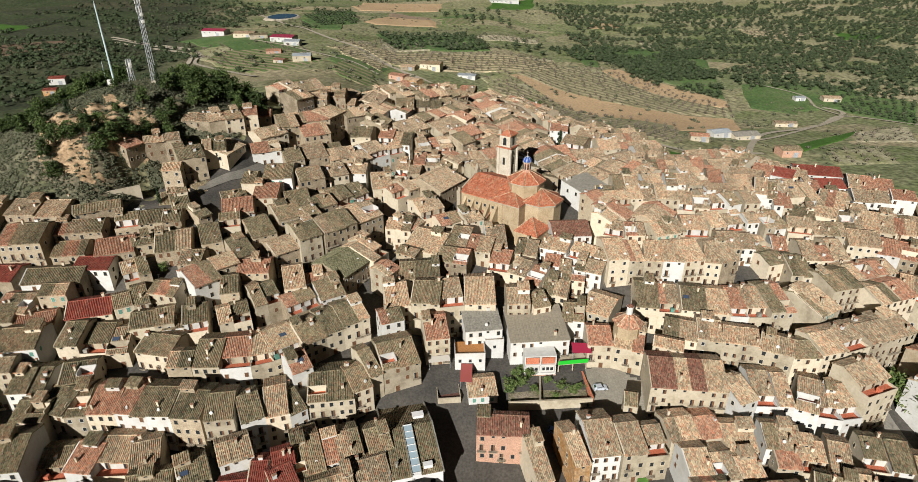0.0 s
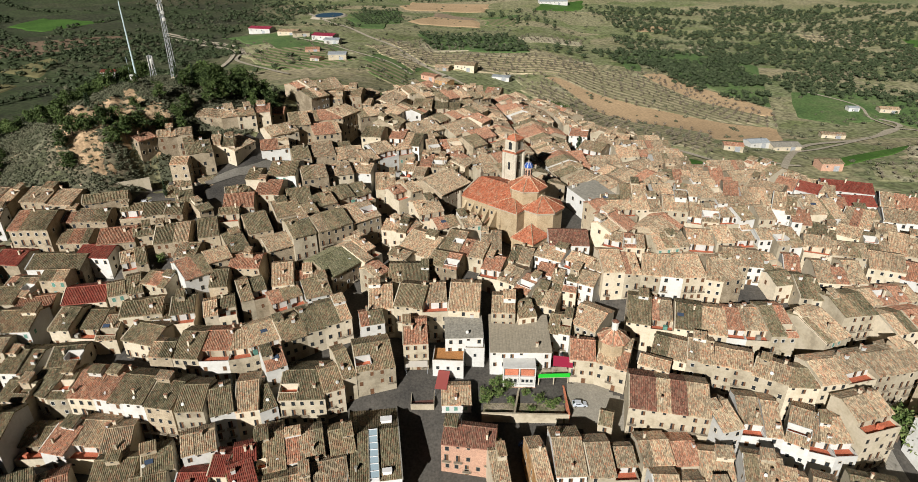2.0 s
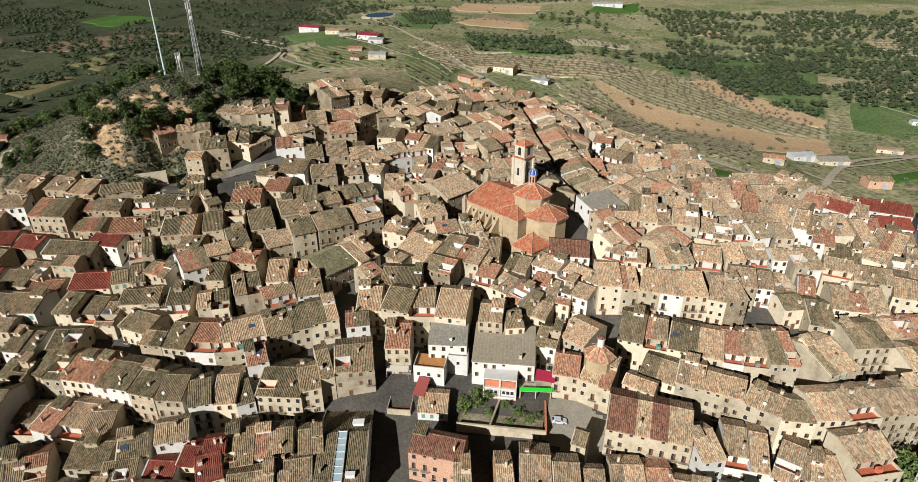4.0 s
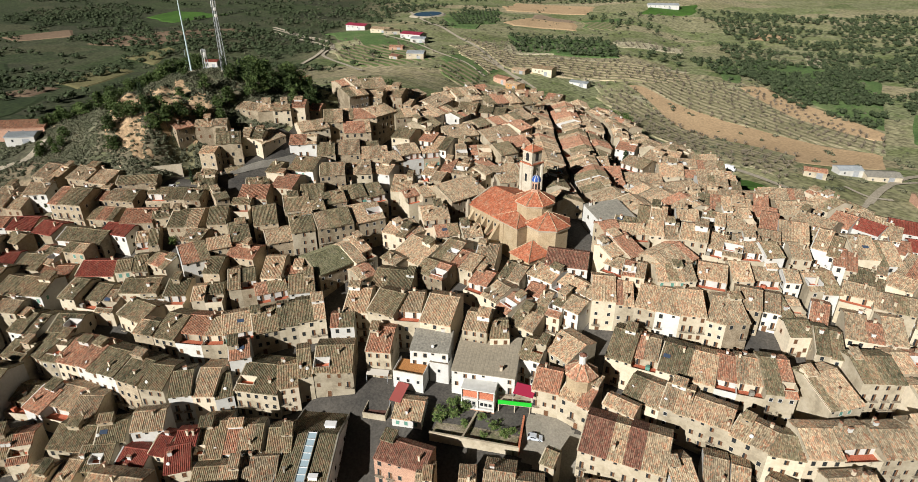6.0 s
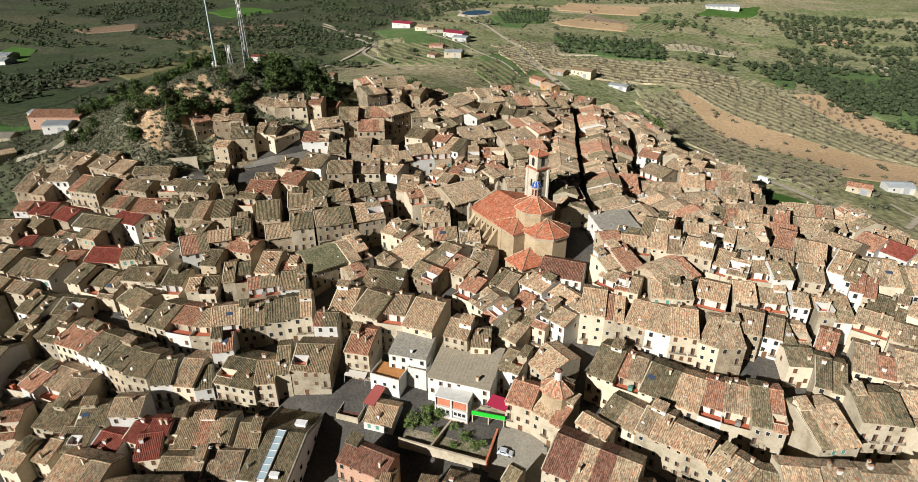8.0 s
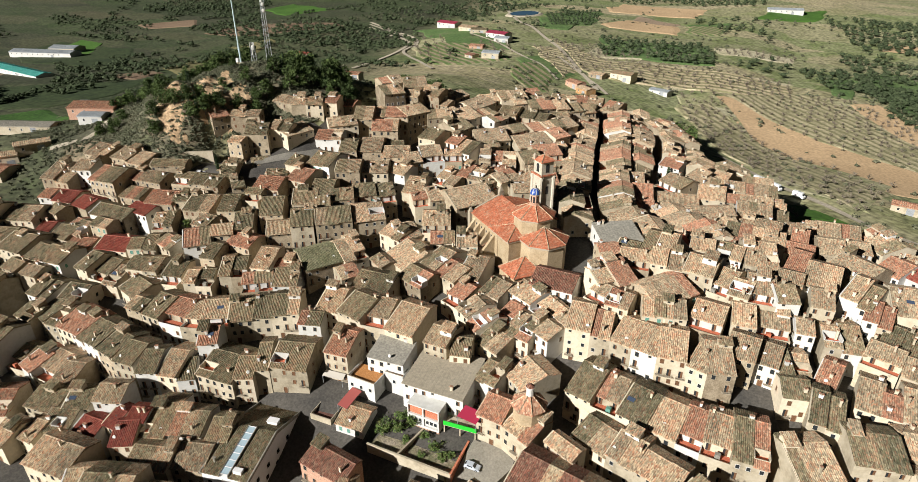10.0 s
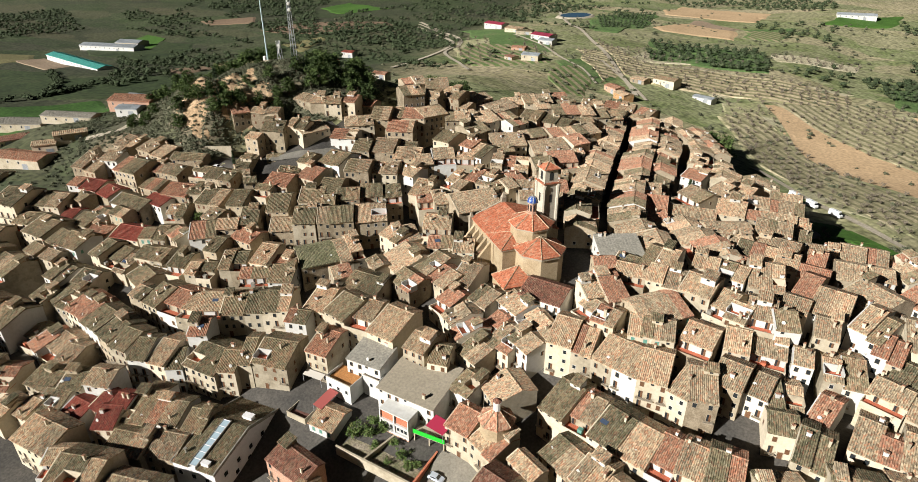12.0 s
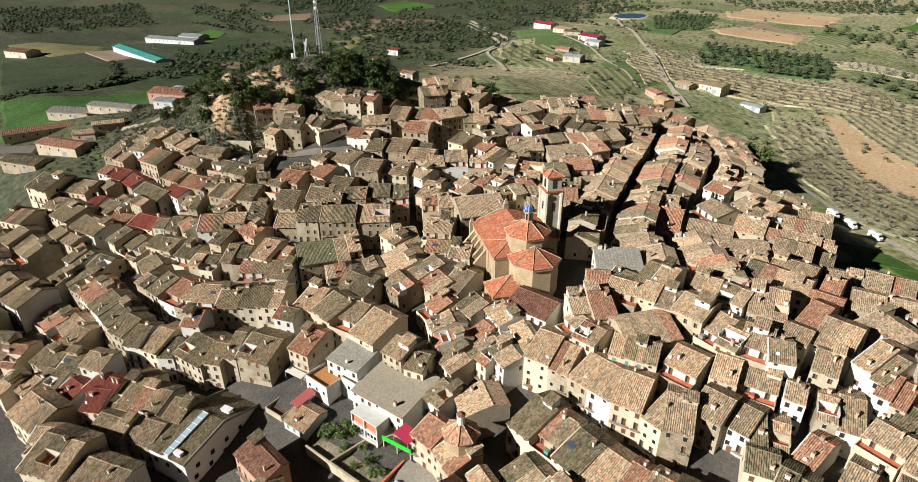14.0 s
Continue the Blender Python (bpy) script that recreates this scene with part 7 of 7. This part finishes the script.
def mast(x, y, z, height, lattice):
    m = new("radio_mast", None)
    m.matrix_basis = pose(x, y, z)
    tagged(m, "tall grey lattice radio mast with antenna panels" if lattice else "tall pale tubular mast on the hill top", "mast")
    part("base", Shape().box(-1.4, 1.4, -1.4, 1.4, -2, 0.5).mesh("base", WALL["c"]), m)
    if not lattice:
        part("tube", Shape().prism(ring(10, 0.42), 0, height * 0.5, top=0.8).prism(ring(10, 0.34), height * 0.5, height, top=0.7).mesh("tube", PALE_STEEL), m)
        part("antenna", Shape().prism(ring(6, 0.1), height, height + 3).mesh("antenna", PALE_STEEL), m)
        part("equipment", Shape().box(-2.6, -1.2, -0.6, 0.6, 0, 2.2).mesh("equipment", WALL["w"]), m)
        return
    n = int(height / 2.2)
    for sx, sy in ((-1, -1), (1, -1), (1, 1), (-1, 1)):
        part("mast_leg", Shape().add([(sx * 0.9 - 0.1, sy * 0.9 - 0.1, 0), (sx * 0.9 + 0.1, sy * 0.9 - 0.1, 0), (sx * 0.9 + 0.1, sy * 0.9 + 0.1, 0), (sx * 0.9 - 0.1, sy * 0.9 + 0.1, 0),
             (sx * 0.45 - 0.08, sy * 0.45 - 0.08, height), (sx * 0.45 + 0.08, sy * 0.45 - 0.08, height), (sx * 0.45 + 0.08, sy * 0.45 + 0.08, height), (sx * 0.45 - 0.08, sy * 0.45 + 0.08, height)],
             [(3, 2, 1, 0), (4, 5, 6, 7), (0, 1, 5, 4), (1, 2, 6, 5), (2, 3, 7, 6), (3, 0, 4, 7)]).mesh("mast_leg", GREY_STEEL), m)
    for k in range(n):
        z0, z1 = k * height / n, (k + 1) * height / n
        w0, w1 = 0.9 - 0.45 * z0 / height, 0.9 - 0.45 * z1 / height
        s = Shape()
        for a in range(4):
            c, d = math.cos(a * math.pi / 2), math.sin(a * math.pi / 2)
            p, q = Vector((w0 * (c - d), w0 * (c + d), z0)), Vector((w1 * (c + d), w1 * (d - c), z1))
            s.add([p, p + Vector((0, 0, 0.16)), q, q + Vector((0, 0, 0.16)), p * 0.9 + Vector((0, 0, z0 * 0.1)), q * 0.9 + Vector((0, 0, z1 * 0.1))], [(0, 1, 3, 2), (0, 4, 5, 2), (1, 4, 5, 3)])
        part("brace", s.mesh("brace", GREY_STEEL), m)
    for k in range(6):
        a = k * math.pi / 3
        part("antenna_panel", Shape().box(-0.18, 0.18, -0.1, 0.1, 0, 2.4).mesh("antenna_panel", WALL["w"]), m, at=pose(1.1 * math.cos(a), 1.1 * math.sin(a), height - 2.6 - (k % 2) * 3.2, 0, 0, math.degrees(a) + 90))
    for zz in (height * 0.72, height * 0.8):
        part("dish", Shape().prism(ring(14, 0.8), 0, 0.3, top=0.6).mesh("dish", WALL["w"]), m, at=pose(0.9, -0.6, zz, 90, 0, 40))


mast(-140.2, 247.4, 43.6, 31.0, False)
mast(-125.5, 251.4, 43.8, 33.0, True)
mast(-134.0, 250.0, 43.4, 10.0, True)
mast(-146.0, 252.0, 42.0, 7.0, False)


# ---- outlying farm buildings ----
def barn(x, y, w, d, h, turn, roof, wall, label):
    """A plain shed: walls, a low roof and a door in its front."""
    z = float(ground_height(x, y)) - 1.0
    ob = new("shed", None)
    ob.matrix_basis = pose(x, y, z, 0, 0, turn)
    tagged(ob, label, "farm shed")
    hh = h + 1.0
    prof = [(0, 0), (d, 0), (d, hh), (d / 2, hh + d * 0.12), (0, hh)]
    part("wall", Shape().add([(-w / 2, a, b) for a, b in prof] + [(w / 2, a, b) for a, b in prof], [tuple(range(5)), tuple(reversed(range(5, 10)))] + [((i + 1) % 5, 5 + (i + 1) % 5, 5 + i, i) for i in range(5)]).mesh("wall", WALL[wall]), ob)
    r = Shape()
    tiled_slope(r, -w / 2 - 0.3, w / 2 + 0.3, -0.4, hh + 0.05, d / 2, hh + d * 0.12 + 0.15, pitch=0.8)
    tiled_slope(r, -w / 2 - 0.3, w / 2 + 0.3, d + 0.4, hh + 0.05, d / 2, hh + d * 0.12 + 0.15, pitch=0.8)
    part("roof", r.mesh("roof", TILE[roof]), ob)
    part("shed_door", Shape().box(-1.5, 1.5, -0.05, 0.05, 0, 3.4).mesh("shed_door", GREY_STEEL), ob, at=pose(w * 0.2, 0, 0.6))
    for k in range(max(1, int(w / 7))):
        part("window", WINDOWS[2].mesh, ob, at=pose(-w / 2 + 3 + k * 6, 0, hh - 2.2))


TILE["T"] = surface("teal_sheet", [(0.05, 0.24, 0.20), (0.08, 0.30, 0.26)], 0.2, 2.0, rough=0.5, contrast=0.15, bump=0.1)
TILE["L"] = surface("light_sheet", [(0.25, 0.27, 0.28), (0.33, 0.35, 0.36)], 0.2, 2.0, rough=0.5, contrast=0.15, bump=0.1)
TILE["P"] = surface("crimson_sheet", [(0.26, 0.03, 0.06), (0.32, 0.05, 0.08)], 0.2, 2.0, rough=0.5, contrast=0.15, bump=0.1)
barn(-243, 622, 24, 12, 5, -10, "P", "w", "white farm hall with crimson sheet roof")
barn(-205, 598, 20, 12, 4, -5, "t", "c", "cream farmhouse with tan roof")
barn(-188, 590, 16, 9, 4, 15, "m", "c", "low cream shed with mossy roof")
barn(-163, 575, 22, 12, 5, -12, "P", "w", "white farm building with crimson roof")
barn(-150, 560, 14, 10, 4, 0, "L", "w", "white shed with pale sheet roof")
barn(-155, 520, 12, 8, 3, 10, "r", "b", "brick shed with red roof")
barn(-122, 480, 14, 10, 5, 8, "L", "c", "cream shed with grey roof")
barn(-140, 478, 9, 7, 3, -20, "D", "c", "small cream hut with dark roof")
barn(-24, 505, 17, 11, 5, -12, "m", "c", "cream barn with mossy roof")
barn(-42, 500, 12, 8, 3, -15, "t", "s", "stone lean-to shed with tan roof")
barn(6, 500, 15, 7, 2.5, -18, "L", "w", "low white shed with pale roof")
barn(-48, 462, 14, 8, 4, -35, "r", "b", "brick house with red roof by the lane")
barn(-36, 448, 12, 8, 4, -35, "t", "o", "ochre house with tan roof")
barn(149, 360, 11, 7, 3.5, -8, "r", "c", "small cream hut with red tile roof")
barn(172, 381, 13, 8, 3.5, 15, "L", "w", "white barn with pale blue sheet roof")
barn(188, 379, 18, 10, 3, 10, "G", "c", "low barn with grey sheet roof")
barn(197, 340, 12, 9, 4.5, 5, "m", "b", "orange brick shell house with grey roof")
barn(283, 497, 8, 6, 3.5, 0, "L", "w", "small white hut in the meadow")
barn(309, 496, 14, 8, 4, -5, "t", "c", "tan walled hut beside a track")
barn(236, 424, 15, 7, 2.5, -8, "t", "c", "low tan wall hut")
barn(66, 920, 40, 14, 5, 10, "L", "w", "long white barn in a green field")
barn(-510, 318, 110, 14, 4, -4, "T", "w", "very long poultry shed with teal roof")
barn(-590, 392, 70, 16, 5, 20, "L", "w", "long grey-roofed farm hall")
barn(-600, 420, 30, 18, 5, 20, "L", "c", "rounded grey farm store")
barn(-605, 246, 30, 16, 6, 20, "D", "c", "cream block of farm buildings")
barn(-212, 212, 24, 14, 5, 25, "r", "b", "brick barn with red tile roof")
barn(-202, 205, 12, 8, 4, 25, "L", "w", "white shed with pale roof")
barn(-252, 160, 34, 11, 3.5, 74, "D", "c", "long brown-roofed barn below the hill")
barn(-265, 178, 26, 12, 4, 30, "G", "c", "cream farm shed with grey roof")
barn(-240, 192, 30, 9, 3.5, 25, "G", "c", "low cream shed with grey roof")
barn(-205, 152, 26, 11, 5, 20, "r", "c", "cream shed with red tile roof")
barn(-226, 138, 20, 11, 5, 50, "G", "s", "stone barn with grey roof")
barn(-209, 136, 22, 11, 5, 22, "m", "s", "stone barn with mossy roof")
barn(-204, 165, 10, 8, 5, 55, "t", "c", "cream house with tan roof")
barn(-200, 176, 14, 7, 4, 65, "t", "s", "stone house with tan roof")
barn(-316, 478, 12, 9, 5, 10, "R", "w", "white cottage with red roof among olives")
barn(-300, 442, 9, 7, 4, 10, "R", "o", "ochre hut with red roof")
barn(-298, 258, 14, 9, 4, 10, "L", "c", "pale barn on the plain")
barn(-117, 300, 8, 6, 3, 10, "r", "c", "small tan hut behind the pines")


# ---- vehicles ----
def wheel_mesh():
    s = Shape()
    k = 14
    v = [(0.31 * math.cos(2 * math.pi * i / k), yy, 0.31 * math.sin(2 * math.pi * i / k)) for yy in (-0.1, 0.1) for i in range(k)]
    s.add(v, [tuple(range(k)), tuple(reversed(range(k, 2 * k)))] + [((i + 1) % k, i, k + i, k + (i + 1) % k) for i in range(k)])
    return s.mesh("wheel", plain("tyre_rubber", (0.02, 0.02, 0.02), 0.8))


WHEEL = wheel_mesh()
RIM = Shape().prism(ring(10, 0.18), -0.11, 0.11).mesh("rim", plain("alloy", (0.5, 0.5, 0.5), 0.3, 0.8))


def vehicle(x, y, turn, col, camper=False, word="car", L=4.1, W=1.75):
    ob = new("camper_van" if camper else "car", None)
    ob.matrix_basis = pose(x, y, float(ground_height(x, y)) + 0.45, 0, 0, turn)
    tagged(ob, ("white camper van parked on the verge" if camper else word + " hatchback car parked on paving"), "camper" if camper else "car")
    paint = plain("car_paint", col, 0.25)
    if camper:
        L, W = 5.6, 2.1
        side = [(-L / 2, 0.35), (L / 2, 0.35), (L / 2, 1.2), (L / 2 - 0.5, 1.6), (L / 2 - 0.9, 2.2), (L / 2 - 0.8, 2.8), (-L / 2, 2.8)]
    else:
        side = [(-L / 2, 0.3), (L / 2, 0.3), (L / 2, 0.65), (L / 2 - 0.25, 0.8), (L / 2 - 1.1, 0.92), (L / 2 - 1.75, 1.42), (-L / 2 + 0.6, 1.45), (-L / 2 + 0.05, 0.95)]
    n = len(side)
    vs = [(a, -W / 2 + (0.14 if b > 1 else 0), b) for a, b in side] + [(a, W / 2 - (0.14 if b > 1 else 0), b) for a, b in side]
    part("body", mesh_of("body", vs, [tuple(range(n)), tuple(reversed(range(n, 2 * n)))] + [((i + 1) % n, i, n + i, n + (i + 1) % n) for i in range(n)], paint), ob)
    if camper:
        part("windscreen", Shape().add([(L / 2 - 0.49, -0.9, 1.62), (L / 2 - 0.49, 0.9, 1.62), (L / 2 - 0.86, 0.9, 2.18), (L / 2 - 0.86, -0.9, 2.18)], [(0, 1, 2, 3)]).mesh("windscreen", GLASS), ob)
        for sy in (-1, 1):
            part("side_window", Shape().box(-1.2, 0.2, -0.03, 0.03, 1.5, 2.1).mesh("side_window", GLASS), ob, at=pose(0, sy * (W / 2 - 0.12), 0))
        part("roof_hatch", Shape().box(-0.6, 0.4, -0.4, 0.4, 2.8, 2.95).mesh("roof_hatch", TILE["L"]), ob)
    else:
        part("windscreen", mesh_of("windscreen", [(L / 2 - 1.12, -0.68, 0.98), (L / 2 - 1.12, 0.68, 0.98), (L / 2 - 1.70, 0.6, 1.42), (L / 2 - 1.70, -0.6, 1.42)], [(0, 1, 2, 3)], GLASS), ob)
        part("rear_window", mesh_of("rear_window", [(-L / 2 + 0.10, -0.62, 1.02), (-L / 2 + 0.55, -0.58, 1.43), (-L / 2 + 0.55, 0.58, 1.43), (-L / 2 + 0.10, 0.62, 1.02)], [(0, 1, 2, 3)], GLASS), ob)
        for sy in (-1, 1):
            part("side_window", Shape().box(-1.2, 0.3, -0.02, 0.02, 0.98, 1.34).mesh("side_window", GLASS), ob, at=pose(0, sy * (W / 2 - 0.06), 0))
    for sx in (-1, 1):
        for sy in (-1, 1):
            wl = part("wheel", WHEEL, ob, at=pose(sx * L * 0.31, sy * (W / 2 - 0.08), 0.31))
            part("rim", RIM, wl, at=pose(0, 0, 0, 90))
    return ob


vehicle(41.3, 136.8, 5, (0.45, 0.48, 0.52), word="silver")
vehicle(46.5, 124.6, 2, (0.45, 0.02, 0.02), word="red")
vehicle(51.0, 124.4, 3, (0.04, 0.07, 0.14), word="dark blue")
vehicle(26.5, 123.6, -25, (0.10, 0.16, 0.35), word="blue")
vehicle(121, 122, 70, (0.15, 0.2, 0.3), word="blue-grey")
vehicle(-111.5, 191.5, 20, (0.7, 0.7, 0.72), word="white")
vehicle(-78, 262, 30, (0.7, 0.7, 0.7), word="white")
vehicle(-74, 271, 30, (0.25, 0.04, 0.05), word="dark red")
vehicle(86, 334, 40, (0.15, 0.2, 0.28), word="grey-blue")
for cx, cy, ct in ((87, 357, -35), (95, 351, -38), (105, 345, -30)):
    vehicle(cx, cy, ct, (0.75, 0.75, 0.73), camper=True)

# ---- the walled yard and its awnings ----
RUST = surface("rendered_red_wall", [(0.40, 0.13, 0.07), (0.50, 0.18, 0.10)], 0.6, 4.0, contrast=0.3)


def yard_wall(x0, y0, x1, y1, top, mat, label):
    a = math.atan2(y1 - y0, x1 - x0)
    L = math.hypot(x1 - x0, y1 - y0)
    low = min(float(ground_height(x0, y0)), float(ground_height(x1, y1))) - 0.5
    ob = part("yard_wall", Shape().box(0, L, -0.2, 0.2, 0, top - low).box(-0.1, L + 0.1, -0.27, 0.27, top - low, top - low + 0.12).mesh("yard_wall", mat), at=pose(x0, y0, low, 0, 0, math.degrees(a)))
    tagged(ob, label, "wall")


yard_wall(-126, 194, -115, 202, 18.0, WALL["c"], "cream retaining wall at the foot of the castle hill")
yard_wall(14, 130, 38, 131.5, -18.6, WALL["c"], "pale rendered retaining wall below a garden")
yard_wall(38, 131.5, 37, 143, -18.4, RUST, "red rendered garden wall beside the steps")
tagged(part("lawn", Shape().box(43.8, 49.2, 110.5, 117.0, -29.0, -26.6).mesh("lawn", FIELD["bright"])), "small bright green lawn behind the houses", "lawn", kind="structure")
yard_wall(23, 131, 24.5, 144, -18.6, WALL["c"], "low pale wall dividing two gardens")
soil = surface("garden_soil", [(0.10, 0.11, 0.05), (0.20, 0.17, 0.11), (0.30, 0.25, 0.19)], 0.3, 2.0, contrast=0.4)
tagged(part("garden_bed", Shape().box(14.2, 37.0, 131.2, 143.0, -23.0, -19.9).mesh("garden_bed", soil)), "overgrown garden bed with grass and rubble", "garden", kind="structure")


def awning(x, y, z, w, d, drop, turn, col, word):
    ob = new("awning", None)
    ob.matrix_basis = pose(x, y, z, 0, 0, turn)
    tagged(ob, word, "awning")
    part("cloth", Shape().add([(0, 0, 0), (w, 0, 0), (w, -d, -drop), (0, -d, -drop), (0, 0, 0.05), (w, 0, 0.05), (w, -d, 0.05 - drop), (0, -d, 0.05 - drop)],
         [(0, 1, 2, 3), (7, 6, 5, 4), (3, 2, 6, 7), (0, 3, 7, 4), (2, 1, 5, 6)]).mesh("cloth", plain("awning_cloth", col, 0.8)), ob)
    for px in (0.1, w - 0.1):
        part("post", Shape().box(px - 0.05, px + 0.05, -d + 0.02, -d + 0.12, -drop - 2.6, -drop).mesh("post", GREY_STEEL), ob)


awning(33.8, 147.2, -10.8, 5.6, 4.2, 0.5, -4, (0.34, 0.015, 0.05), "crimson cloth awning over a roof terrace")
tagged(part("balustrade", Shape().box(0, 9.2, -0.06, 0.06, 0, 1.3).box(0, 9.2, -0.08, 0.08, 1.3, 1.36).mesh("balustrade", plain("green_netting", (0.01, 0.42, 0.02), 0.7)), at=pose(29.6, 142.6, -15.6, 0, 0, 8)), "bright green netting along a terrace edge", "balustrade")
part_deck = Shape().box(0, 9.2, 0, 4.6, -0.3, 0)
for px in (0.2, 4.6, 8.8):
    part_deck.box(px - 0.15, px + 0.15, 0.1, 0.4, -5, -0.3)
tagged(part("terrace_deck", part_deck.mesh("terrace_deck", WALL["c"]), at=pose(29.6, 142.7, -15.6, 0, 0, 8)), "concrete terrace deck on posts above the garden", "terrace")


def roof_terrace(x0, y0, w, d, z, turn, floor_mat, wall_mat, label, rail=0.9):
    """A low block with a walled flat terrace on top."""
    low = float(ground_height(x0, y0)) - 1.0
    ob = new("terrace_block", None)
    ob.matrix_basis = pose(x0, y0, low, 0, 0, turn)
    tagged(ob, label, "terrace")
    h = z - low
    part("wall", Shape().box(0, w, 0, d, 0, h - 0.1).box(0, w, 0, 0.18, h - 0.1, h + rail).box(0, 0.18, 0.18, d, h - 0.1, h + rail).box(w - 0.18, w, 0.18, d, h - 0.1, h + rail).mesh("wall", wall_mat), ob)
    part("terrace_floor", Shape().box(0.18, w - 0.18, 0.18, d, h - 0.1, h).mesh("terrace_floor", floor_mat), ob)
    part("coping", Shape().box(-0.05, w + 0.05, -0.05, 0.23, h + rail, h + rail + 0.07).mesh("coping", STONE_TRIM), ob)
    for k in range(max(1, int(w / 3))):
        part("window", WINDOWS[2].mesh, ob, at=pose((k + 0.5) * w / max(1, int(w / 3)), 0, h - 2.4))


OCHRE_FLOOR = surface("ochre_terrace_floor", [(0.33, 0.145, 0.045), (0.40, 0.19, 0.07)], 0.5, 3.0, contrast=0.2, bump=0.1)
DARK_FLOOR = surface("dull_red_terrace_floor", [(0.10, 0.05, 0.04), (0.16, 0.075, 0.055)], 0.5, 3.0, contrast=0.25, bump=0.1)
roof_terrace(-1.2, 142.2, 9.0, 7.0, -12.0, 2, OCHRE_FLOOR, WALL["w"], "white walled block with an ochre tiled roof terrace")
roof_terrace(8.0, 147.6, 5.6, 4.0, -11.0, 4, TERRACOTTA, WALL["w"], "narrow white block with a terracotta terrace")
roof_terrace(-6.0, 131.0, 6.6, 10.0, -19.2, 6, DARK_FLOOR, WALL["c"], "low cream block with a dull red terrace")
awning(-9.2, 142.6, -12.6, 6.4, 2.3, 0.4, 9, (0.50, 0.46, 0.40), "pale beige awning over a balcony")
awning(0.6, 141.8, -14.4, 3.4, 6.5, 1.4, -3, (0.27, 0.06, 0.05), "dull red sheet canopy over a terrace")
# glazed balconies on the grey-roofed block
bal = new("balcony_block", None)
bal.matrix_basis = pose(19.4, 141.2, -21, 0, 0, 3)
tagged(bal, "white two-storey balcony block with red shutters", "balcony")
part("frame", Shape().box(0, 9.4, 0, 4.6, 0, 3.2).box(0, 9.4, 0, 4.6, 5.9, 6.3).box(0, 0.3, 0, 4.6, 3.2, 9.2).box(9.1, 9.4, 0, 4.6, 3.2, 9.2).box(4.5, 4.9, 0, 0.4, 3.2, 9.2).box(0, 9.4, 0, 4.6, 9.2, 9.5).mesh("frame", WALL["w"]), bal)
for bx in (0.4, 5.0):
    part("shutter", Shape().box(bx, bx + 4.0, 0.5, 0.6, 6.4, 8.6).mesh("shutter", RUST), bal)
    part("glazing", Shape().box(bx, bx + 4.0, 0.4, 0.5, 3.4, 5.7).mesh("glazing", WALL["w"]), bal)
    for q in range(3):
        part("window", WINDOWS[2].mesh, bal, at=pose(bx + 0.8 + q * 1.2, 0.4, 4.0))
part("red_base", Shape().box(-0.1, 9.5, -0.1, 0.3, 0, 2.6).mesh("red_base", WALL["b"]), bal)
